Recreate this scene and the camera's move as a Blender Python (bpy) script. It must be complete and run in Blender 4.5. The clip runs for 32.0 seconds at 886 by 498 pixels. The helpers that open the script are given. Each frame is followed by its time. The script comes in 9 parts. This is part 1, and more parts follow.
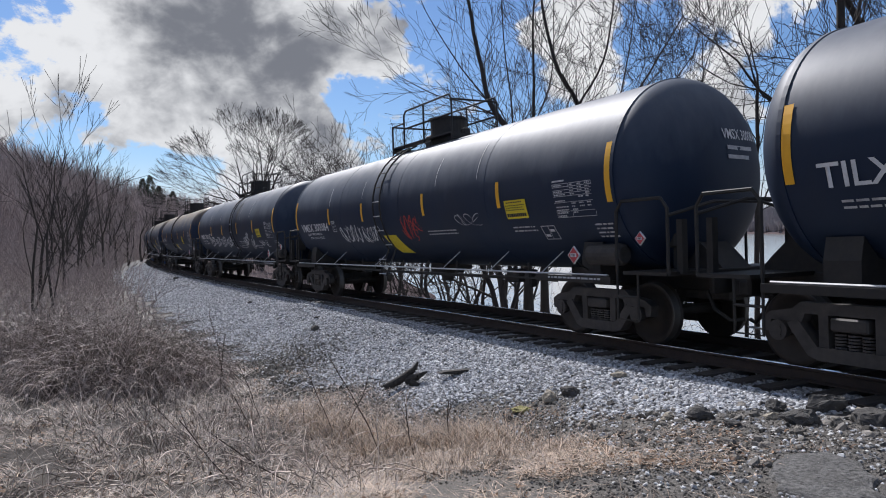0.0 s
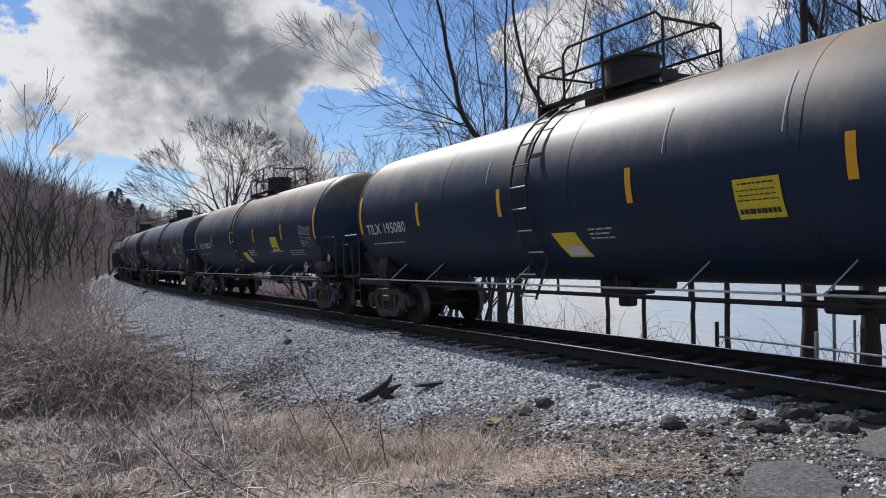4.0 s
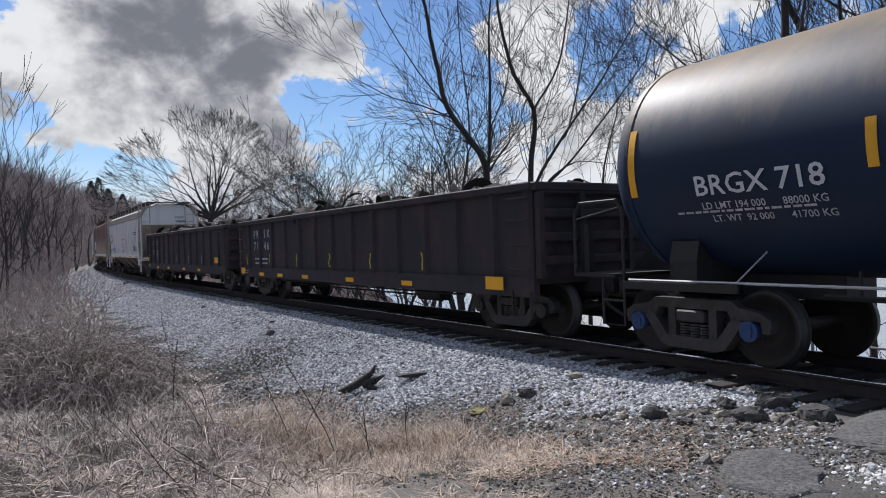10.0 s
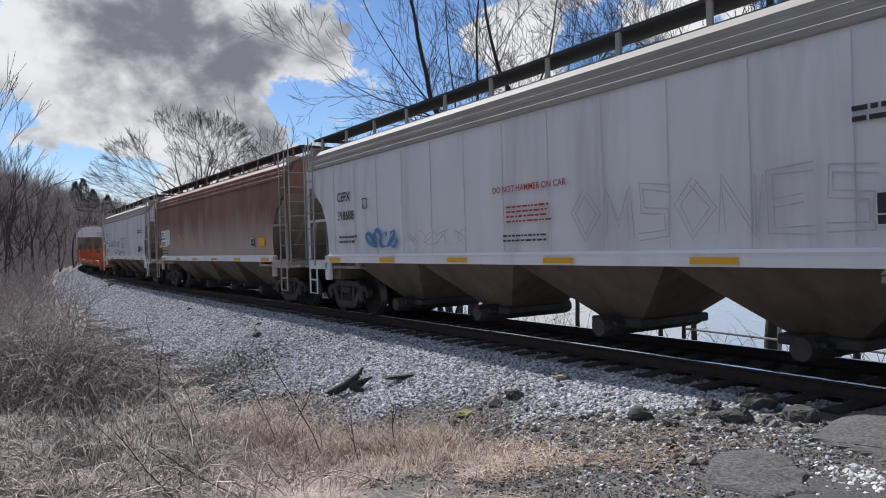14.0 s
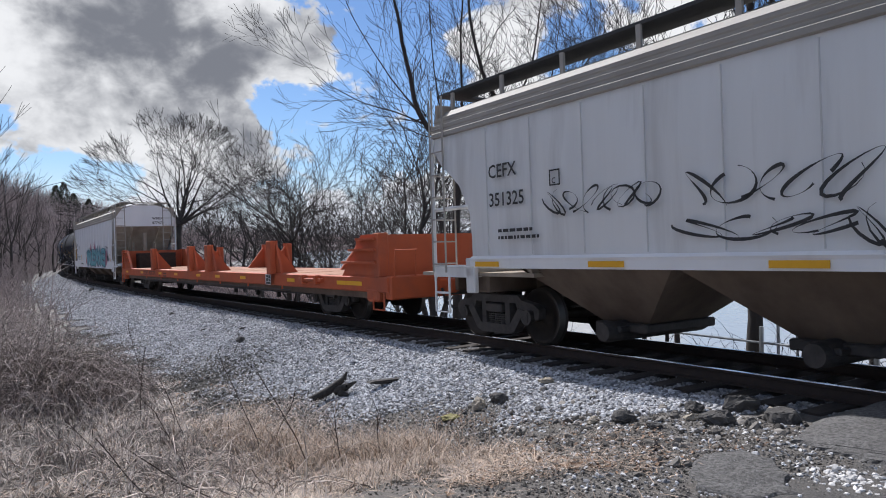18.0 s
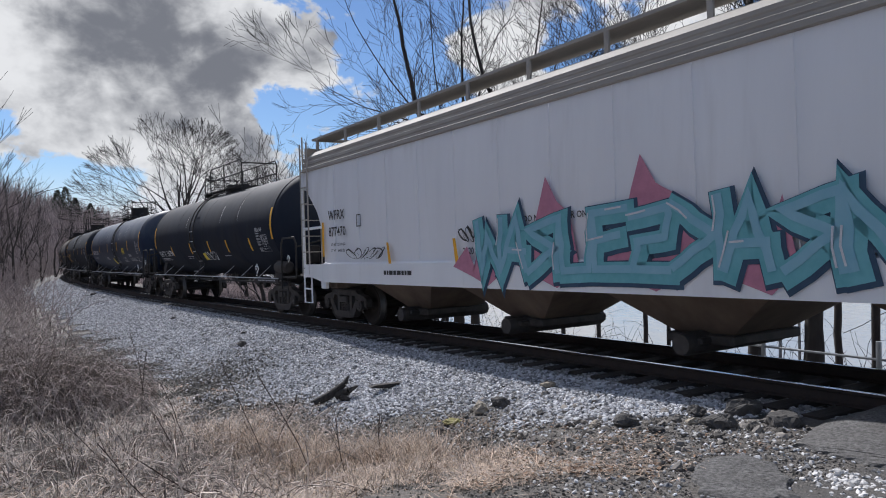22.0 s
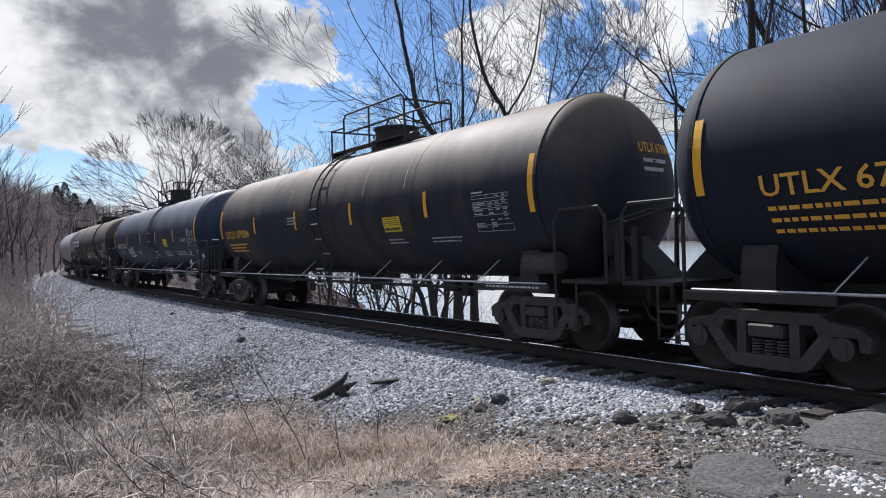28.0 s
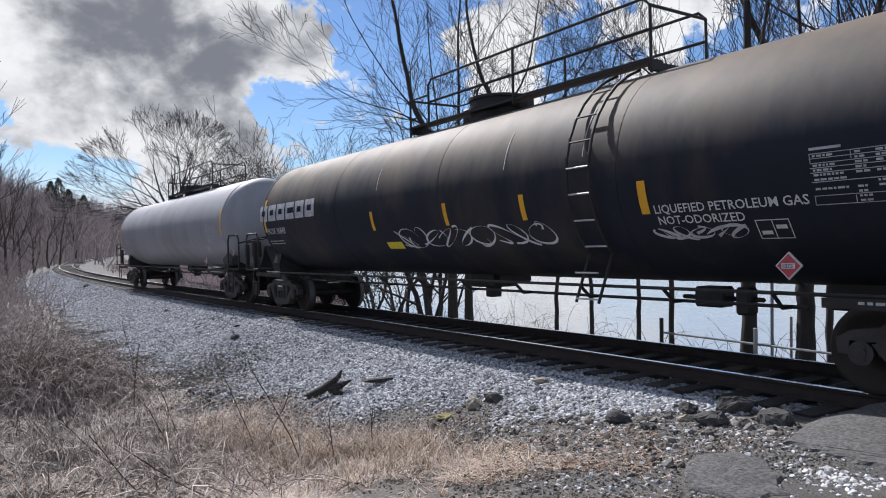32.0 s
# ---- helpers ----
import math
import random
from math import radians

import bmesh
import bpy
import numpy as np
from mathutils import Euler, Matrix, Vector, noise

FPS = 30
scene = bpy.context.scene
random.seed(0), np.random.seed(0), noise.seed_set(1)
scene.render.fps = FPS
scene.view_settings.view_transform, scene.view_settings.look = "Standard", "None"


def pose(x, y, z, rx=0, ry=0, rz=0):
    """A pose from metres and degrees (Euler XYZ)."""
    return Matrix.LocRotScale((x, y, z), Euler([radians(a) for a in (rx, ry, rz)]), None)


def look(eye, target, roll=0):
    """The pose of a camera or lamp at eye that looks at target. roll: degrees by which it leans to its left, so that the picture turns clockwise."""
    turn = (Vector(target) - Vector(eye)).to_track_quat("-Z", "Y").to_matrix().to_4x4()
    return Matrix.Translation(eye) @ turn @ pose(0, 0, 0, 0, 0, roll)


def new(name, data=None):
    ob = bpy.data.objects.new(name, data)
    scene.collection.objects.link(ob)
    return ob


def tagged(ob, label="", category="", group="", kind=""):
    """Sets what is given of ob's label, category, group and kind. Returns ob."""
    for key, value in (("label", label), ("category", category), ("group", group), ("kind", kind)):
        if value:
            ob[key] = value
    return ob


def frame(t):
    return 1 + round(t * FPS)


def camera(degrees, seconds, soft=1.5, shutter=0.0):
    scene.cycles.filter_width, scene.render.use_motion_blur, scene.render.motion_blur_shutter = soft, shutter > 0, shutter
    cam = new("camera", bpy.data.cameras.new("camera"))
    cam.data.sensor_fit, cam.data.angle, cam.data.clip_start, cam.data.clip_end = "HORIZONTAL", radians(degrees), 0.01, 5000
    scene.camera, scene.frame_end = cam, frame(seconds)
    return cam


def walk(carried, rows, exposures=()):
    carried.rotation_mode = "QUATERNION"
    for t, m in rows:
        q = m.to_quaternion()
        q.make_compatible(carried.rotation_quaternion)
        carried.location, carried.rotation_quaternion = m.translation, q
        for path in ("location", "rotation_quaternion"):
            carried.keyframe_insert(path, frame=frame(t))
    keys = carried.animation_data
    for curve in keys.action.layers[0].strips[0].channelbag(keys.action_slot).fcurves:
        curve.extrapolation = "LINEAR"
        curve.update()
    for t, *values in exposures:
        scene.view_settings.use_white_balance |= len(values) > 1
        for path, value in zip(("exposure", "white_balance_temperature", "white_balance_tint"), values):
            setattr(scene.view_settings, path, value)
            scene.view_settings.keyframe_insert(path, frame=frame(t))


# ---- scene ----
# ---------------------------------------------------------------- camera
cam = camera(63.58, 32.0, soft=1.0)
EYE = (0.0, 0.0, 1.613)
PAN = [(0, 88.37, 1.04, 6.00), (0.5, 88.51, 1.02, 5.94), (1, 88.81, 1.04, 5.69), (1.5, 89.18, 1.04, 5.39), (2, 89.47, 1.04, 5.04), (2.5, 89.52, 1.03, 4.69), (3, 89.43, 1.09, 4.35), (3.5, 89.27, 1.19, 4.07), (5.5, 89.42, 1.25, 3.62), (6, 89.43, 1.17, 3.52), (6.5, 89.40, 1.11, 3.46), (7, 89.31, 1.09, 3.39), (7.5, 89.23, 1.10, 3.33), (8, 89.09, 1.12, 3.23), (8.5, 88.96, 1.06, 3.08), (9, 88.81, 1.12, 2.90), (9.5, 88.68, 1.12, 2.72), (10, 88.53, 1.18, 2.57), (10.5, 88.39, 1.21, 2.40), (11, 88.31, 1.27, 2.18), (11.5, 88.32, 1.25, 1.96), (12, 88.43, 1.21, 1.74), (12.5, 88.56, 1.14, 1.63), (13, 88.66, 1.07, 1.58), (13.5, 88.67, 1.05, 1.57), (14, 88.66, 1.05, 1.57), (14.5, 88.63, 1.08, 1.58), (16.5, 88.50, 1.29, 1.20), (17, 88.62, 1.22, 0.91), (17.5, 88.79, 1.15, 0.61), (18, 88.95, 1.13, 0.33), (18.5, 89.02, 1.18, 0.14), (19, 89.06, 1.23, 0.02), (19.5, 89.08, 1.23, 0.02), (20, 89.13, 1.26, 0.08), (20.5, 89.18, 1.25, 0.21), (21, 89.22, 1.23, 0.35), (21.5, 89.26, 1.21, 0.41), (22, 89.27, 1.23, 0.43), (22.5, 89.18, 1.27, 0.46), (23, 89.01, 1.33, 0.47), (23.5, 88.86, 1.32, 0.46), (24, 88.76, 1.24, 0.47), (24.5, 88.77, 1.20, 0.46), (25, 88.88, 1.13, 0.47), (25.5, 89.00, 1.03, 0.50), (27.5, 89.04, 0.98, 0.42), (28, 88.99, 1.04, 0.39), (28.5, 88.95, 1.09, 0.41), (29, 88.95, 1.09, 0.43), (29.5, 88.96, 0.99, 0.47), (30, 88.97, 0.90, 0.47), (30.5, 88.93, 0.80, 0.46), (31, 88.86, 0.75, 0.41), (31.5, 88.82, 0.73, 0.27), (32, 88.88, 0.66, -0.01)]
walk(cam, [(t, pose(*EYE, a, b, c)) for t, a, b, c in PAN], exposures=[(0, 0.27, 6030, 13), (3, 0.2, 6030, 13), (7, 0.27, 6030, 13), (12, 0.27, 6030, 13), (14.5, 0.32, 6030, 13), (17, 0.5, 6030, 13), (18.3, 0.3, 6030, 13), (19, 0.15, 6030, 13), (21, 0.15, 6030, 13), (22, 0.23, 6030, 13), (24, 0.42, 6030, 13), (28, 0.47, 6030, 13), (32, 0.42, 6030, 13)])
# ---------------------------------------------------------------- sky, sun
SUN_AZ, SUN_EL = -30.5, 44.0          # degrees: left of the view's first axis, above the horizon


def make_world():
    w = bpy.data.worlds.new("sky")
    scene.world = w
    w.use_nodes = True
    nt = w.node_tree
    n, l = nt.nodes, nt.links
    n.clear()
    out, bg = n.new("ShaderNodeOutputWorld"), n.new("ShaderNodeBackground")
    sky = n.new("ShaderNodeTexSky")
    sky.sky_type, sky.sun_disc = "NISHITA", False
    sky.sun_elevation, sky.sun_rotation = radians(SUN_EL), radians(SUN_AZ)
    sky.air_density, sky.dust_density, sky.ozone_density = 1.0, 0.15, 3.0
    tc = n.new("ShaderNodeTexCoord")
    sep = n.new("ShaderNodeSeparateXYZ")
    l.new(tc.outputs["Generated"], sep.inputs[0])

    def math(op, a, b=None, c=None):
        m = n.new("ShaderNodeMath")
        m.operation = op
        for i, v in enumerate((a, b, c)):
            if v is None:
                continue
            if isinstance(v, (int, float)):
                m.inputs[i].default_value = v
            else:
                l.new(v, m.inputs[i])
        return m.outputs[0]

    # cloud forms: noise over the directions, flattened toward the horizon
    cmb = n.new("ShaderNodeCombineXYZ")
    l.new(sep.outputs[0], cmb.inputs[0]), l.new(sep.outputs[1], cmb.inputs[1])
    l.new(math("MULTIPLY", sep.outputs[2], 1.35), cmb.inputs[2])

    def noise_tex(scale, detail, rough, off):
        mp = n.new("ShaderNodeMapping")
        mp.inputs["Location"].default_value = off
        l.new(cmb.outputs[0], mp.inputs[0])
        t = n.new("ShaderNodeTexNoise")
        t.inputs["Scale"].default_value, t.inputs["Detail"].default_value, t.inputs["Roughness"].default_value = scale, detail, rough
        t.inputs["Distortion"].default_value = 0.25
        l.new(mp.outputs[0], t.inputs["Vector"])
        return t.outputs["Fac"]

    def ramp(x, a, b, ca=(0, 0, 0, 1), cb=(1, 1, 1, 1), ease="EASE"):
        m = n.new("ShaderNodeMapRange")
        m.inputs["From Min"].default_value, m.inputs["From Max"].default_value = a, b
        l.new(x, m.inputs["Value"])
        r = n.new("ShaderNodeValToRGB")
        r.color_ramp.interpolation = ease
        x = m.outputs[0]
        r.color_ramp.elements[0].color, r.color_ramp.elements[1].color = ca, cb
        l.new(x, r.inputs[0])
        return r.outputs[0]

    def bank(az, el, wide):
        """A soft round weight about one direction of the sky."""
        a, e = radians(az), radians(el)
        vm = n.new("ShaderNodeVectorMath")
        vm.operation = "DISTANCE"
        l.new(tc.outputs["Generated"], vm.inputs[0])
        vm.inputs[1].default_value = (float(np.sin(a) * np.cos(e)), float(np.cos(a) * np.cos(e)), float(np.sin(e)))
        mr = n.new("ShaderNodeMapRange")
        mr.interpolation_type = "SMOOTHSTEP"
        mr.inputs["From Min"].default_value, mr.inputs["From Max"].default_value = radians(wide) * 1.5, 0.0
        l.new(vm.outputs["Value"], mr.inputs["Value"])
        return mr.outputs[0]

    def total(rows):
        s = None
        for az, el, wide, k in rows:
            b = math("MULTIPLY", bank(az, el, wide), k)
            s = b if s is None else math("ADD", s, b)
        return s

    base = math("MULTIPLY_ADD", noise_tex(7.5, 13, 0.62, CLOUD_AT), 1.45, -0.225)
    big = noise_tex(2.2, 2, 0.5, (CLOUD_AT[0] * 0.4 + 3.1, CLOUD_AT[1] * 0.4, 0))
    dens = math("ADD", base, math("MULTIPLY", math("SUBTRACT", big, 0.5), 0.4))
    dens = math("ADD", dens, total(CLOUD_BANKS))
    # a little clearer behind the viewer
    dens = math("ADD", dens, math("MULTIPLY", math("MINIMUM", sep.outputs[1], 0.0), 0.08))
    cover = ramp(dens, 0.455, 0.55)
    fine = noise_tex(7.0, 5, 0.55, (CLOUD_AT[0] + 7.3, CLOUD_AT[1] - 2.0, 0))
    finer = noise_tex(19.0, 6, 0.55, (CLOUD_AT[0] - 3.3, CLOUD_AT[1] + 5.0, 0))
    tone = math("ADD", math("MULTIPLY", math("SUBTRACT", dens, 0.56), 0.6), math("MULTIPLY", math("SUBTRACT", fine, 0.5), 3.2))
    tone = math("ADD", tone, math("MULTIPLY", math("SUBTRACT", finer, 0.5), 1.5))
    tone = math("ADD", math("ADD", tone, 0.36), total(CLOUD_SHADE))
    thick = ramp(tone, 0.0, 1.3)
    lit = n.new("ShaderNodeMix")
    lit.data_type = "RGBA"
    l.new(thick, lit.inputs["Factor"])
    lit.inputs[6].default_value, lit.inputs[7].default_value = (CLOUD_LIT, CLOUD_LIT * 0.985, CLOUD_LIT * 0.93, 1), (CLOUD_DARK * 0.97, CLOUD_DARK, CLOUD_DARK * 1.07, 1)
    mix = n.new("ShaderNodeMix")
    mix.data_type = "RGBA"
    l.new(cover, mix.inputs["Factor"])
    deep = n.new("ShaderNodeVectorMath")
    deep.operation = "MULTIPLY"
    deep.inputs[1].default_value = (0.62, 0.68, 0.76)
    l.new(sky.outputs[0], deep.inputs[0])
    l.new(deep.outputs[0], mix.inputs[6]), l.new(lit.outputs[2], mix.inputs[7])
    # low over the horizon a pale veil
    veil = n.new("ShaderNodeMix")
    veil.data_type = "RGBA"
    hz = ramp(sep.outputs[2], 0.0, 0.11, (0.8, 0.8, 0.8, 1), (0, 0, 0, 1))
    l.new(hz, veil.inputs["Factor"])
    l.new(mix.outputs[2], veil.inputs[6])
    veil.inputs[7].default_value = (CLOUD_LIT * 0.88, CLOUD_LIT * 0.92, CLOUD_LIT * 0.97, 1)
    l.new(veil.outputs[2], bg.inputs[0])
    bg.inputs[1].default_value = 0.1
    l.new(bg.outputs[0], out.inputs[0])


CLOUD_AT, CLOUD_LIT, CLOUD_DARK = (1.7, 0.4, 0.0), 6.9, 1.7
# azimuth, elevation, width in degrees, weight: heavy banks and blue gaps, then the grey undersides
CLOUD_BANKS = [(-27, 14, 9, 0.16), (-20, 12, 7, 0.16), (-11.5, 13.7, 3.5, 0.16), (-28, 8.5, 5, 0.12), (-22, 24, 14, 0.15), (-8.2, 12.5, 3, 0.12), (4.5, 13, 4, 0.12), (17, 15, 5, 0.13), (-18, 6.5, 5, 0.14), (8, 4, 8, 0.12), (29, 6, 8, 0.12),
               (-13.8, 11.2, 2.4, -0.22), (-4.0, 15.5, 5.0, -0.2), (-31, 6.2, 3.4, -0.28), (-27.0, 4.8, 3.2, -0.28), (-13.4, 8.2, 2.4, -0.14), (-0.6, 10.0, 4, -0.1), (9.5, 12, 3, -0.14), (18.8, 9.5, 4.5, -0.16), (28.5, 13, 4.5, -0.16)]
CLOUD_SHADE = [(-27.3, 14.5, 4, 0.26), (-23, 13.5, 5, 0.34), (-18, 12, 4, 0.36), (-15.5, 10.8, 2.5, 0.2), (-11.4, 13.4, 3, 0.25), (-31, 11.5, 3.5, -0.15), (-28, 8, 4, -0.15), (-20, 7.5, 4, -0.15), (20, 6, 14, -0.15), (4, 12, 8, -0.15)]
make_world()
sun = new("sun", bpy.data.lights.new("sun", "SUN"))
sun.data.energy, sun.data.angle, sun.data.color = 4.6, radians(0.6), (1.0, 0.95, 0.88)
sa, se = radians(SUN_AZ), radians(SUN_EL)
SUN_DIR = Vector((math.sin(sa) * math.cos(se), math.cos(sa) * math.cos(se), math.sin(se)))
sun.matrix_world = look(SUN_DIR * 100, (0, 0, 0))
# ---------------------------------------------------------------- materials


def mat(name, color, rough=0.6, metal=0.0, color2=None, scale=6.0, detail=6.0, amount=0.5, bump=0.0, bump_scale=40.0,
        grime=None, grime_scale=0.6, grime_cut=(0.5, 0.75), stretch=(1, 1, 1), spec=0.5, islands=0.0, each=0.0, rough2=None, height_tint=None):
    """A two-scale noise material: colour to color2 by fine noise, a grime colour by coarse noise, bump, gloss."""
    m = bpy.data.materials.new(name)
    m.use_nodes = True
    nt = m.node_tree
    n, l = nt.nodes, nt.links
    b = n["Principled BSDF"]
    b.inputs["Metallic"].default_value, b.inputs["Specular IOR Level"].default_value = metal, spec
    tc, mp = n.new("ShaderNodeTexCoord"), n.new("ShaderNodeMapping")
    mp.inputs["Scale"].default_value = stretch
    l.new(tc.outputs["Object"], mp.inputs[0])

    def tex(s, d, r=0.6):
        t = n.new("ShaderNodeTexNoise")
        t.inputs["Scale"].default_value, t.inputs["Detail"].default_value, t.inputs["Roughness"].default_value = s, d, r
        l.new(mp.outputs[0], t.inputs["Vector"])
        return t.outputs["Fac"]

    def mixc(f, a, c):
        x = n.new("ShaderNodeMix")
        x.data_type = "RGBA"
        for i, v in ((0, f), (6, a), (7, c)):
            if isinstance(v, float):
                x.inputs[i].default_value = v
            elif isinstance(v, tuple):
                x.inputs[i].default_value = (*v[:3], 1)
            else:
                l.new(v, x.inputs[i])
        return x.outputs[2]

    def ramp(x, a, c):
        r = n.new("ShaderNodeMapRange")
        r.inputs["From Min"].default_value, r.inputs["From Max"].default_value = a, c
        l.new(x, r.inputs["Value"])
        return r.outputs[0]

    color2 = color2 or tuple(c * 0.75 for c in color)
    f = ramp(tex(scale, detail), 0.5 - amount * 0.5, 0.5 + amount * 0.5)
    col = mixc(f, color, color2)
    if grime:
        g = ramp(tex(grime_scale, 5.0), *grime_cut)
        col = mixc(g, col, grime)
    if height_tint:
        # tint between two heights, broken up by noise: dust, washed-out paint, painted sky sheen
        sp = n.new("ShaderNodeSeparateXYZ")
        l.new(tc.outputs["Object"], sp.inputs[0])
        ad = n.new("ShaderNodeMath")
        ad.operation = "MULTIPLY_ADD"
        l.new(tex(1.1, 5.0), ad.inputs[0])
        ad.inputs[1].default_value = 1.6 * abs(height_tint[1] - height_tint[0])
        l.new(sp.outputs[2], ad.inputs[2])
        k = 0.8 * abs(height_tint[1] - height_tint[0])
        g = ramp(ad.outputs[0], height_tint[0] + k, height_tint[1] + k)
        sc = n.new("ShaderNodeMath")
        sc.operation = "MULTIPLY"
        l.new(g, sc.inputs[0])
        sc.inputs[1].default_value = height_tint[3]
        col = mixc(sc.outputs[0], col, height_tint[2])
    if islands or each:
        if islands:
            r = n.new("ShaderNodeNewGeometry").outputs["Random Per Island"]
        else:
            r = n.new("ShaderNodeObjectInfo").outputs["Random"]
        k = islands or each
        mr = n.new("ShaderNodeMapRange")
        mr.inputs["To Min"].default_value, mr.inputs["To Max"].default_value = 1 - k, 1 + k
        l.new(r, mr.inputs["Value"])
        hsv = n.new("ShaderNodeHueSaturation")
        l.new(mr.outputs[0], hsv.inputs["Value"])
        l.new(col, hsv.inputs["Color"])
        col = hsv.outputs[0]
    l.new(col, b.inputs["Base Color"])
    rr = n.new("ShaderNodeMapRange")
    rr.inputs["To Min"].default_value, rr.inputs["To Max"].default_value = rough, rough2 if rough2 is not None else min(1, rough + 0.15)
    l.new(tex(scale * 0.37, 4.0), rr.inputs["Value"])
    l.new(rr.outputs[0], b.inputs["Roughness"])
    if bump:
        bp = n.new("ShaderNodeBump")
        bp.inputs["Strength"].default_value, bp.inputs["Distance"].default_value = 1.0, bump
        l.new(tex(bump_scale, 6.0, 0.7), bp.inputs["Height"])
        l.new(bp.outputs[0], b.inputs["Normal"])
    return m


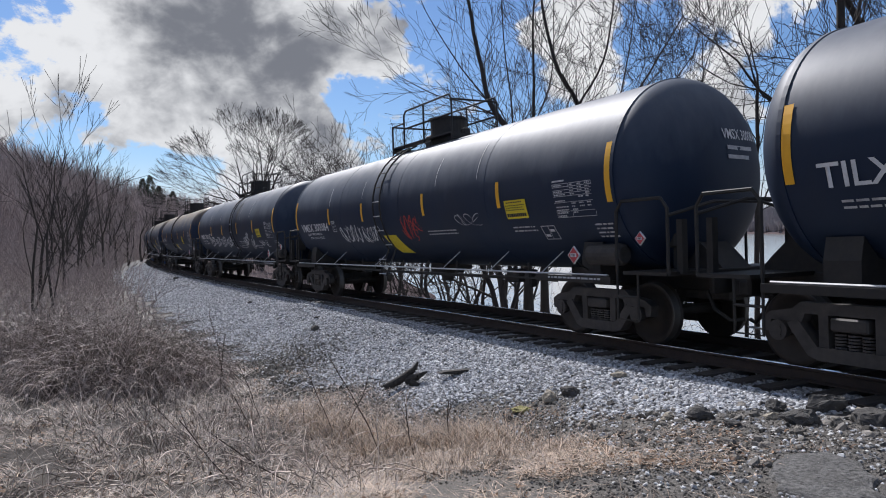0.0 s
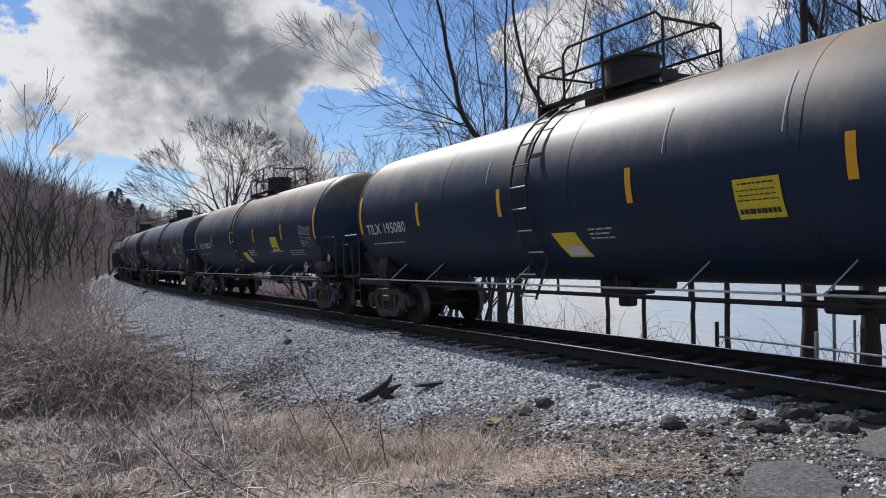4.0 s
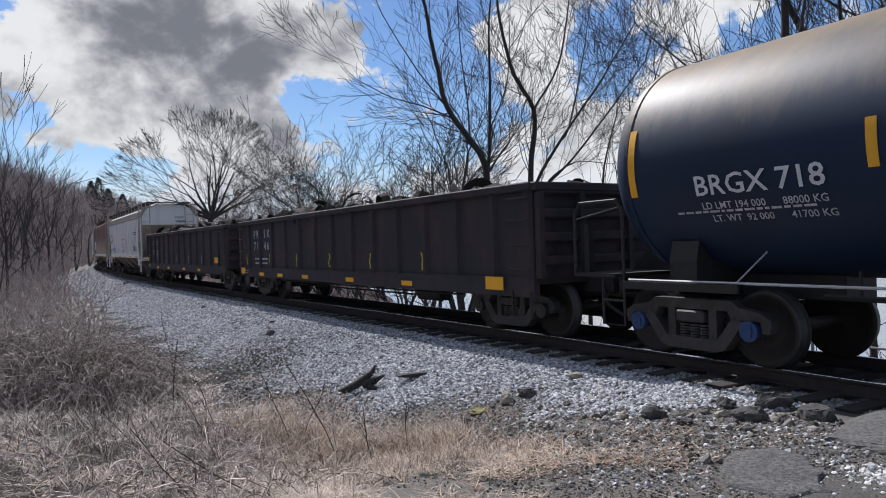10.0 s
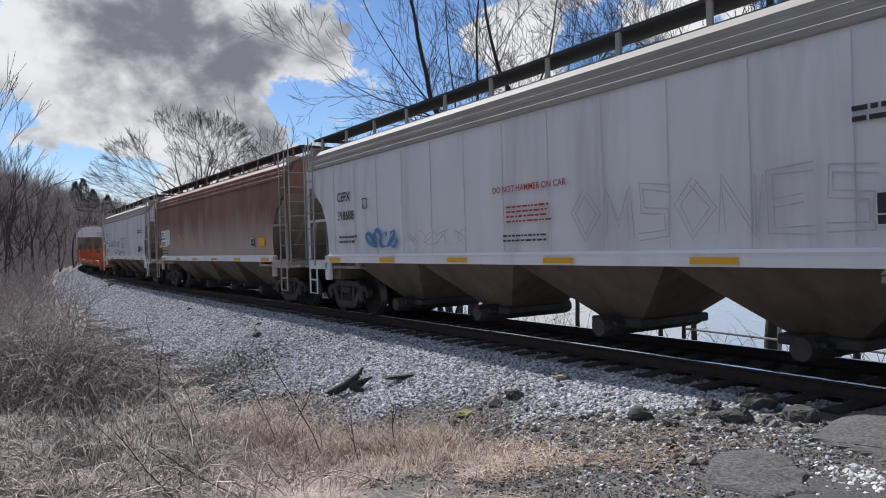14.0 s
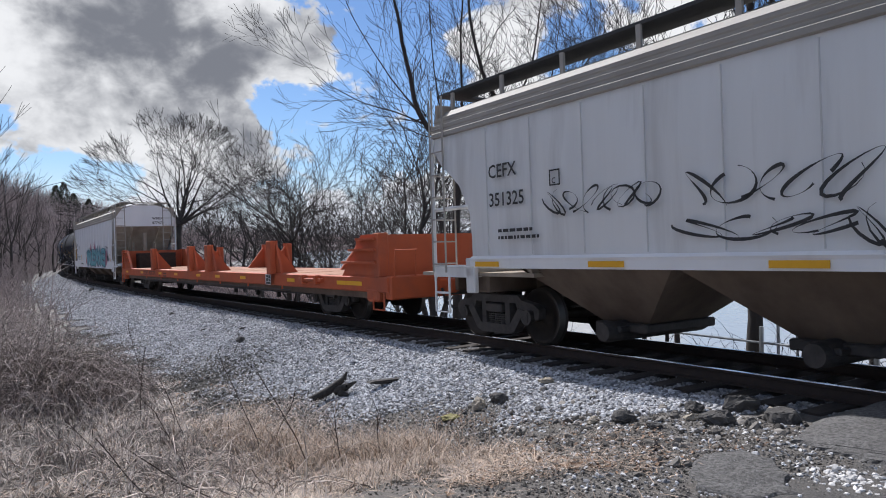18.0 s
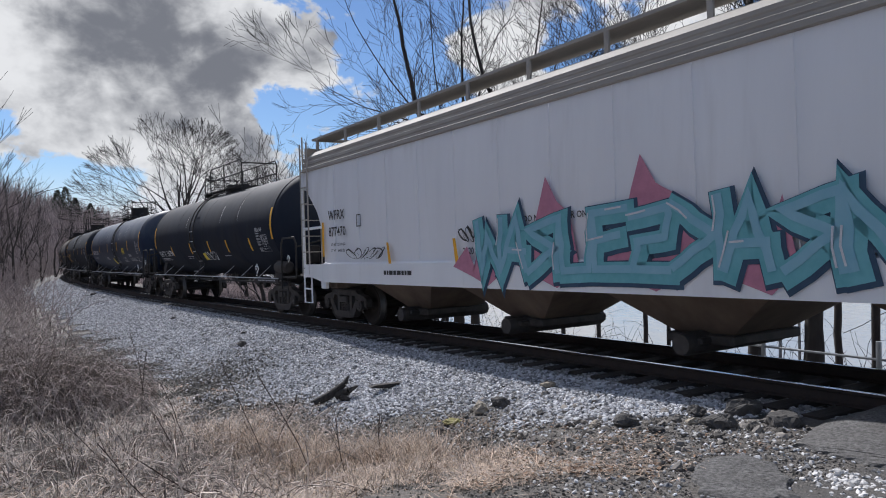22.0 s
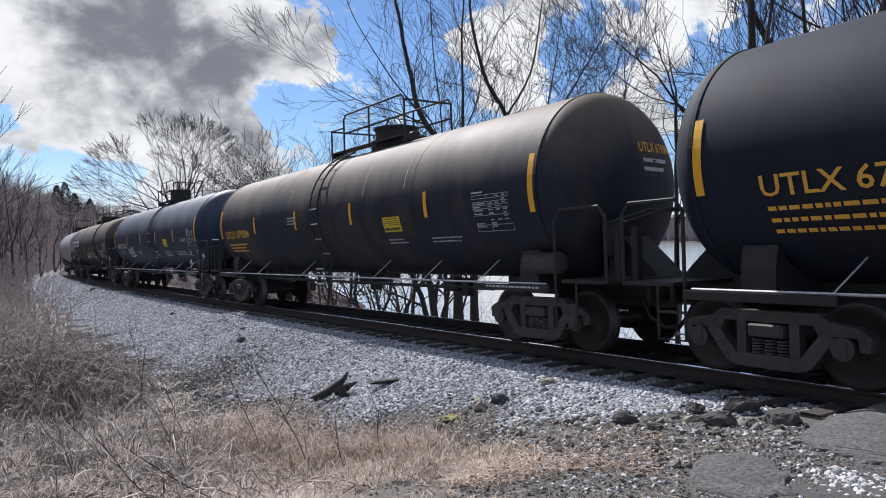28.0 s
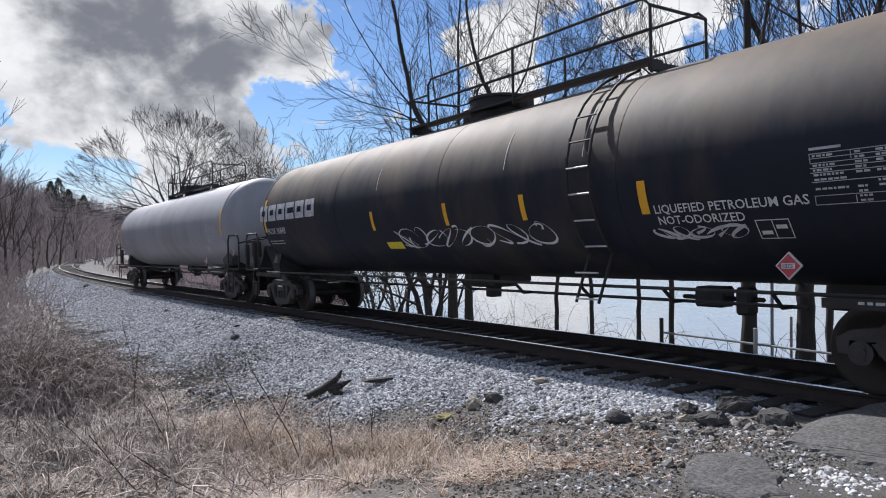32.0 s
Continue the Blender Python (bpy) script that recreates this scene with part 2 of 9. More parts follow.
M = {
    # grey-blue upper tint paints in sky sheen along with some dust
    "tank_black": mat("gloss black tank paint", (0.007, 0.018, 0.046), 0.48, color2=(0.011, 0.024, 0.054), scale=1.2, bump=0.002, bump_scale=2.0, grime=(0.024, 0.029, 0.044), grime_scale=0.5, grime_cut=(0.5, 0.95), stretch=(1, 1, 0.35), rough2=0.60, height_tint=(2.75, 4.1, (0.14, 0.155, 0.185), 0.7), spec=0.36),
    "tank_dusty": mat("dusty black tank paint", (0.008, 0.021, 0.054), 0.46, color2=(0.013, 0.028, 0.062), scale=1.5, bump=0.002, bump_scale=2.0, grime=(0.022, 0.022, 0.027), grime_scale=0.7, grime_cut=(0.55, 0.95), stretch=(1, 1, 0.3), rough2=0.60, height_tint=(2.95, 3.9, (0.27, 0.205, 0.125), 0.85), spec=0.34),
    # slightly greyer towards the top
    "tank_dull": mat("dull weathered black tank paint", (0.008, 0.013, 0.025), 0.62, color2=(0.014, 0.020, 0.033), scale=2.0, bump=0.003, bump_scale=3.0, grime=(0.028, 0.025, 0.025), grime_scale=0.8, grime_cut=(0.5, 0.9), stretch=(1, 1, 0.3), rough2=0.8, height_tint=(2.6, 4.1, (0.035, 0.038, 0.046), 0.6), spec=0.2),
    "tank_pale": mat("faded mid-grey tank paint", (0.30, 0.305, 0.33), 0.45, color2=(0.36, 0.36, 0.38), scale=1.6, bump=0.002, bump_scale=2.0, grime=(0.22, 0.21, 0.205), grime_scale=0.8, stretch=(1, 1, 0.3), rough2=0.6),
    "iron": mat("black iron fittings", (0.012, 0.012, 0.013), 0.55, color2=(0.028, 0.024, 0.021), scale=8, bump=0.002),
    "truck": mat("oily dusty cast steel", (0.034, 0.031, 0.031), 0.6, color2=(0.075, 0.066, 0.06), scale=7, bump=0.004, bump_scale=25, grime=(0.02, 0.018, 0.017), grime_scale=3),
    "wheel": mat("brown wheel steel", (0.05, 0.04, 0.034), 0.55, metal=0.4, color2=(0.03, 0.026, 0.023), scale=6),
    "tread": mat("worn wheel tread", (0.10, 0.095, 0.09), 0.4, metal=0.7, scale=5),
    "blue_cap": mat("blue bearing cap paint", (0.03, 0.075, 0.2), 0.6, scale=10),
    # base colour pale enough to paint the glint on thin rails and rungs
    "bright": mat("bright steel with a painted glint", (0.55, 0.55, 0.56), 0.4, metal=0.6, scale=9),
    "white": mat("white stencil paint", (0.75, 0.76, 0.78), 0.6, color2=(0.55, 0.56, 0.58), scale=14),
    "ltgrey_ink": mat("faded white stencil paint", (0.62, 0.63, 0.65), 0.7, color2=(0.36, 0.36, 0.38), scale=9, amount=0.4),
    "orange_ink": mat("orange stencil paint", (0.85, 0.46, 0.05), 0.6, color2=(0.72, 0.38, 0.05), scale=10),
    "red_ink": mat("red spray paint", (0.5, 0.06, 0.05), 0.6, scale=10),
    "black_ink": mat("black stencil paint", (0.02, 0.02, 0.022), 0.6, color2=(0.06, 0.06, 0.06), scale=12),
    "grey_ink": mat("thin grey spray paint", (0.40, 0.415, 0.44), 0.7, color2=(0.62, 0.63, 0.64), scale=4),
    "blue_ink": mat("blue spray paint", (0.08, 0.2, 0.45), 0.6, color2=(0.15, 0.3, 0.55), scale=5),
    "sky_ink": mat("pale blue spray paint", (0.30, 0.52, 0.62), 0.6, color2=(0.2, 0.45, 0.55), scale=3),
    "navy_ink": mat("dark blue spray paint", (0.03, 0.06, 0.11), 0.6, color2=(0.05, 0.1, 0.16), scale=5),
    "teal_ink": mat("teal spray paint", (0.12, 0.38, 0.42), 0.6, color2=(0.2, 0.5, 0.55), scale=4),
    "pink_ink": mat("pink spray paint", (0.6, 0.25, 0.35), 0.6, scale=6),
    "yellow": mat("yellow reflective tape", (0.86, 0.46, 0.02), 0.45, color2=(0.78, 0.40, 0.02), scale=9),
    "amber": mat("amber reflective tape", (0.90, 0.46, 0.02), 0.45, color2=(0.82, 0.40, 0.02), scale=9),
    "lemon": mat("yellow warning panel", (0.86, 0.68, 0.03), 0.5, scale=12),
    "placard": mat("red and white hazard placard", (0.55, 0.08, 0.09), 0.5, scale=10),
    "hopper_grey": mat("pale grey hopper paint", (0.82, 0.83, 0.83), 0.5, color2=(0.72, 0.72, 0.71), scale=1.4, bump=0.006, bump_scale=1.3, grime=(0.40, 0.385, 0.36), grime_scale=1.3, grime_cut=(0.5, 0.86), stretch=(1, 1, 0.10)),
    "hopper_white": mat("white hopper paint", (0.88, 0.89, 0.91), 0.45, color2=(0.80, 0.81, 0.83), scale=1.4, bump=0.005, bump_scale=1.3, grime=(0.52, 0.51, 0.5), grime_scale=1.1, grime_cut=(0.55, 1.0), stretch=(1, 1, 0.12)),
    "panel_seam": mat("dusty paint along a weld", (0.56, 0.56, 0.55), 0.6, color2=(0.68, 0.68, 0.67), scale=3),
    "hopper_roof": mat("dirty grey roof paint", (0.42, 0.40, 0.365), 0.7, color2=(0.30, 0.28, 0.25), scale=2.0, bump=0.003, stretch=(0.4, 1, 1)),
    "hopper_dust": mat("tan dust over grey steel", (0.46, 0.40, 0.33), 0.8, color2=(0.30, 0.25, 0.20), scale=2.2, bump=0.003, grime=(0.16, 0.125, 0.10), grime_scale=0.9, grime_cut=(0.5, 0.85), stretch=(1, 1, 0.4)),
    # upper tint is tan dust plus a brownish sheen put into the colour
    "tank_brown": mat("brown-black weathered tank paint", (0.010, 0.014, 0.026), 0.58, color2=(0.017, 0.020, 0.031), scale=1.8, bump=0.002, bump_scale=2.5, grime=(0.055, 0.045, 0.04), grime_scale=0.8, stretch=(1, 1, 0.3), rough2=0.72, height_tint=(2.7, 3.9, (0.18, 0.14, 0.098), 0.8), spec=0.3),
    "hopper_brown": mat("weathered brown hopper paint", (0.17, 0.075, 0.055), 0.6, color2=(0.24, 0.13, 0.10), scale=1.6, bump=0.004, bump_scale=1.3, grime=(0.30, 0.17, 0.13), grime_scale=0.9, grime_cut=(0.48, 0.72), stretch=(1, 1, 0.14), height_tint=(2.9, 1.75, (0.46, 0.38, 0.32), 0.95)),
    "hopper_under": mat("rust-brown dusty hopper steel", (0.19, 0.145, 0.11), 0.75, color2=(0.085, 0.06, 0.047), scale=2.0, bump=0.003, stretch=(1, 1, 0.4)),
    "roofwalk": mat("dark galvanised grating", (0.05, 0.052, 0.055), 0.7, scale=12, bump=0.004, bump_scale=60),
    "gondola": mat("rusty black gondola steel", (0.021, 0.019, 0.027), 0.7, color2=(0.036, 0.029, 0.034), scale=2.2, bump=0.004, bump_scale=4, grime=(0.075, 0.042, 0.04), grime_scale=1.1, grime_cut=(0.5, 0.85), stretch=(1, 1, 0.35)),
    "scrap": mat("dark rusty scrap", (0.05, 0.035, 0.028), 0.85, color2=(0.02, 0.018, 0.017), scale=5, bump=0.02, bump_scale=9),
    "orange": mat("faded orange flatcar paint", (0.50, 0.105, 0.035), 0.55, color2=(0.42, 0.085, 0.03), scale=2.0, bump=0.002, grime=(0.30, 0.09, 0.05), grime_scale=1.0, grime_cut=(0.5, 0.85)),
    "deck": mat("worn orange-brown deck boards", (0.42, 0.22, 0.13), 0.8, color2=(0.3, 0.15, 0.09), scale=5, bump=0.005, stretch=(0.3, 2, 1)),
    "rail": mat("rusty rail steel", (0.055, 0.036, 0.028), 0.7, color2=(0.03, 0.022, 0.019), scale=9, bump=0.002),
    "railhead": mat("polished rail head", (0.75, 0.75, 0.76), 0.16, metal=1.0, color2=(0.6, 0.6, 0.62), scale=4),
    "tie": mat("creosoted timber", (0.030, 0.025, 0.022), 0.85, color2=(0.06, 0.05, 0.043), scale=9, bump=0.01, bump_scale=18, stretch=(4, 0.5, 1), each=0.3),
    "oily_ballast": mat("oil-stained crushed stone", (0.33, 0.325, 0.32), 0.8, color2=(0.19, 0.185, 0.18), scale=14, bump=0.008, bump_scale=40, islands=0.6),
    "ballast": mat("crushed limestone", (0.51, 0.515, 0.535), 0.85, color2=(0.31, 0.315, 0.33), scale=14, bump=0.008, bump_scale=40, islands=0.65),
    "rock": mat("dark broken rock", (0.05, 0.047, 0.045), 0.85, color2=(0.10, 0.095, 0.09), scale=8, bump=0.02, bump_scale=14),
    "pale_rock": mat("pale limestone rock", (0.38, 0.34, 0.27), 0.85, color2=(0.25, 0.22, 0.18), scale=8, bump=0.02, bump_scale=14),
    "asphalt": mat("worn grey asphalt", (0.24, 0.235, 0.23), 0.9, color2=(0.05, 0.048, 0.047), scale=30, detail=12.0, amount=0.4, bump=0.03, bump_scale=45, grime=(0.10, 0.095, 0.09), grime_scale=3.5),
    "charred": mat("charred wood", (0.02, 0.018, 0.017), 0.8, color2=(0.06, 0.055, 0.05), scale=9, bump=0.012, bump_scale=20, stretch=(3, 3, 0.4)),
    "bark": mat("grey-brown bark", (0.034, 0.03, 0.028), 0.9, color2=(0.07, 0.062, 0.056), scale=6, bump=0.03, bump_scale=10, stretch=(1, 1, 0.25)),
    "twig": mat("bare twigs", (0.024, 0.021, 0.020), 0.9, color2=(0.042, 0.036, 0.034), scale=3, islands=0.3),
    "brush": mat("grey-brown brush", (0.30, 0.25, 0.235), 0.5, color2=(0.48, 0.41, 0.385), scale=3, islands=0.4),
    "straw": mat("dead straw grass", (0.50, 0.385, 0.29), 0.6, color2=(0.22, 0.162, 0.122), scale=2, islands=0.75),
    # needle green lightened to stand for haze over the distant hill
    "conifer": mat("conifer needles with haze in the colour", (0.07, 0.085, 0.06), 0.9, color2=(0.10, 0.11, 0.08), scale=3, islands=0.4),
    "sign_back": mat("grey bare aluminium sign", (0.40, 0.42, 0.44), 0.5, metal=0.0, scale=5),
    "galv": mat("galvanised pipe", (0.5, 0.5, 0.5), 0.45, metal=0.6, scale=8),
    "thicket": mat("grey leafless scrub", (0.25, 0.21, 0.208), 0.9, color2=(0.34, 0.285, 0.28), scale=2, islands=0.4),
    "dead_leaf": mat("dead brown leaves", (0.24, 0.145, 0.085), 0.7, color2=(0.12, 0.075, 0.05), scale=5, islands=0.6),
    "stalk": mat("dark dry weed stems", (0.07, 0.05, 0.04), 0.85, scale=9),
    "grey_straw": mat("grey dead grass", (0.38, 0.32, 0.285), 0.6, color2=(0.14, 0.115, 0.102), scale=2, islands=0.75),
    "rubble": mat("mixed rubble", (0.21, 0.192, 0.17), 0.85, color2=(0.085, 0.08, 0.075), scale=9, bump=0.006, bump_scale=40, islands=0.75),
    "white_stone": mat("white limestone chips", (0.62, 0.61, 0.6), 0.8, color2=(0.5, 0.49, 0.48), scale=9, islands=0.25),
    "moss_rock": mat("yellow-green mossy stone", (0.30, 0.27, 0.10), 0.9, color2=(0.2, 0.19, 0.09), scale=10, bump=0.02, bump_scale=18),
    "old_asphalt": mat("dark gritty asphalt", (0.05, 0.048, 0.047), 0.9, color2=(0.15, 0.143, 0.136), scale=60, detail=9.0, amount=0.35, bump=0.02, bump_scale=60, grime=(0.14, 0.125, 0.11), grime_scale=1.8),
    # pale, even, slightly blue: distance haze is put into this colour
    "far_wood": mat("bare woods paled by painted haze", (0.24, 0.222, 0.23), 1.0, color2=(0.30, 0.275, 0.285), scale=0.02, islands=0.08, spec=0.0),
    # brown stems, darkened further to paint shade inside the tangle
    "shaded_brush": mat("tangled stems darkened for inner shade", (0.085, 0.066, 0.058), 0.8, color2=(0.16, 0.127, 0.11), scale=3, islands=0.4),
    "chalk": mat("thin chalky stain", (0.10, 0.10, 0.105), 0.8, color2=(0.022, 0.026, 0.036), scale=7, amount=0.5),
    "vine": mat("pale grey dead vine", (0.66, 0.56, 0.50), 0.5, color2=(0.27, 0.22, 0.185), scale=3, islands=0.6, spec=0.5),
    "dark_grit": mat("dark grit and cinders", (0.10, 0.095, 0.085), 0.9, color2=(0.06, 0.056, 0.05), scale=9, islands=0.5),
}
# ---------------------------------------------------------------- building helpers


def part(name, bm, material, parent, label="", at=None, smooth=False):
    me = bpy.data.meshes.new(name)
    if smooth:
        for f in bm.faces:
            f.smooth = True
    bm.to_mesh(me)
    bm.free()
    me.materials.append(M[material])
    ob = new(name, me)
    ob.parent = parent
    if at is not None:
        ob.matrix_basis = at
    if label:
        ob["label"] = label
    return ob


def piece(name, me, parent, at):
    ob = new(name, me)
    ob.parent = parent
    ob.matrix_basis = at
    return ob


def thing(name, label, category, group="", kind="", at=None):
    ob = new(name)
    ob.empty_display_size = 0.3
    if at is not None:
        ob.matrix_basis = at
    return tagged(ob, label, category, group, kind)


def box(bm, x0, x1, y0, y1, z0, z1, bevel=0.0):
    r = bmesh.ops.create_cube(bm, size=1.0, matrix=Matrix.LocRotScale(((x0 + x1) / 2, (y0 + y1) / 2, (z0 + z1) / 2), None, (abs(x1 - x0), abs(y1 - y0), abs(z1 - z0))))
    if bevel:
        bmesh.ops.bevel(bm, geom=list({e for v in r["verts"] for e in v.link_edges}), offset=bevel, segments=1, affect="EDGES")
    return r["verts"]


def boxes(*bs, bevel=0.0):
    bm = bmesh.new()
    for b in bs:
        box(bm, *b, bevel=bevel)
    return bm


def rod(bm, a, b, r, n=6, r2=None):
    a, b = Vector(a), Vector(b)
    d = b - a
    q = d.to_track_quat("Z", "Y").to_matrix()
    rings = []
    for p, rr in ((a, r), (b, r if r2 is None else r2)):
        rings.append([bm.verts.new(p + q @ Vector((rr * math.cos(2 * math.pi * i / n), rr * math.sin(2 * math.pi * i / n), 0))) for i in range(n)])
    for i in range(n):
        bm.faces.new((rings[0][i], rings[0][(i + 1) % n], rings[1][(i + 1) % n], rings[1][i]))
    bm.faces.new(rings[0][::-1]), bm.faces.new(rings[1])


def pipe(bm, pts, r, n=6):
    """A bent tube through points, with shared joints."""
    pts = [Vector(p) for p in pts]
    prev, up = None, Vector((0, 0, 1))
    rings = []
    for i, p in enumerate(pts):
        d = (pts[min(i + 1, len(pts) - 1)] - pts[max(i - 1, 0)]).normalized()
        if prev is None:
            q = d.to_track_quat("Z", "Y")
        else:
            q = prev.rotation_difference(d) @ q
        prev = d
        rings.append([bm.verts.new(p + q @ Vector((r * math.cos(2 * math.pi * k / n), r * math.sin(2 * math.pi * k / n), 0))) for k in range(n)])
    for a, b in zip(rings, rings[1:]):
        for k in range(n):
            bm.faces.new((a[k], a[(k + 1) % n], b[(k + 1) % n], b[k]))
    bm.faces.new(rings[0][::-1]), bm.faces.new(rings[-1])


def pipes(*lines, r=0.02, n=6):
    bm = bmesh.new()
    for pts in lines:
        pipe(bm, pts, r, n)
    return bm


def lathe_x(profile, n=48, cy=0.0, cz=0.0):
    """Revolve (x, radius) pairs about the x axis at height cz."""
    bm = bmesh.new()
    rings = []
    for x, r in profile:
        if r < 1e-5:
            rings.append([bm.verts.new((x, cy, cz))])
        else:
            rings.append([bm.verts.new((x, cy + r * math.sin(2 * math.pi * i / n), cz + r * math.cos(2 * math.pi * i / n))) for i in range(n)])
    for a, b in zip(rings, rings[1:]):
        for i in range(n):
            j = (i + 1) % n
            if len(a) == 1:
                bm.faces.new((a[0], b[j], b[i]))
            elif len(b) == 1:
                bm.faces.new((a[i], a[j], b[0]))
            else:
                bm.faces.new((a[i], a[j], b[j], b[i]))
    bmesh.ops.recalc_face_normals(bm, faces=bm.faces)
    return bm


def prism(outline, lo, hi, axis="y"):
    """Extrude a closed outline: (x, z) pairs along y, (y, z) pairs along x, (x, y) pairs along z."""
    bm = bmesh.new()
    put = {"y": lambda a, b, c: (a, c, b), "x": lambda a, b, c: (c, a, b), "z": lambda a, b, c: (a, b, c)}[axis]
    A, B = [bm.verts.new(put(a, b, lo)) for a, b in outline], [bm.verts.new(put(a, b, hi)) for a, b in outline]
    k = len(outline)
    for i in range(k):
        bm.faces.new((A[i], A[(i + 1) % k], B[(i + 1) % k], B[i]))
    bm.faces.new(A), bm.faces.new(B[::-1])
    bmesh.ops.recalc_face_normals(bm, faces=bm.faces)
    return bm


def raw(name, verts, faces, material, parent=None, label="", smooth=False):
    me = bpy.data.meshes.new(name)
    me.from_pydata(verts, [], faces)
    me.materials.append(M[material])
    if smooth:
        me.shade_smooth()
    ob = new(name, me)
    ob.parent = parent
    if label:
        ob["label"] = label
    return ob


# ---------------------------------------------------------------- the line of the track
SPEED = 10.786
_ds = 0.5
_S = np.arange(-440.0, 420.0, _ds)
_K = np.interp(_S, [-440, -160, -90, -60, -30, 0, 15, 420], [0.0016, 0.002577, 0.00236, 0.001614, 0.001041, -0.004142, 0, 0])
_i0 = int(np.argmin(abs(_S)))
_H = np.cumsum((_K + np.r_[_K[0], _K[:-1]]) / 2 * _ds)
_H = _H - _H[_i0] - 1.00632
_DX, _DY = np.cos(_H), np.sin(_H)
_X = np.cumsum(np.r_[0, (_DX[1:] + _DX[:-1]) / 2 * _ds])
_Y = np.cumsum(np.r_[0, (_DY[1:] + _DY[:-1]) / 2 * _ds])
_X += 8.51235 * math.sin(1.00632) - _X[_i0]
_Y += 8.51235 * math.cos(1.00632) - _Y[_i0]


def rail_z(s):
    s = np.clip(s, -150, 25)
    u = s / 50.0
    return 0.022708 * s + 0.177304 * u * u + 0.02269 * u ** 3


def track(s):
    """x, y, z of the centre between the rail heads, and the heading, s metres along."""
    return (float(np.interp(s, _S, _X)), float(np.interp(s, _S, _Y)), float(rail_z(s)), float(np.interp(s, _S, _H)))


def beside(s, q, z=0.0):
    """The point q metres to the near side of the track's centre, z above the rail heads."""
    x, y, zz, h = track(s)
    return Vector((x + q * math.sin(h), y - q * math.cos(h), zz + z))


def near_track(x, y):
    """s and signed offset q of many points (arrays)."""
    x, y = np.asarray(x, float), np.asarray(y, float)
    sx, sy, ss, hh = _X[::4], _Y[::4], _S[::4], _H[::4]
    s, q = np.empty(x.shape), np.empty(x.shape)
    for i in range(0, len(x), 4000):
        dx, dy = x[i:i + 4000, None] - sx, y[i:i + 4000, None] - sy
        k = (dx * dx + dy * dy).argmin(1)
        ax, ay, h = x[i:i + 4000] - sx[k], y[i:i + 4000] - sy[k], hh[k]
        s[i:i + 4000] = ss[k] + ax * np.cos(h) + ay * np.sin(h)
        q[i:i + 4000] = ax * np.sin(h) - ay * np.cos(h)
    return s, q


def smooth01(x, a, b):
    t = np.clip((x - a) / (b - a), 0, 1)
    return t * t * (3 - 2 * t)


WATER_Z = -5.0


def ground_z(x, y):
    s, q = near_track(x, y)
    rz = rail_z(s)
    ditch = np.interp(q, [0, 0.8, 1.0, 1.45, 1.9, 3.9, 5.5, 9, 14, 40, 90, 200], [-0.27, -0.27, -0.205, -0.21, -0.33, -0.95, -1.05, -0.85, -0.2, 9, 26, 40])
    road = np.interp(q, [0, 0.8, 1.0, 1.5, 2.2, 3, 7, 12, 40], [-0.25, -0.25, -0.205, -0.2, -0.14, -0.12, -0.1, 0.0, 0.1])
    w = smooth01(s, -9.0, -3.5)
    # the hill stands along the track's outer side only, and begins past the crossing
    hill = np.interp(-s, [4, 30, 230, 265, 300, 340, 400, 500], [0, 1.15, 1.2, 1.05, 0.85, 0.62, 0.36, 0.12])
    flat = np.minimum(ditch, np.interp(q, [0, 0.8, 1.0, 1.45, 1.9, 3.9, 5.5, 9, 200], [-0.27, -0.27, -0.205, -0.21, -0.33, -0.95, -1.05, -0.85, -0.3]))
    near = (flat * (1 - hill) + ditch * hill) * (1 - w) + road * w
    bank = np.interp(-q, [0, 1.35, 1.9, 3.2, 6, 9, 14, 22, 60], [-0.27, -0.28, -0.33, -0.8, -1.4, -2.4, -4.2, -6.5, -9.0])
    shelf = np.interp(-q, [0, 1.35, 1.9, 3.2, 8, 22, 32, 200], [-0.27, -0.28, -0.33, -0.7, -0.9, -1.7, -7, -10])
    v = smooth01(-s, 42, 75)
    far = bank * (1 - v) + shelf * v
    return rz * (1 - smooth01(q, 20, 60)) + np.where(q >= 0, near, far), s, q
# ---------------------------------------------------------------- railway cars: common parts
WHEEL_R = 0.464
SPINNING = []          # wheelsets, keyed in motions()


def wheelset_mesh():
    n = 40
    bm = bmesh.new()
    for side in (-1, 1):
        prof = [(0.0, 0.0), (0.0, 0.11), (-0.055, 0.12), (-0.03, 0.25), (0.0, 0.36), (0.03, 0.395), (0.035, 0.452), (0.025, 0.464), (-0.085, 0.470), (-0.098, 0.50), (-0.118, 0.498), (-0.125, 0.44), (-0.10, 0.37), (-0.09, 0.2), (-0.12, 0.1), (-0.12, 0.0)]
        rings = []
        for o, r in prof:
            y = side * (0.78 + o)
            rings.append([bm.verts.new((0, y, 0))] if r == 0 else [bm.verts.new((r * math.cos(2 * math.pi * i / n), y, r * math.sin(2 * math.pi * i / n))) for i in range(n)])
        for k, (a, b) in enumerate(zip(rings, rings[1:])):
            for i in range(n):
                j = (i + 1) % n
                f = bm.faces.new((a[0], b[i], b[j]) if len(a) == 1 else ((a[i], a[j], b[0]) if len(b) == 1 else (a[i], a[j], b[j], b[i])))
                f.smooth = True
                f.material_index = 1 if k in (6, 7) else 0
    rod(bm, (0, -0.95, 0), (0, 0.95, 0), 0.085, 12)
    bmesh.ops.recalc_face_normals(bm, faces=bm.faces)
    me = bpy.data.meshes.new("wheelset")
    bm.to_mesh(me)
    bm.free()
    me.materials.append(M["wheel"])
    me.materials.append(M["tread"])
    return me


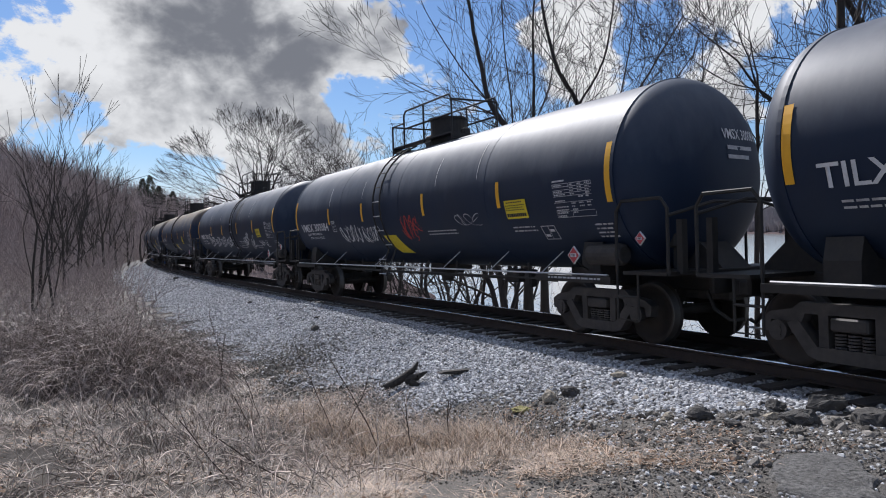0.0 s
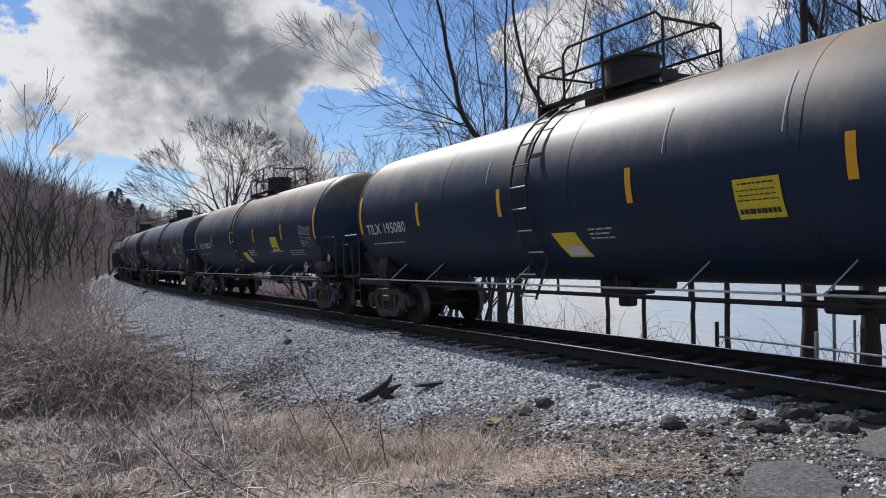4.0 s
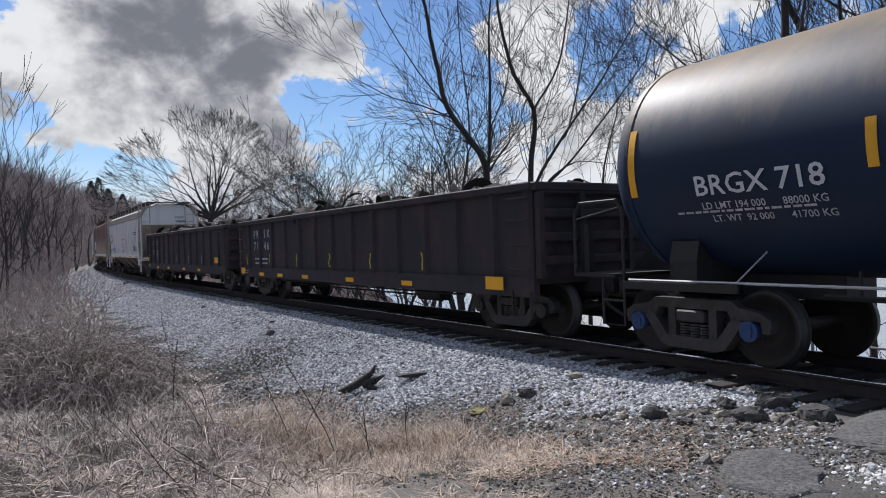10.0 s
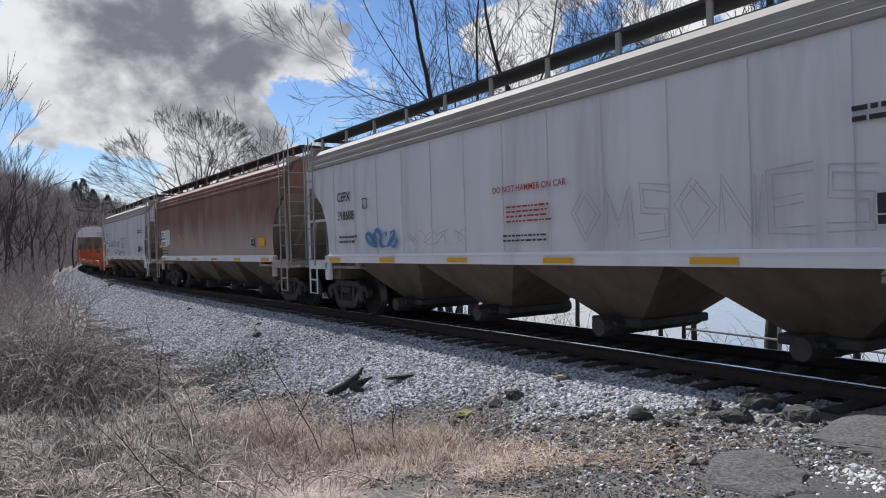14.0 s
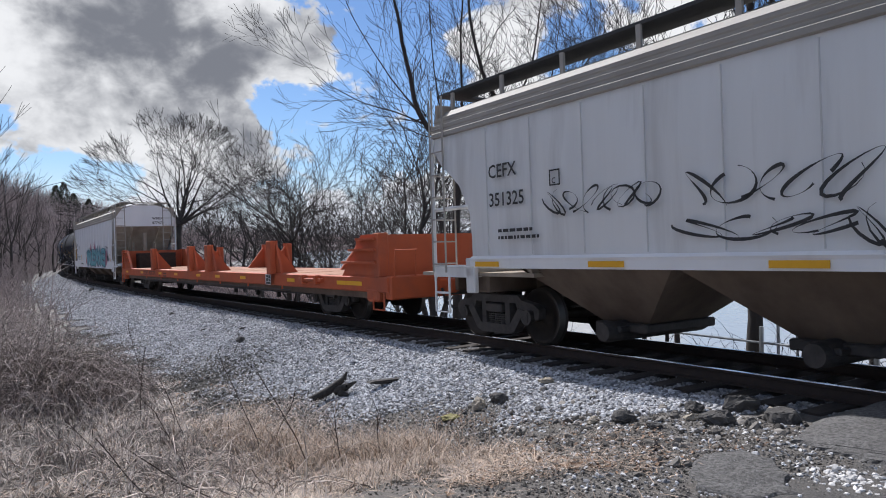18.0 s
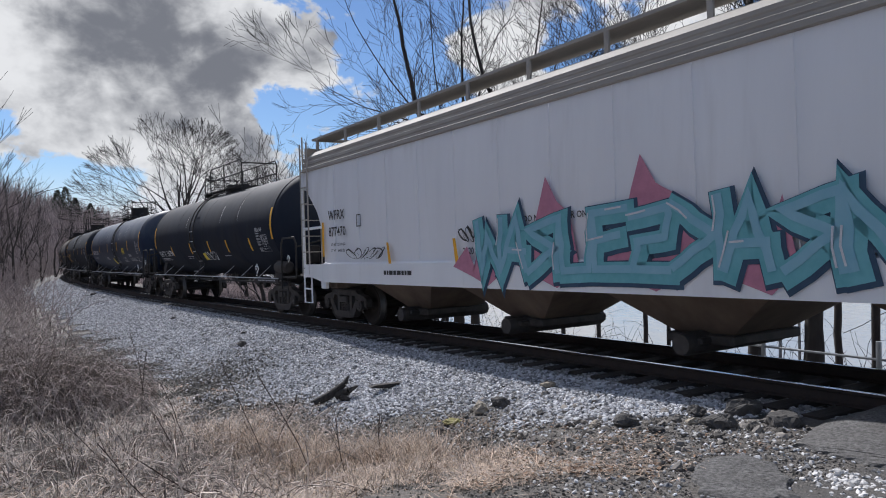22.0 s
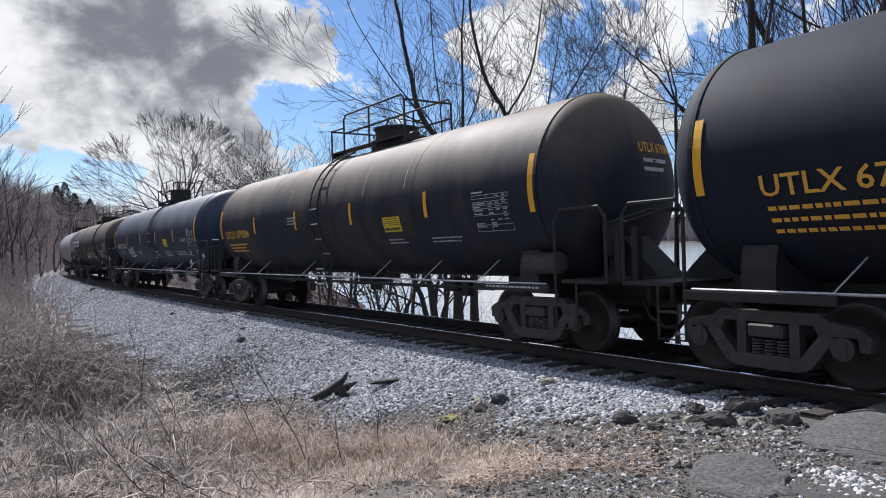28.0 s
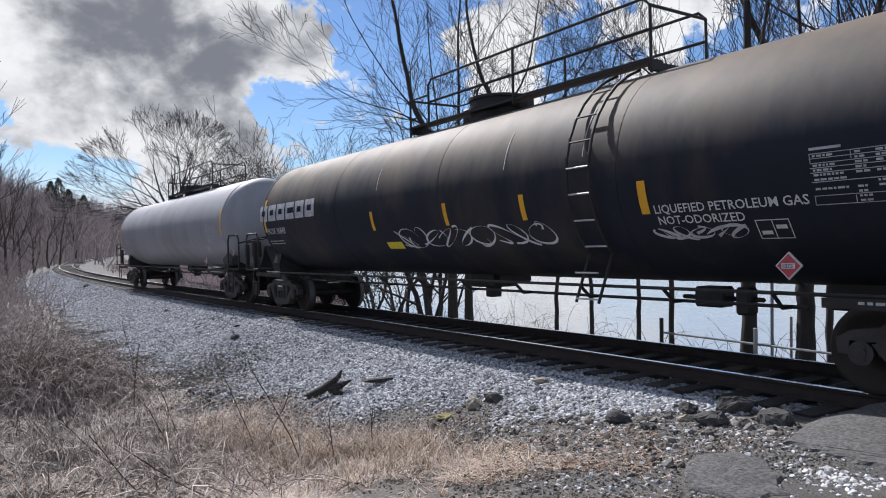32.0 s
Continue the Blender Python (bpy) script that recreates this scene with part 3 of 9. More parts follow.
def sideframe_mesh():
    top = [(-1.14, 0.44), (-1.16, 0.60), (-1.02, 0.68), (-0.72, 0.73), (-0.62, 0.81), (0.62, 0.81), (0.72, 0.73), (1.02, 0.68), (1.16, 0.60), (1.14, 0.44), (1.04, 0.44), (1.02, 0.58), (0.76, 0.58), (0.74, 0.44), (0.66, 0.46), (0.56, 0.68), (-0.56, 0.68), (-0.66, 0.46), (-0.74, 0.44), (-0.76, 0.58), (-1.02, 0.58), (-1.04, 0.44)]
    low = [(-0.80, 0.56), (-0.64, 0.60), (-0.40, 0.31), (0.40, 0.31), (0.64, 0.60), (0.80, 0.56), (0.52, 0.20), (0.38, 0.155), (-0.38, 0.155), (-0.52, 0.20)]
    bm = bmesh.new()
    for outline, y0, y1 in ((top, -0.075, 0.075), (low, -0.09, 0.09)):
        b2 = prism(outline, y0, y1)
        me = bpy.data.meshes.new("t")
        b2.to_mesh(me)
        b2.free()
        bm.from_mesh(me)
        bpy.data.meshes.remove(me)
    for x in (-0.33, 0.33):
        box(bm, x - 0.06, x + 0.06, -0.07, 0.07, 0.28, 0.70)
    for x in (-0.16, 0.0, 0.16):
        for k in range(5):
            z = 0.325 + k * 0.036
            bmesh.ops.create_cone(bm, cap_ends=True, segments=10, radius1=0.072, radius2=0.072, depth=0.022, matrix=pose(x, 0, z))
    box(bm, -0.22, 0.22, -0.12, 0.12, 0.51, 0.66, 0.02)
    me = bpy.data.meshes.new("side_frame")
    bm.to_mesh(me)
    bm.free()
    me.materials.append(M["truck"])
    return me


def cap_mesh(material):
    bm = bmesh.new()
    bmesh.ops.create_cone(bm, cap_ends=True, segments=16, radius1=0.125, radius2=0.10, depth=0.12, matrix=pose(0, 0, 0, 90, 0, 0))
    bmesh.ops.create_cone(bm, cap_ends=True, segments=12, radius1=0.06, radius2=0.055, depth=0.15, matrix=pose(0, 0, 0, 90, 0, 0))
    for a in range(3):
        c, s_ = 0.075 * math.cos(a * 2.094), 0.075 * math.sin(a * 2.094)
        bmesh.ops.create_cone(bm, cap_ends=True, segments=6, radius1=0.018, radius2=0.018, depth=0.145, matrix=pose(c, 0, s_, 90, 0, 0))
    me = bpy.data.meshes.new("bearing_cap")
    bm.to_mesh(me)
    bm.free()
    me.materials.append(M[material])
    return me


WHEELSET, SIDEFRAME = wheelset_mesh(), sideframe_mesh()
CAPS = {"truck": cap_mesh("truck"), "blue_cap": cap_mesh("blue_cap")}


def bogie(car, x, cap="truck"):
    b = part("bogie", boxes((-0.21, 0.21, -0.9, 0.9, 0.50, 0.68), (-0.12, 0.12, -0.3, 0.3, 0.68, 0.80), (-0.5, 0.5, -0.06, 0.06, 0.36, 0.44), (-0.62, -0.52, -0.85, 0.85, 0.34, 0.46), (0.52, 0.62, -0.85, 0.85, 0.34, 0.46), bevel=0.015), "truck", car, "oily cast-steel bogie", pose(x, 0, 0))
    for y in (-1.0, 1.0):
        piece("side_frame", SIDEFRAME, b, pose(0, y, 0))
    for dx in (-0.889, 0.889):
        w = piece("wheelset", WHEELSET, b, pose(dx, 0, WHEEL_R))
        SPINNING.append((w, dx))
        for y in (-1.07, 1.07):
            piece("bearing_cap", CAPS[cap], b, pose(dx, y, WHEEL_R, 0, 0, 0 if y > 0 else 180))
    return b


def coupler(car, x, d):
    """Draft gear and knuckle at the end x, pointing d."""
    bm = boxes((x - d * 1.3, x - d * 0.25, -0.16, 0.16, 0.66, 1.0), (x - d * 0.3, x - d * 0.02, -0.10, 0.13, 0.72, 0.98), (x - d * 0.14, x + d * 0.06, -0.14, 0.02, 0.74, 0.96), bevel=0.03)
    part("coupler", bm, "truck", car)
    hose = [(x - d * 0.5, -0.35, 0.8), (x - d * 0.35, -0.38, 0.55), (x - d * 0.15, -0.3, 0.40), (x + d * 0.02, -0.2, 0.42)]
    part("air_hose", pipes(hose, r=0.03), "iron", car)


def on_tank(bm_or_me, r, cz, lift=0.012):
    """Press a flat drawing in the x-z plane on to the tank's near side."""
    for v in bm_or_me:
        a = (v.co.z - cz) / r
        a = max(-1.4, min(1.4, a))
        v.co.y, v.co.z = -(r + lift) * math.cos(a), cz + (r + lift) * math.sin(a)


def text_mesh(body, size, slant=0.0, space=1.0):
    cu = bpy.data.curves.new("t", "FONT")
    cu.body, cu.size, cu.resolution_u, cu.shear, cu.space_character = body, size, 2, slant, space
    cu.offset = size * 0.012
    ob = bpy.data.objects.new("t", cu)
    scene.collection.objects.link(ob)
    me = bpy.data.meshes.new_from_object(ob)
    bpy.data.objects.remove(ob)
    bpy.data.curves.remove(cu)
    me.materials.clear()
    return me


def lettering(car, body, x, z, size, ink, y=None, tank=None, name="lettering", end=None, label="", slant=0.0, squeeze=1.0):
    """Letters that start at x with their foot at z, on the near side (plane y, or a tank's shell), or on an end plane (end: x, facing +x)."""
    me = text_mesh(body, size, slant)
    for v in me.vertices:
        if end is not None:
            v.co = Vector((end, x + v.co.x * squeeze, z + v.co.y))
        else:
            v.co = Vector((x + v.co.x * squeeze, y if y is not None else 0, z + v.co.y))
    if tank:
        on_tank(me.vertices, *tank)
    me.materials.append(M[ink])
    ob = new(name, me)
    ob.parent = car
    ob["label"] = label or "painted letters"
    return ob


def patch(car, name, outline, material, y=None, tank=None, label="", lift=0.010):
    """A thin painted or glued shape given as (x, z) pairs."""
    bm = bmesh.new()
    # rows of narrow quads keep it close to the curved shell
    xs, zs = [p[0] for p in outline], [p[1] for p in outline]
    if len(outline) == 4 and tank:
        k = 8
        a, b, c, d = [Vector((p[0], 0, p[1])) for p in outline]
        rows = [(bm.verts.new(a.lerp(d, i / k)), bm.verts.new(b.lerp(c, i / k))) for i in range(k + 1)]
        for (p, q), (r2, s2) in zip(rows, rows[1:]):
            bm.faces.new((p, q, s2, r2))
    else:
        bm.faces.new([bm.verts.new((px, y if y is not None else 0, pz)) for px, pz in outline])
    if tank:
        on_tank(bm.verts, tank[0], tank[1], lift)
    else:
        for v in bm.verts:
            v.co.y = y
    bmesh.ops.recalc_face_normals(bm, faces=bm.faces)
    for f in bm.faces:
        if f.normal.y > 0:
            f.normal_flip()
    return part(name, bm, material, car, label)


def rect(x0, x1, z0, z1):
    return [(x0, z0), (x1, z0), (x1, z1), (x0, z1)]


def small_print(car, x, z, w, rows, ink, tank=None, y=None, rng=random, h=0.028, gap=0.075, words=4):
    """Unreadable lettering as rows of short bars."""
    bm = bmesh.new()
    for r in range(rows):
        px = x
        while px < x + w * rng.uniform(0.75, 1.0):
            ww = rng.uniform(0.04, 0.16)
            ww = min(ww, x + w - px)
            if ww < 0.02:
                break
            z1 = z - r * gap
            bm.faces.new([bm.verts.new((a, y if y is not None else 0, b)) for a, b in rect(px, px + ww, z1 - h, z1)])
            px += ww + 0.026
    if tank:
        on_tank(bm.verts, tank[0], tank[1], 0.011)
    return part("small_print", bm, ink, car, "rows of small painted print")


def table_panel(car, x, z, w, h, tank=None, y=None, ink="ltgrey_ink"):
    """A ruled table of small stencilled print: a title above, thin rules, short words in columns."""
    bm = bmesh.new()
    rows, rng = 11, random.Random(int(x * 100) % 97)

    def add_(a, b, c, d):
        bm.faces.new([bm.verts.new((p, y if y is not None else 0, q)) for p, q in rect(a, b, c, d)])

    for k in range(rows + 1):
        if k in (0, 2, 5, 7, 8, 9, 10, rows):
            add_(x, x + w, z + h * k / rows - 0.004, z + h * k / rows + 0.004)
    for f in (0.0, 0.42, 1.0):
        add_(x + w * f - 0.004, x + w * f + 0.004, z, z + h)
    add_(x, x + w * 0.33, z + h + 0.035, z + h + 0.062)
    for r in range(rows):
        zz = z + h - (r + 0.5) * h / rows
        for f0, f1 in ((0.03, 0.38), (0.46, 0.6), (0.66, 0.8), (0.85, 0.97)):
            if rng.random() < 0.2 or (r > 7 and f0 > 0.5):
                continue
            px, end = x + w * f0, x + w * (f0 + (f1 - f0) * rng.uniform(0.6, 1))
            while px < end - 0.015:
                ww = min(rng.uniform(0.02, 0.07), end - px)
                add_(px, px + ww, zz - 0.011, zz + 0.011)
                px += ww + 0.013
    if tank:
        on_tank(bm.verts, tank[0], tank[1], 0.011)
    return part("data_table", bm, ink, car, "stencilled white data table")


LETTERS = {"L": [[(0.05, 1), (0, 0.02), (1, 0)]], "E": [[(1, 1), (0, 1), (0, 0), (1, 0)], [(0, 0.5), (0.75, 0.55)]], "U": [[(0, 1), (0.05, 0.05), (0.9, 0), (1, 1)]], "W": [[(0, 1), (0.2, 0), (0.5, 0.75), (0.8, 0), (1, 1)]], "R": [[(0, 0), (0, 1), (1, 0.8), (0.1, 0.45), (1, 0)]],
           "A": [[(0, 0), (0.45, 1), (1, 0)], [(0.2, 0.35), (0.8, 0.35)]], "S": [[(1, 0.9), (0.1, 1), (0.1, 0.55), (0.9, 0.5), (0.9, 0.05), (0, 0)]], "N": [[(0, 0), (0.05, 1), (0.9, 0), (1, 1)]], "K": [[(0, 1), (0, 0)], [(1, 1), (0.1, 0.5), (1, 0)]], "O": [[(0.5, 1), (0, 0.55), (0.45, 0), (1, 0.5), (0.5, 1)]], "M": [[(0, 0), (0.1, 1), (0.5, 0.3), (0.9, 1), (1, 0)]], "T": [[(0, 0.95), (1, 1)], [(0.5, 1), (0.5, 0)]]}


def ribbon(bm, pts, t, y):
    """A flat stroke of half width t along (x, z) points, mitred at its corners."""
    last = None
    m = len(pts) - 1
    for i, p in enumerate(pts):
        a, b = Vector(pts[max(i - 1, 0)]), Vector(pts[min(i + 1, m)])
        d0, d1 = (Vector(p) - a), (b - Vector(p))
        d0 = d0.normalized() if d0.length else d1.normalized()
        d1 = d1.normalized() if d1.length else d0
        d = (d0 + d1)
        d = d.normalized() if d.length > 0.2 else d1
        k = t / max(0.45, d.dot(d1))
        e = t * 0.9 if i == 0 else 0
        f = t * 0.9 if i == m else 0
        cx, cz = p[0] - d.x * e + d.x * f, p[1] - d.y * e + d.y * f
        cur = (bm.verts.new((cx - d.y * k, y, cz + d.x * k)), bm.verts.new((cx + d.y * k, y, cz - d.x * k)))
        if last:
            bm.faces.new((last[0], last[1], cur[1], cur[0]))
        last = cur


def tag_letters(car, x, z, w, h, word, ink, tank=None, y=None, seed=1, thick=0.05, line=0.009, tilt=0.12):
    """Angular outlined spray-paint letters: each stroke is drawn as a thin double line."""
    rng = random.Random(seed)
    bm = bmesh.new()
    cw = w / len(word)
    for k, c in enumerate(word):
        for stroke in LETTERS[c]:
            pts = [(x + cw * (k + 0.08 + 0.8 * a) + tilt * h * b + rng.uniform(-1, 1) * 0.03 * h, z + h * b + tilt * 1.2 * cw * k + rng.uniform(-1, 1) * 0.04 * h) for a, b in stroke]
            for off in (-thick, thick):
                run = []
                for i, p in enumerate(pts):
                    a, b = Vector(pts[max(i - 1, 0)]), Vector(pts[min(i + 1, len(pts) - 1)])
                    d = (b - a).normalized()
                    run.append((p[0] - d.y * off, p[1] + d.x * off))
                fine = []
                for p, q in zip(run, run[1:]):
                    fine += [(p[0] + (q[0] - p[0]) * f, p[1] + (q[1] - p[1]) * f) for f in (0, 0.33, 0.66)]
                ribbon(bm, fine + [run[-1]], line, y or 0)
    if tank:
        on_tank(bm.verts, tank[0], tank[1], 0.013)
    return part("graffiti", bm, ink, car, "angular outlined spray-paint letters")


def scrawl(car, x, z, w, h, ink, n=6, tank=None, y=None, seed=1, thick=0.03, name="graffiti", label="looping spray-paint graffiti"):
    """Spray-paint strokes: looping letter-like ribbons."""
    rng = random.Random(seed)
    bm = bmesh.new()
    for k in range(n):
        cx = x + w * (k + 0.5) / n
        pts = []
        a0, turns = rng.uniform(0, 6.28), rng.choice((1.1, 1.6, 2.2))
        rx, rz = w / n * rng.uniform(0.45, 0.62), h * rng.uniform(0.36, 0.5)
        m = 22
        for i in range(m + 1):
            t = i / m
            a = a0 + turns * 6.28 * t * rng.choice((1, 1, 1))
            pts.append((cx + rx * math.cos(a) + (t - 0.5) * w / n * 0.7, z + h / 2 + rz * math.sin(a * 0.83 + k) * (0.75 + 0.25 * t)))
        last = None
        for i, (px, pz) in enumerate(pts):
            qx, qz = pts[min(i + 1, m)]
            ox, oz = pts[max(i - 1, 0)]
            d = Vector((qx - ox, qz - oz))
            d = d.normalized() if d.length else Vector((1, 0))
            t2 = thick * (0.6 + 0.5 * math.sin(i * 0.5 + k))
            cur = (bm.verts.new((px - d.y * t2, y or 0, pz + d.x * t2)), bm.verts.new((px + d.y * t2, y or 0, pz - d.x * t2)))
            if last:
                bm.faces.new((last[0], last[1], cur[1], cur[0]))
            last = cur
    if tank:
        on_tank(bm.verts, tank[0], tank[1], 0.013)
    return part(name, bm, ink, car, label)


def placard(car, x, y, z, s, text, color="placard"):
    """A diamond placard on its own holder plate, standing at plane y."""
    p = part("placard", prism([(x, z - s), (x + s, z), (x, z + s), (x - s, z)], y - 0.012, y + 0.012), "white", car, "diamond hazard placard")
    k = s * 0.86
    q = [(x, z - k), (x + k, z), (x, z + k), (x - k, z)]
    part("face", prism(q, y - 0.018, y - 0.013), "black_ink" if color == "white" else color, p)
    if color == "white":
        part("upper_field", prism([(x - k * 0.62, z + k * 0.34), (x + k * 0.62, z + k * 0.34), (x, z + k * 0.96)], y - 0.022, y - 0.0185), "white", p)
    part("number_panel", prism(rect(x - s * 0.5, x + s * 0.5, z - s * 0.2, z + s * 0.2), y - 0.024, y - 0.019), "white", p)
    lettering(p, text, x - s * 0.47, z - s * 0.15, s * 0.42, "black_ink", y=y - 0.027, name="number")


# ---------------------------------------------------------------- tank cars


def tank_car(half, seam, label, shell="tank_black", r=1.5, cz=2.57, platform=(-1.4, 1.5), ladder=0.85, dome=(0.25, 0.45, 0.55), marks=(), stripes=(), extras=None, cap="truck", coupled=None, seams=4, hoop=True, stripe="yellow", low_rail=True, head_text=None):
    """half: half the distance between outer axles; seam: half the length of the shell between its end seams."""
    car = thing("tank_car", label, "tank car", "cars of the freight train")
    T = (r, cz)
    d = r * 0.5
    prof = [(-seam - d, 0.0)] + [(-seam - d * math.sin(a), r * math.cos(a)) for a in np.linspace(1.45, 0.04, 14)]
    prof += [(-seam, r), (-seam + 0.15, r)] + [(x, r) for x in np.linspace(-seam, seam, 9)[1:-1]] + [(seam - 0.15, r), (seam, r)]
    prof += [(seam + d * math.sin(a), r * math.cos(a)) for a in np.linspace(0.04, 1.45, 14)] + [(seam + d, 0.0)]
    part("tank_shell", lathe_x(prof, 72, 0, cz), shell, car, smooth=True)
    for k in range(1, seams):
        x = -seam + 2 * seam * k / seams + 0.3
        part("weld_seam", lathe_x([(x - 0.03, r - 0.01), (x - 0.03, r + 0.004), (x + 0.03, r + 0.004), (x + 0.03, r - 0.01)], 72, 0, cz), shell, car)
    part("head_ring", lathe_x([(seam - 0.03, r), (seam - 0.03, r + 0.014), (seam + 0.03, r + 0.014), (seam + 0.03, r)], 64, 0, cz), shell, car, smooth=False)
    part("head_ring", lathe_x([(-seam - 0.03, r), (-seam - 0.03, r + 0.014), (-seam + 0.03, r + 0.014), (-seam + 0.03, r)], 64, 0, cz), shell, car)
    end = half + 0.95
    zb = cz - r
    # draft sills, bolsters and saddles at each end
    for sgn in (-1, 1):
        xt = sgn * (half - 0.889)
        bogie(car, xt, cap)
        part("draft_sill", boxes((xt - sgn * 1.6, sgn * end, -0.32, 0.32, 0.80, 1.12), (sgn * (end - 0.08), sgn * end, -0.55, 0.55, 0.78, 1.14), bevel=0.02), "iron", car)
        sad = [(-1.2, 1.0), (-1.2, 1.3), (-1.14, 1.56), (-0.9, 1.32), (0, 1.12), (0.9, 1.32), (1.14, 1.56), (1.2, 1.3), (1.2, 1.0), (0.4, 0.84), (-0.4, 0.84)]
        part("bolster_saddle", prism([(a, b - 1.07 + zb) for a, b in sad], xt - 0.22, xt + 0.22, "x"), "iron", car)
        coupler(car, sgn * (half + 1.17), sgn)
        # end platform, hoop rail, steps
        x0, x1 = sgn * (half + 0.1), sgn * end
        part("end_platform", boxes((min(x0, x1), max(x0, x1), -1.45, 1.45, 1.08, 1.13)), "iron", car)
        hh = 2.15 if hoop else 1.95
        xh = sgn * (half - 0.05)
        ends = []
        for y in (-1.42, 1.42):
            ends.append([(xh, y, 1.1), (xh, y, hh - 0.15), (xh + sgn * 0.12, y, hh), (x1 - sgn * 0.12, y, hh), (x1, y, hh - 0.15), (x1, y, 1.1)])
        part("hoop_rail", pipes(*ends, [(x1, -1.42, hh - 0.25), (x1, -0.5, hh - 0.05), (x1, 0.5, hh - 0.05), (x1, 1.42, hh - 0.25)], r=0.026), "iron", car)
        steps = []
        for y in (-1.42, 1.42):
            steps += [[(xh, y, 1.1), (xh, y, 0.42), (xh + sgn * 0.42, y, 0.42), (xh + sgn * 0.42, y, 1.1)], [(xh, y, 0.76), (xh + sgn * 0.42, y, 0.76)]]
        part("step", pipes(*steps[:2], r=0.02), "iron", car)
        part("step", pipes(*steps[2:], r=0.02), "iron", car)
        for y in (-1.15, 1.15):
            part("corner_post", boxes((x1 - 0.05, x1 + 0.05, y - 0.05, y + 0.05, 1.1, 1.85)), "iron", car)
        part("end_bracket", prism([(xt + sgn * 0.3, 1.1), (x1, 1.1), (x1 - sgn * 0.2, 1.3), (xt + sgn * 0.9, 1.95), (xt + sgn * 0.3, 1.5)], -0.3, 0.3), "iron", car)
    # brake reservoir and brake wheel housing at the leading end
    part("brake_cylinder", lathe_x([(half - 0.92, 0), (half - 0.9, 0.17), (half - 0.22, 0.17), (half - 0.17, 0.12), (half - 0.17, 0)], 18, -1.15, 1.36), "truck", car, "grey brake cylinder", smooth=False)
    part("brake_box", boxes((half + 0.25, half + 0.45, -0.75, -0.5, 1.45, 1.95), (half + 0.3, half + 0.36, -0.66, -0.6, 1.1, 1.5), bevel=0.03), "iron", car)
    # side running rail with slanting hangers
    if low_rail:
        lines, hang = [], []
        xe = half - 0.2
        lines.append([(-xe, -1.47, zb - 0.01), (xe, -1.47, zb - 0.01)])
        lines.append([(-xe, 1.47, zb - 0.01), (xe, 1.47, zb - 0.01)])
        part("running_rail", pipes(*lines, r=0.017), "bright", car, "thin bright side rail")
        for x in (-0.86, -0.62, -0.18, 0.35, 0.62, 0.86):
            xx = x * (half - 0.9)
            aa = (zb + 0.32 - cz) / r
            hang.append([(xx, -1.46, zb - 0.01), (xx + 0.16, -r * math.cos(aa) - 0.05, zb + 0.34)])
        for pts in hang:
            part("rail_hanger", pipes(pts, r=0.010), "bright", car, "short slanting bright hanger")
        low = []
        for z, y in ((zb - 0.16, -0.9), (zb - 0.22, -0.55)):
            low.append([(-half + 2.6, y, z), (half - 2.6, y, z)])
        for x in np.linspace(-half + 3, half - 3, 8):
            low.append([(x, -0.9, zb - 0.16), (x, -0.9, zb + 0.12)])
        part("brake_pipe", pipes(*low, r=0.022), "iron", car)
    else:
        low = [[(-half + 0.4, -1.3, zb - 0.02), (half - 0.4, -1.3, zb - 0.02)], [(-half + 2.4, -0.9, zb - 0.2), (half - 2.4, -0.9, zb - 0.2)]]
        for x in np.linspace(-half + 2.6, half - 2.6, 10):
            low.append([(x, -1.3, zb - 0.02), (x, -1.1, zb - 0.2), (x, -0.9, zb - 0.2)])
        part("brake_pipe", pipes(*low, r=0.024), "iron", car)
    # bottom outlet and brake rigging under the belly
    part("bottom_outlet", boxes((-0.35, 0.35, -0.3, 0.3, zb - 0.22, zb + 0.1), (-0.12, 0.12, -0.12, 0.12, zb - 0.42, zb - 0.2), (0.4, 0.9, -0.2, 0.2, zb - 0.12, zb + 0.05), bevel=0.03), "iron", car)
    part("brake_valve", boxes((half - 4.0, half - 3.6, -0.75, -0.45, zb - 0.28, zb - 0.02), (half - 3.45, half - 3.25, -0.7, -0.5, zb - 0.36, zb - 0.02), (half - 4.3, half - 3.1, -0.62, -0.56, zb - 0.2, zb - 0.14), bevel=0.03), "iron", car)
    # step plate along the sill with its painted print
    for sgn in (-1, 1):
        xa, xb = sorted((sgn * (half - 1.95), sgn * (half - 0.1)))
        plate_ = part("sill_plate", boxes((xa, xb, -1.52, -1.485, zb - 0.13, zb - 0.03)), "iron", car)
        if sgn > 0:
            small_print(plate_, xb - 1.5, zb - 0.055, 1.4, 1, "ltgrey_ink", y=-1.524, rng=random.Random(7), h=0.028)
    # ladder
    if ladder is not None:
        ll = []
        for dx in (-0.21, 0.21):
            ll.append([(ladder + dx, -(r + 0.09) * math.cos(a), cz + (r + 0.09) * math.sin(a)) for a in np.linspace(-0.75, 1.25, 12)])
        ll[0].insert(0, (ladder - 0.21, -1.45, zb - 0.25)), ll[1].insert(0, (ladder + 0.21, -1.45, zb - 0.25))
        part("ladder", pipes(*ll, r=0.022), "iron", car, "black side ladder")
        rungs = []
        for z in np.arange(zb - 0.2, cz + r * 0.9, 0.36):
            a = max(-0.75, min(1.25, math.asin(max(-1, min(1, (z - cz) / (r + 0.09))))))
            y = -(r + 0.09) * math.cos(a) if z > cz - 1.02 else -1.45
            rungs.append([(ladder - 0.21, y, z), (ladder + 0.21, y, z)])
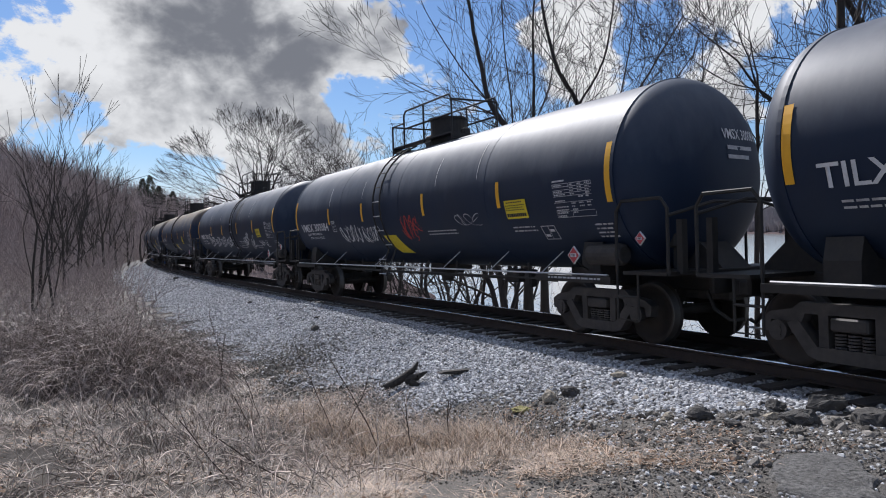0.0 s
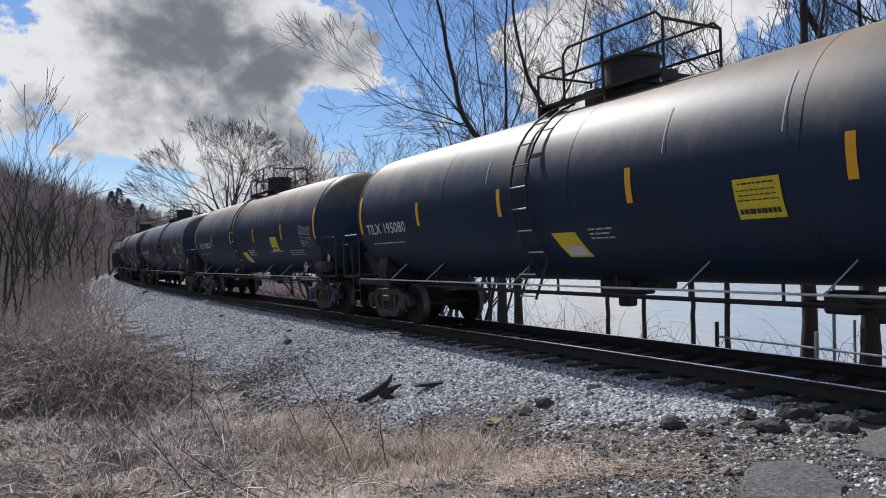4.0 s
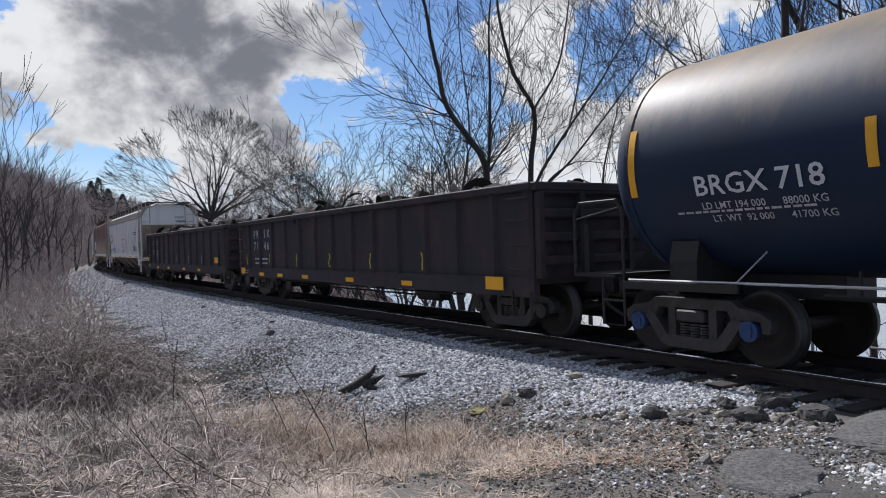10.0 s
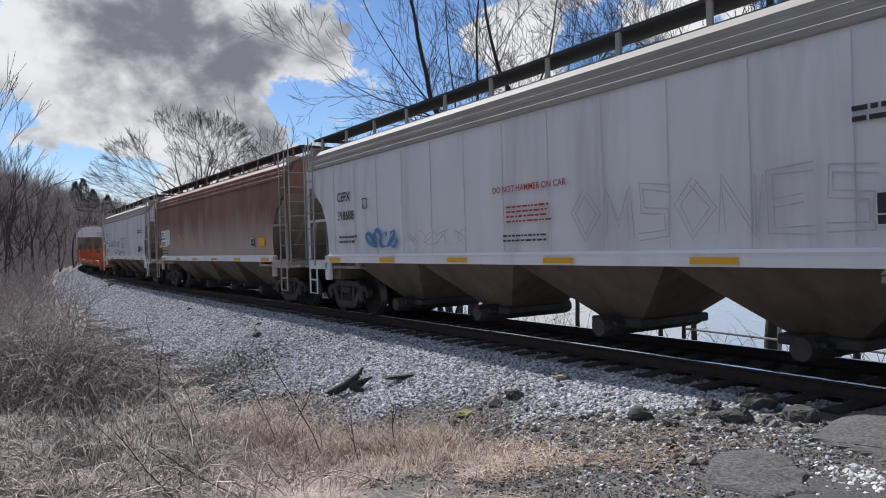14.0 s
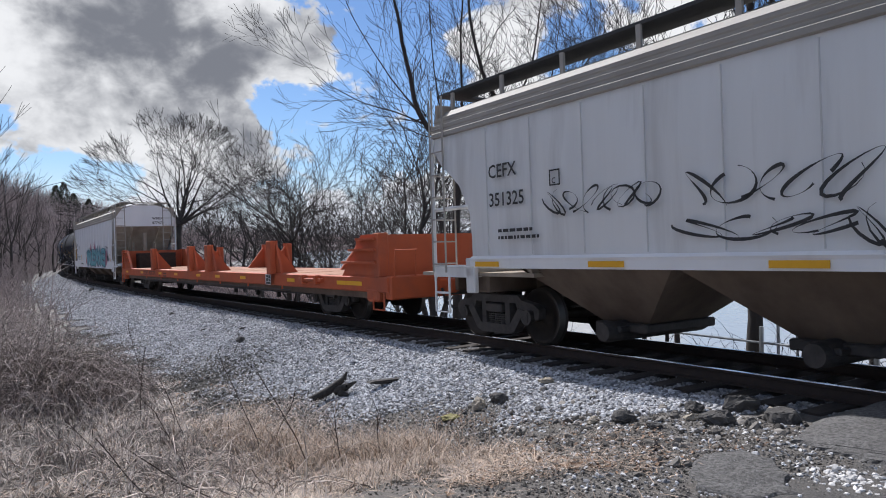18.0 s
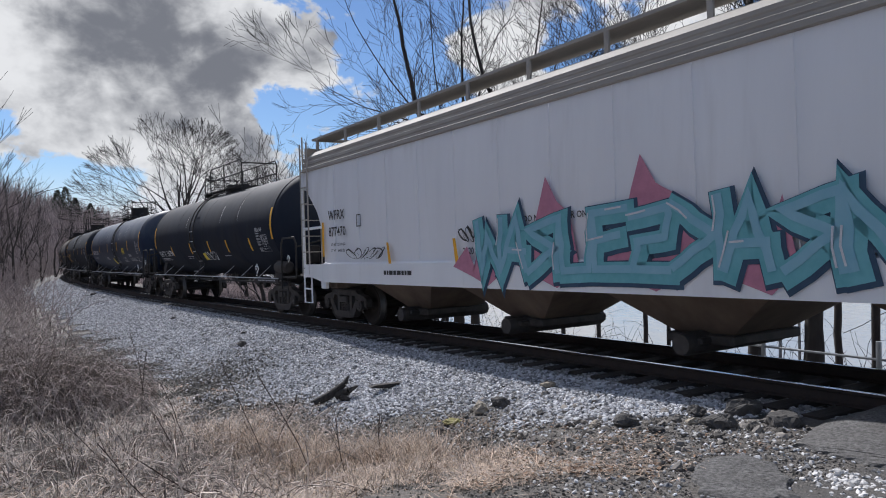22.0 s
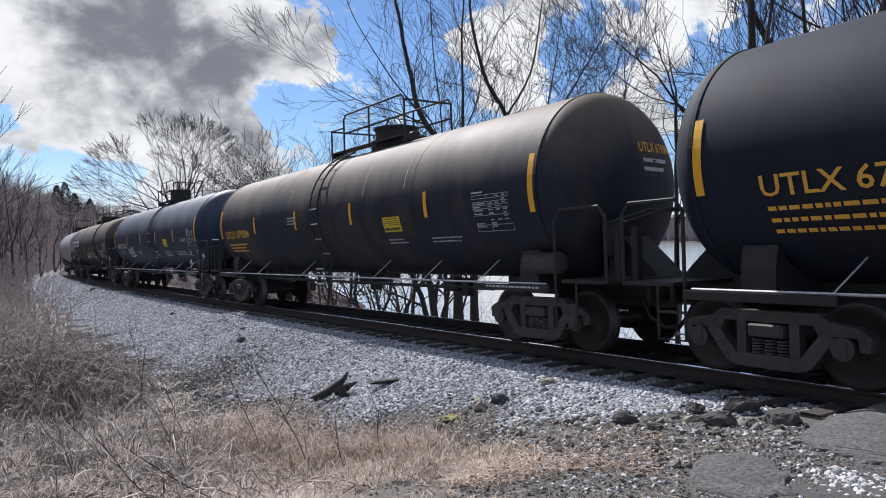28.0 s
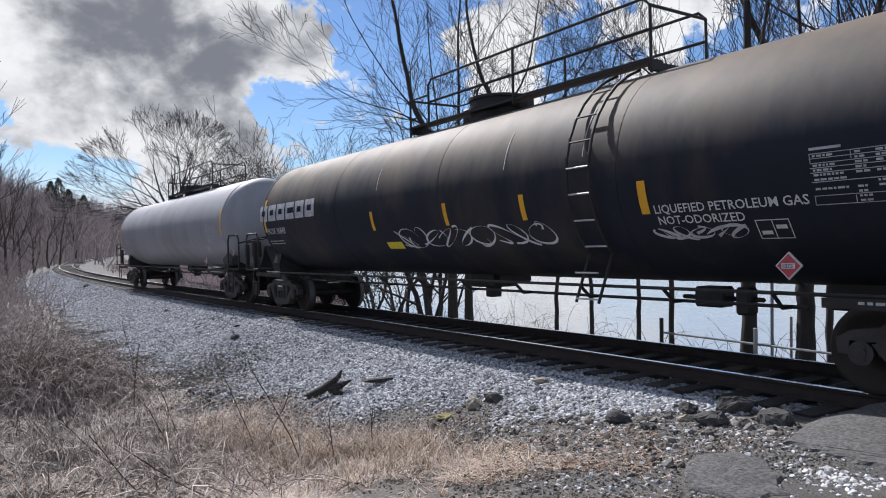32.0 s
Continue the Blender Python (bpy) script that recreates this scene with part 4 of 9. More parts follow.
        # lower rungs get the painted glint colour, upper ones stay black
        for pts in rungs:
            part("rung", pipes(pts, r=0.014), "bright" if pts[0][2] < cz + 0.3 else "iron", car)
        0 < ladder < 2 and part("ladder_band", lathe_x([(ladder + 0.33, r), (ladder + 0.33, r + 0.008), (ladder + 0.48, r + 0.008), (ladder + 0.48, r)], 64, 0, cz), shell, car)
    # top platform with rails, dome
    if platform:
        a, b = platform
        zt = cz + r
        part("top_platform", boxes((a, b, -0.62, -0.38, zt + 0.06, zt + 0.10), (a, b, 0.38, 0.62, zt + 0.06, zt + 0.10), (a, a + 0.06, -0.62, 0.62, zt - 0.06, zt + 0.06), (b - 0.06, b, -0.62, 0.62, zt - 0.06, zt + 0.06)), "iron", car)
        hr, lines = zt + 0.95, []
        for y in (-0.62, 0.62):
            lines.append([(a, y, zt - 0.12), (a, y, hr - 0.3), (a + 0.7, y, hr - 0.3)])
            lines.append([(a + 0.7, y, zt), (a + 0.7, y, hr - 0.1), (a + 0.82, y, hr), (b - 0.12, y, hr), (b, y, hr - 0.12), (b, y, zt - 0.1)])
            lines.append([(a + 0.7, y, hr - 0.45), (b, y, hr - 0.45)])
            lines.append([((a + b) / 2 + 0.2, y, zt), ((a + b) / 2 + 0.2, y, hr)])
        lines.append([(b, -0.62, hr - 0.12), (b, 0.62, hr - 0.12)])
        lines.append([(a, -0.62, hr - 0.3), (a, 0.62, hr - 0.3)])
        part("top_rail", pipes(*lines, r=0.024), "iron", car, "black top handrail")
        if dome:
            x, dr, dh = dome
            bm = bmesh.new()
            for z0, z1, rr in ((zt - 0.1, zt + dh, dr), (zt + dh, zt + dh + 0.05, dr + 0.04), (zt + 0.12, zt + 0.16, dr + 0.05)):
                bmesh.ops.create_cone(bm, cap_ends=True, segments=28, radius1=rr, radius2=rr, depth=z1 - z0, matrix=pose(x, 0, (z0 + z1) / 2))
            part("dome", bm, "iron", car, "black valve housing dome")
            part("valve", boxes((x - 1.0, x - 0.7, -0.15, 0.15, zt - 0.02, zt + 0.3), bevel=0.03), "iron", car)
            part("valve", boxes((x + 0.7, x + 0.9, -0.1, 0.1, zt - 0.02, zt + 0.25), bevel=0.03), "iron", car)
    # end stripes, tape
    for sx in (-1, 1):
        patch(car, "reflective_stripe", [(sx * (seam - 0.10) - 0.06, cz - 0.42), (sx * (seam - 0.10) + 0.06, cz - 0.42), (sx * (seam - 0.10) + 0.06, cz + 0.48), (sx * (seam - 0.10) - 0.06, cz + 0.48)], stripe, tank=T, label="vertical reflective stripe")
    for x, w, z0, z1 in stripes:
        patch(car, "reflective_stripe", rect(x - w / 2, x + w / 2, z0, z1), stripe, tank=T, label="vertical reflective stripe")
    for body, x, z, size, ink in marks:
        lettering(car, body, x, z, size, ink, tank=(r, cz, 0.014), squeeze=1.26 if body[:4] == "VMSX" else 1.12 if size > 0.3 else 1.0)
    if head_text:
        me = text_mesh(head_text, 0.22)
        bars = bmesh.new()
        for k in range(2):
            bars.faces.new([bars.verts.new((a, b, 0)) for a, b in rect(0.1, 1.0 - 0.15 * k, -0.16 - k * 0.14, -0.10 - k * 0.14)])
        for vs in (me.vertices, bars.verts):
            for v in vs:
                y, z = 0.02 + v.co.x * 0.72, cz + 0.48 + v.co.y
                k = min(0.98, (y * y + (z - cz) ** 2) / (r * r))
                v.co = Vector((seam + d * math.sqrt(1 - k) + 0.02, y, z))
        me.materials.append(M[marks[0][4] if marks else "white"])
        ob = new("end_mark", me)
        ob.parent, ob["label"] = car, "painted letters on the tank head"
        part("small_print", bars, "ltgrey_ink", car)
    if extras:
        extras(car, T, half, seam)
    return car
# ---------------------------------------------------------------- hoppers


def hopper_car(half, label, paint, length=8.27, sheet=7.15, marks=(), extras=None, ink="black_ink", roof="hopper_roof", tall=0.0, walk_mat="roofwalk", lip=0.32):
    """length: half length of the roof; sheet: half length of the side at the sill."""
    car = thing("hopper_car", label, "hopper car", "cars of the freight train")
    W, z0, z1, zt = 1.58, 1.42, 3.62 + tall, 4.12 + tall
    L = length
    for sgn in (-1, 1):
        xt = sgn * (half - 0.889)
        bogie(car, xt)
        coupler(car, sgn * (half + 1.17), sgn)
        part("draft_sill", boxes((xt - sgn * 1.2, sgn * (half + 0.9), -0.3, 0.3, 0.80, 1.12), (sgn * (half + 0.8), sgn * (half + 0.92), -0.7, 0.7, 0.8, 1.2), bevel=0.02), "hopper_under", car)
        part("bolster", boxes((xt - 0.2, xt + 0.2, -1.35, 1.35, 0.86, 1.2), bevel=0.03), "hopper_under", car)
    # side sheets: slightly bowed panels with curved ends
    for y in (-1, 1):
        edge = [(sheet, z0), (sheet - 0.02, z0 + 0.35), (sheet + 0.02, z0 + 0.85), (sheet + 0.35, z0 + 1.35), (L - 0.12, z1 - 0.42), (L, z1 - 0.30), (L, z1)]
        bm = bmesh.new()
        zs = [z0, 1.8, 2.2, 2.7, 3.1, z1 - 0.25, z1]
        cols = 14
        grid = []
        for z in zs:
            e = np.interp(z, [p[1] for p in edge], [p[0] for p in edge])
            row = []
            for k in range(cols * 4 + 1):
                u = -1 + 2 * k / (cols * 4)
                bow = 0.035 * abs(math.sin(u * math.pi * cols / 2)) * math.sin((z - z0) / (z1 - z0) * math.pi)
                row.append(bm.verts.new((u * e, y * (W - 0.05 + bow + 0.03 * math.sin((z - z0) / (z1 - z0) * math.pi)), z)))
            grid.append(row)
        for a, b in zip(grid, grid[1:]):
            for k in range(cols * 4):
                bm.faces.new((a[k], a[k + 1], b[k + 1], b[k]) if y < 0 else (a[k], b[k], b[k + 1], a[k + 1]))
        part("side_panel", bm, paint, car, smooth=True)
        # three rolled ribs under the eaves and the sloping roof edge
        ridge = [(W - 0.06, z1 - 0.02), (W, z1), (W, z1 + 0.07), (W - 0.03, z1 + 0.09), (W - 0.03, z1 + 0.13), (W - 0.02, z1 + 0.15), (W - 0.02, z1 + 0.21), (W - 0.07, z1 + 0.23), (W - 0.07, z1 + 0.27), (W - 0.06, z1 + 0.29), (W - 0.06, z1 + 0.34), (W - 0.12, z1 + 0.36), (W - 0.3, zt), (W - 0.42, zt), (W - 0.2, z1 - 0.02)]
        part("top_chord", prism([(y * a, b) for a, b in ridge], -L, L, "x"), roof, car)
        sill = [(W - 0.12, z0 - 0.14), (W, z0 - 0.14), (W + 0.01, z0 - 0.02), (W + 0.03, z0 + 0.02), (W - 0.05, z0 + 0.06), (W - 0.12, z0 + 0.06)]
        part("side_sill", prism([(y * a, b) for a, b in sill], -sheet, sheet, "x"), "hopper_white", car, "bright white side sill")
    part("roof", prism([(-W + 0.35, zt - 0.02), (-0.75, zt + 0.2), (0.75, zt + 0.2), (W - 0.35, zt - 0.02)], -L, L, "x"), roof, car)
    part("hatch", boxes((-L + 0.5, L - 0.5, -0.3, 0.3, zt + 0.2, zt + 0.32), bevel=0.04), roof, car)
    # running boards on the roof with their stands
    bm = bmesh.new()
    for y in (-0.95, 0.95):
        box(bm, -L - lip, L + lip, y - 0.28, y + 0.28, zt + 0.32, zt + 0.37)
    for x in (-L - lip + 0.15, L + lip - 0.15):
        box(bm, x - 0.15, x + 0.15, -1.2, 1.2, zt + 0.32, zt + 0.36)
    part("running_board", bm, walk_mat, car, "grating running boards")
    for x in np.linspace(-L + 0.2, L - 0.2, 12):
        for y in (-1.22, 1.22):
            part("board_stand", boxes((x - 0.04, x + 0.04, y - 0.02, y + 0.02, zt - 0.05, zt + 0.33)), roof, car)
    # end: upper wall, slope sheet, lower wall, posts, ladder
    for sgn in (-1, 1):
        bm = bmesh.new()
        pts = [(L, zt + 0.1), (L, z1 - 0.42), (sheet + 0.12, z0 + 1.22), (sheet - 1.1, z0 + 0.1), (sheet - 1.4, z0 - 0.2), (sheet - 1.5, z0 - 0.2), (sheet - 1.2, z0 + 0.16), (sheet + 0.03, z0 + 1.27), (L - 0.1, z1 - 0.38), (L - 0.1, zt + 0.1)]
        part("end_slope", prism([(sgn * a, b) for a, b in pts], -W + 0.10, W - 0.10), "hopper_dust", car, "dusty slope sheet")
        part("inner_wall", boxes((sgn * (sheet - 1.46), sgn * (sheet - 1.40), -W + 0.12, W - 0.12, 1.2, z0 + 0.2)), "hopper_dust", car, "dusty lower end wall")
        part("centre_post", boxes((sgn * (half - 0.1), sgn * (half + 0.12), -0.09, 0.09, 1.2, z1 - 0.8), bevel=0.02), "hopper_dust", car)
        part("end_wall", prism([(-W + 0.06, z1 - 0.44), (W - 0.06, z1 - 0.44), (W - 0.06, z1), (W - 0.40, zt), (0.6, zt + 0.2), (-0.6, zt + 0.2), (-W + 0.40, zt), (-W + 0.06, z1)], sgn * L, sgn * (L + 0.03), "x"), paint, car)
        part("shear_plate", boxes((sgn * (sheet - 1.5), sgn * (half + 0.85), -W + 0.12, W - 0.12, 1.14, 1.2)), "hopper_dust", car)
        lines = []
        for y in (-W + 0.02, W - 0.02):
            lines += [[(sgn * (L + 0.02), y, 1.1), (sgn * (L + 0.02), y, z1)], [(sgn * (L + 0.02), y, z0 + 0.9), (sgn * (sheet + 0.05), y, z0 + 0.9)], [(sgn * (L + 0.02), y, 1.3), (sgn * (sheet - 0.1), y, 1.3)]]
        part("corner_post", pipes(*lines[:3], r=0.035, n=4), paint, car)
        part("corner_post", pipes(*lines[3:], r=0.035, n=4), paint, car)
        braces = []
        for y in (-0.55, 0.55):
            braces.append([(sgn * (sheet - 0.9), y, z0 + 0.2), (sgn * (L - 0.02), y * 1.25, z1 - 0.5)])
            braces.append([(sgn * (half - 0.6), y, 1.15), (sgn * (half - 0.1), y, 2.4)])
        for pts in braces:
            part("end_brace", pipes(pts, r=0.075, n=4), "hopper_dust", car)
        lad = []
        for y, xx in ((-W - 0.02, 0.0), (W + 0.02, 0.0)):
            for dx in (0.03, 0.45):
                lad.append([(sgn * (L - 0.42 + dx), y, 1.2), (sgn * (L - 0.42 + dx), y, zt + 0.2)])
        for y0, y1 in ((-1.5, -1.05), (0.9, 1.35)):
            for yy in (y0, y1):
                lad.append([(sgn * (L + 0.1), yy, 1.2), (sgn * (L + 0.1), yy, zt + 0.4)])
        for pts in lad:
            part("ladder_rail", pipes(pts, r=0.021, n=4), "hopper_roof", car)
        rungs = []
        for z in np.arange(1.35, zt, 0.40):
            for y in (-W - 0.02, W + 0.02):
                rungs.append([(sgn * (L - 0.39), y, z), (sgn * (L + 0.03), y, z)])
            for y0, y1 in ((-1.5, -1.05), (0.9, 1.35)):
                rungs.append([(sgn * (L + 0.1), y0, z), (sgn * (L + 0.1), y1, z)])
        for pts in rungs:
            part("rung", pipes(pts, r=0.013), "hopper_roof", car)
        st = []
        for y in (-W, W):
            st += [[(sgn * (L - 0.45), y, 1.2), (sgn * (L - 0.45), y, 0.5), (sgn * (L + 0.0), y, 0.5), (sgn * (L + 0.0), y, 1.2)], [(sgn * (L - 0.45), y, 0.84), (sgn * L, y, 0.84)]]
        part("step", pipes(*st[:2], r=0.022), paint, car)
        part("step", pipes(*st[2:], r=0.022), paint, car)
        for y in (-W + 0.05, W - 0.05):
            part("jacking_pad", boxes((sgn * (sheet - 0.1), sgn * (sheet + 0.16), y - 0.05, y + 0.05, 0.86, 1.45), bevel=0.02), paint, car)
        part("end_sill", boxes((sgn * (sheet), sgn * (L + 0.06), -W, W, 1.12, 1.3)), paint, car)
    # hopper bays below the sill
    n = 4
    span = (sheet - 1.0) * 2 / n
    for k in range(n):
        xc = -(sheet - 1.0) + span * (k + 0.5)
        bm = bmesh.new()
        top = [bm.verts.new((xc + a * span / 2, b * (W - 0.16), z0 - 0.1)) for a, b in ((-1, -1), (1, -1), (1, 1), (-1, 1))]
        bot = [bm.verts.new((xc + a * 0.42, b * 0.62, 0.46)) for a, b in ((-1, -1), (1, -1), (1, 1), (-1, 1))]
        for i in range(4):
            bm.faces.new((top[i], top[(i + 1) % 4], bot[(i + 1) % 4], bot[i]))
        bm.faces.new(top), bm.faces.new(bot[::-1])
        bmesh.ops.recalc_face_normals(bm, faces=bm.faces)
        h = part("hopper_bay", bm, "hopper_under", car, "dusty discharge hopper")
        bm = lathe_x([(xc - 0.55, 0.0), (xc - 0.55, 0.13), (xc - 0.5, 0.15), (xc + 0.5, 0.15), (xc + 0.55, 0.13), (xc + 0.55, 0.0)], 18, 0.0, 0.0)
        bmesh.ops.transform(bm, matrix=Matrix.Translation((xc, 0, 0.36)) @ Matrix.Rotation(math.radians(90), 4, "Z") @ Matrix.Diagonal((2.0, 1, 1, 1)) @ Matrix.Translation((-xc, 0, 0)), verts=bm.verts)
        part("outlet_pipe", bm, "truck", h, "grey discharge pipe")
        part("outlet_gate", boxes((xc - 0.5, xc + 0.5, -0.75, 0.75, 0.34, 0.47), (xc - 0.2, xc + 0.2, -0.95, -0.7, 0.36, 0.44), bevel=0.02), "truck", h)
    rng = random.Random(int(half * 1000) + len(marks))
    for body, x, z, size, k in marks:
        lettering(car, body, x, z, size, k, y=-W - 0.035)
    for k, (body, *_) in enumerate(marks[:2]):
        lettering(car, body, 0.35, z1 - 0.08 - 0.24 * k, 0.2, "black_ink", end=L + 0.034, name="end_mark")
    for x in np.linspace(-sheet + 0.5, sheet - 0.6, 6):
        part("reflective_tape", boxes((x - 0.32, x + 0.32, -W - 0.034, -W - 0.026, z0 - 0.11, z0 - 0.03)), "yellow", car, "yellow reflective tape")
    if extras:
        extras(car, -W - 0.035, half)
    return car


# ---------------------------------------------------------------- gondolas


def gondola_car(half, label, marks=(), extras=None, ribs=13, seed=3):
    car = thing("gondola_car", label, "gondola car", "cars of the freight train")
    L, W, z0, z1 = half + 0.33, 1.48, 0.72, 2.48
    for sgn in (-1, 1):
        bogie(car, sgn * (half - 0.889))
        coupler(car, sgn * (half + 1.17), sgn)
        part("draft_sill", boxes((sgn * (half - 2.2), sgn * (L + 0.5), -0.3, 0.3, 0.74, 1.0), bevel=0.02), "gondola", car)
        bm = boxes((sgn * L, sgn * (L - 0.07), -W, W, z0 + 0.3, z1))
        part("end_wall", bm, "gondola", car, "ribbed end wall")
        for k in range(4):
            z = z0 + 0.5 + k * 0.38
            part("end_rib", boxes((sgn * L, sgn * (L + 0.10), -W + 0.05, W - 0.05, z, z + 0.16), bevel=0.03), "gondola", car)
        for y in (-W + 0.05, -0.55, 0.55, W - 0.05):
            part("end_post", boxes((sgn * (L + 0.01), sgn * (L + 0.14), y - 0.05, y + 0.05, z0 + 0.3, z1 - 0.08)), "gondola", car)
        part("top_end_chord", boxes((sgn * (L - 0.1), sgn * (L + 0.12), -W - 0.06, W + 0.06, z1 - 0.06, z1 + 0.08), bevel=0.02), "gondola", car)
        st, rungs = [], []
        for y in (-W - 0.05, W + 0.05):
            st += [[(sgn * (L - 0.55), y, z0 + 0.1), (sgn * (L - 0.55), y, 0.4), (sgn * (L - 0.08), y, 0.4), (sgn * (L - 0.08), y, z0 + 0.1)]]
            for z in (z0 + 0.45, z0 + 0.85, z0 + 1.25, z0 + 1.6):
                rungs.append([(sgn * (L - 0.6), y - 0.03, z), (sgn * (L - 0.06), y - 0.03, z)])
        for pts in st:
            part("step", pipes(pts, r=0.02), "gondola", car)
        for pts in rungs:
            part("grab_iron", pipes(pts, r=0.016), "iron", car)
    for y in (-1, 1):
        bm = boxes((-L, L, y * W, y * (W - 0.05), z0 + 0.3, z1), (-L, L, y * (W + 0.04), y * (W - 0.08), z0, z0 + 0.32), bevel=0.0)
        part("side_wall", bm, "gondola", car)
        part("top_chord", boxes((-L, L, y * (W + 0.09), y * (W - 0.09), z1 - 0.05, z1 + 0.09), bevel=0.02), "gondola", car)
        for x in [-L + 0.12] + [1.14 * k for k in range(-6, 7)] + [L - 0.12]:
            bm = prism([(x - 0.09, y * W), (x - 0.055, y * (W + 0.07)), (x + 0.055, y * (W + 0.07)), (x + 0.09, y * W)], z0 + 0.3, z1 - 0.04, "z")
            part("side_rib", bm, "gondola", car)
    part("floor", boxes((-L + 0.05, L - 0.05, -W + 0.06, W - 0.06, z0 + 0.2, z0 + 0.3)), "gondola", car)
    part("centre_sill", boxes((-half + 1, half - 1, -0.25, 0.25, 0.55, z0 + 0.2)), "gondola", car)
    part("brake_pipe", pipes([(-half + 2.4, -1.0, 0.62), (half - 2.4, -1.0, 0.62)], [(-half + 2.6, -0.7, 0.5), (half - 3.5, -0.7, 0.5)], r=0.022), "iron", car)
    part("brake_cylinder", boxes((half - 4.5, half - 3.6, -0.9, -0.5, 0.42, 0.72), bevel=0.06), "iron", car)
    rng = random.Random(seed)
    # load of scrap showing over the top chord
    bm = bmesh.new()
    for k in range(150):
        x, y = rng.uniform(-L + 0.6, L - 0.6), rng.uniform(-W + 0.25, W - 0.25)
        if rng.random() < 0.25:
            m = pose(x, y, z1 + rng.uniform(-0.1, 0.12) * 1.0, rng.uniform(50, 130), rng.uniform(-40, 40), rng.uniform(0, 180))
            bmesh.ops.create_cone(bm, cap_ends=False, segments=14, radius1=rng.uniform(0.2, 0.42), radius2=rng.uniform(0.2, 0.42), depth=rng.uniform(0.1, 0.3), matrix=m)
        else:
            m = pose(x, y, z1 + rng.uniform(-0.35, 0.05), rng.uniform(-50, 50), rng.uniform(-50, 50), rng.uniform(0, 180)) @ Matrix.Diagonal((rng.uniform(0.2, 1.0), rng.uniform(0.2, 0.6), rng.uniform(0.05, 0.3), 1))
            bmesh.ops.create_cube(bm, size=1.0, matrix=m)
    box(bm, -L + 0.3, L - 0.3, -W + 0.1, W - 0.1, z0 + 0.3, z1 - 0.3)
    part("scrap_load", bm, "scrap", car, "heap of dark rusty scrap metal")
    for body, x, z, size, k in marks:
        lettering(car, body, x, z, size, k, y=-W - 0.008)
    if extras:
        extras(car, -W - 0.05, half, L, z0, z1)
    return car


# ---------------------------------------------------------------- long flatcar with stakes


def flat_car(half, label):
    car = thing("flat_car", label, "flatcar", "cars of the freight train")
    L, W, zd = 13.6, 1.5, 1.08
    for sgn in (-1, 1):
        bogie(car, sgn * (half - 0.889))
        coupler(car, sgn * (L + 0.75), sgn)
        part("end_sill", boxes((sgn * (L - 0.15), sgn * (L + 0.1), -W, W, 0.62, zd + 0.02), (sgn * (L - 1.2), sgn * (L + 0.5), -0.3, 0.3, 0.7, 1.0), bevel=0.03), "orange", car)
        bm = bmesh.new()
        st = [[(sgn * (L - 0.6), -W - 0.02, 0.75), (sgn * (L - 0.6), -W - 0.02, 0.4), (sgn * (L - 0.15), -W - 0.02, 0.4), (sgn * (L - 0.15), -W - 0.02, 0.75)], [(sgn * (L + 0.1), -W + 0.1, zd), (sgn * (L + 0.15), -W + 0.1, zd + 0.55), (sgn * (L + 0.15), -W + 0.6, zd + 0.55), (sgn * (L + 0.1), -W + 0.6, zd)]]
        part("step", pipes(st[0], r=0.022), "orange", car)
        part("grab_iron", pipes(st[1], r=0.022), "orange", car)
        # end stake frame: two buttressed walls with shelves and a dark recess
        for y in (-1, 1):
            w = prism([(sgn * (L - 0.35), zd), (sgn * (L - 0.35), zd + 0.9), (sgn * (L - 1.15), zd + 0.9), (sgn * (L - 2.1), zd)], y * (W - 0.02), y * (W - 0.12))
            f = part("end_buttress", w, "orange", car, "faded orange end buttress")
            for k, z in enumerate((zd + 0.28, zd + 0.55, zd + 0.78)):
                part("shelf_rib", boxes((sgn * (L - 0.4), sgn * (L - 1.95 + 0.35 * k), y * (W + 0.08), y * (W - 0.02), z, z + 0.05)), "orange", f)
            part("stake_post", boxes((sgn * (L - 0.5), sgn * (L - 0.28), y * (W + 0.05), y * (W - 0.2), zd, zd + 0.92), bevel=0.02), "orange", f)
        part("end_bulkhead", boxes((sgn * (L - 0.42), sgn * (L - 0.30), -W + 0.2, W - 0.2, zd, zd + 0.88)), "orange", car)
        # solid dark box put in for the shade of the end recess
        part("end_box", boxes((sgn * (L - 1.2), sgn * (L - 0.45), -0.9, 0.9, zd, zd + 0.75), bevel=0.02), "scrap", car, "dark box painting in the end recess's shade")
        part("brake_gear", boxes((sgn * (L - 0.9), sgn * (L - 0.4), -W - 0.03, -W + 0.2, 0.55, 0.85), bevel=0.05), "orange", car)
    for y in (-1, 1):
        part("side_sill", prism([(y * (W - 0.03), 0.75), (y * (W + 0.02), 0.78), (y * (W + 0.02), zd - 0.02), (y * W, zd), (y * (W - 0.2), zd), (y * (W - 0.2), 0.75)], -L, L, "x"), "orange", car, "deep orange side sill")
        for x in [c + (0.36 if y < 0 else 0.0) for c in (-6.91, -1.1, 1.1, 6.91)]:
            base = prism([(x - 0.52, zd), (x + 0.52, zd), (x + 0.42, zd + 0.25), (x + 0.16, zd + 0.78), (x + 0.16, zd + 0.9), (x - 0.16, zd + 0.9), (x - 0.16, zd + 0.78), (x - 0.42, zd + 0.25)], y * (W - 0.05), y * (W - 0.11))
            s_ = part("stake", base, "orange", car, "flared orange load stake")
            part("stake_box", boxes((x - 0.16, x + 0.16, y * (W - 0.05), y * (W + 0.11), zd - 0.02, zd + 0.9), bevel=0.015), "orange", s_)
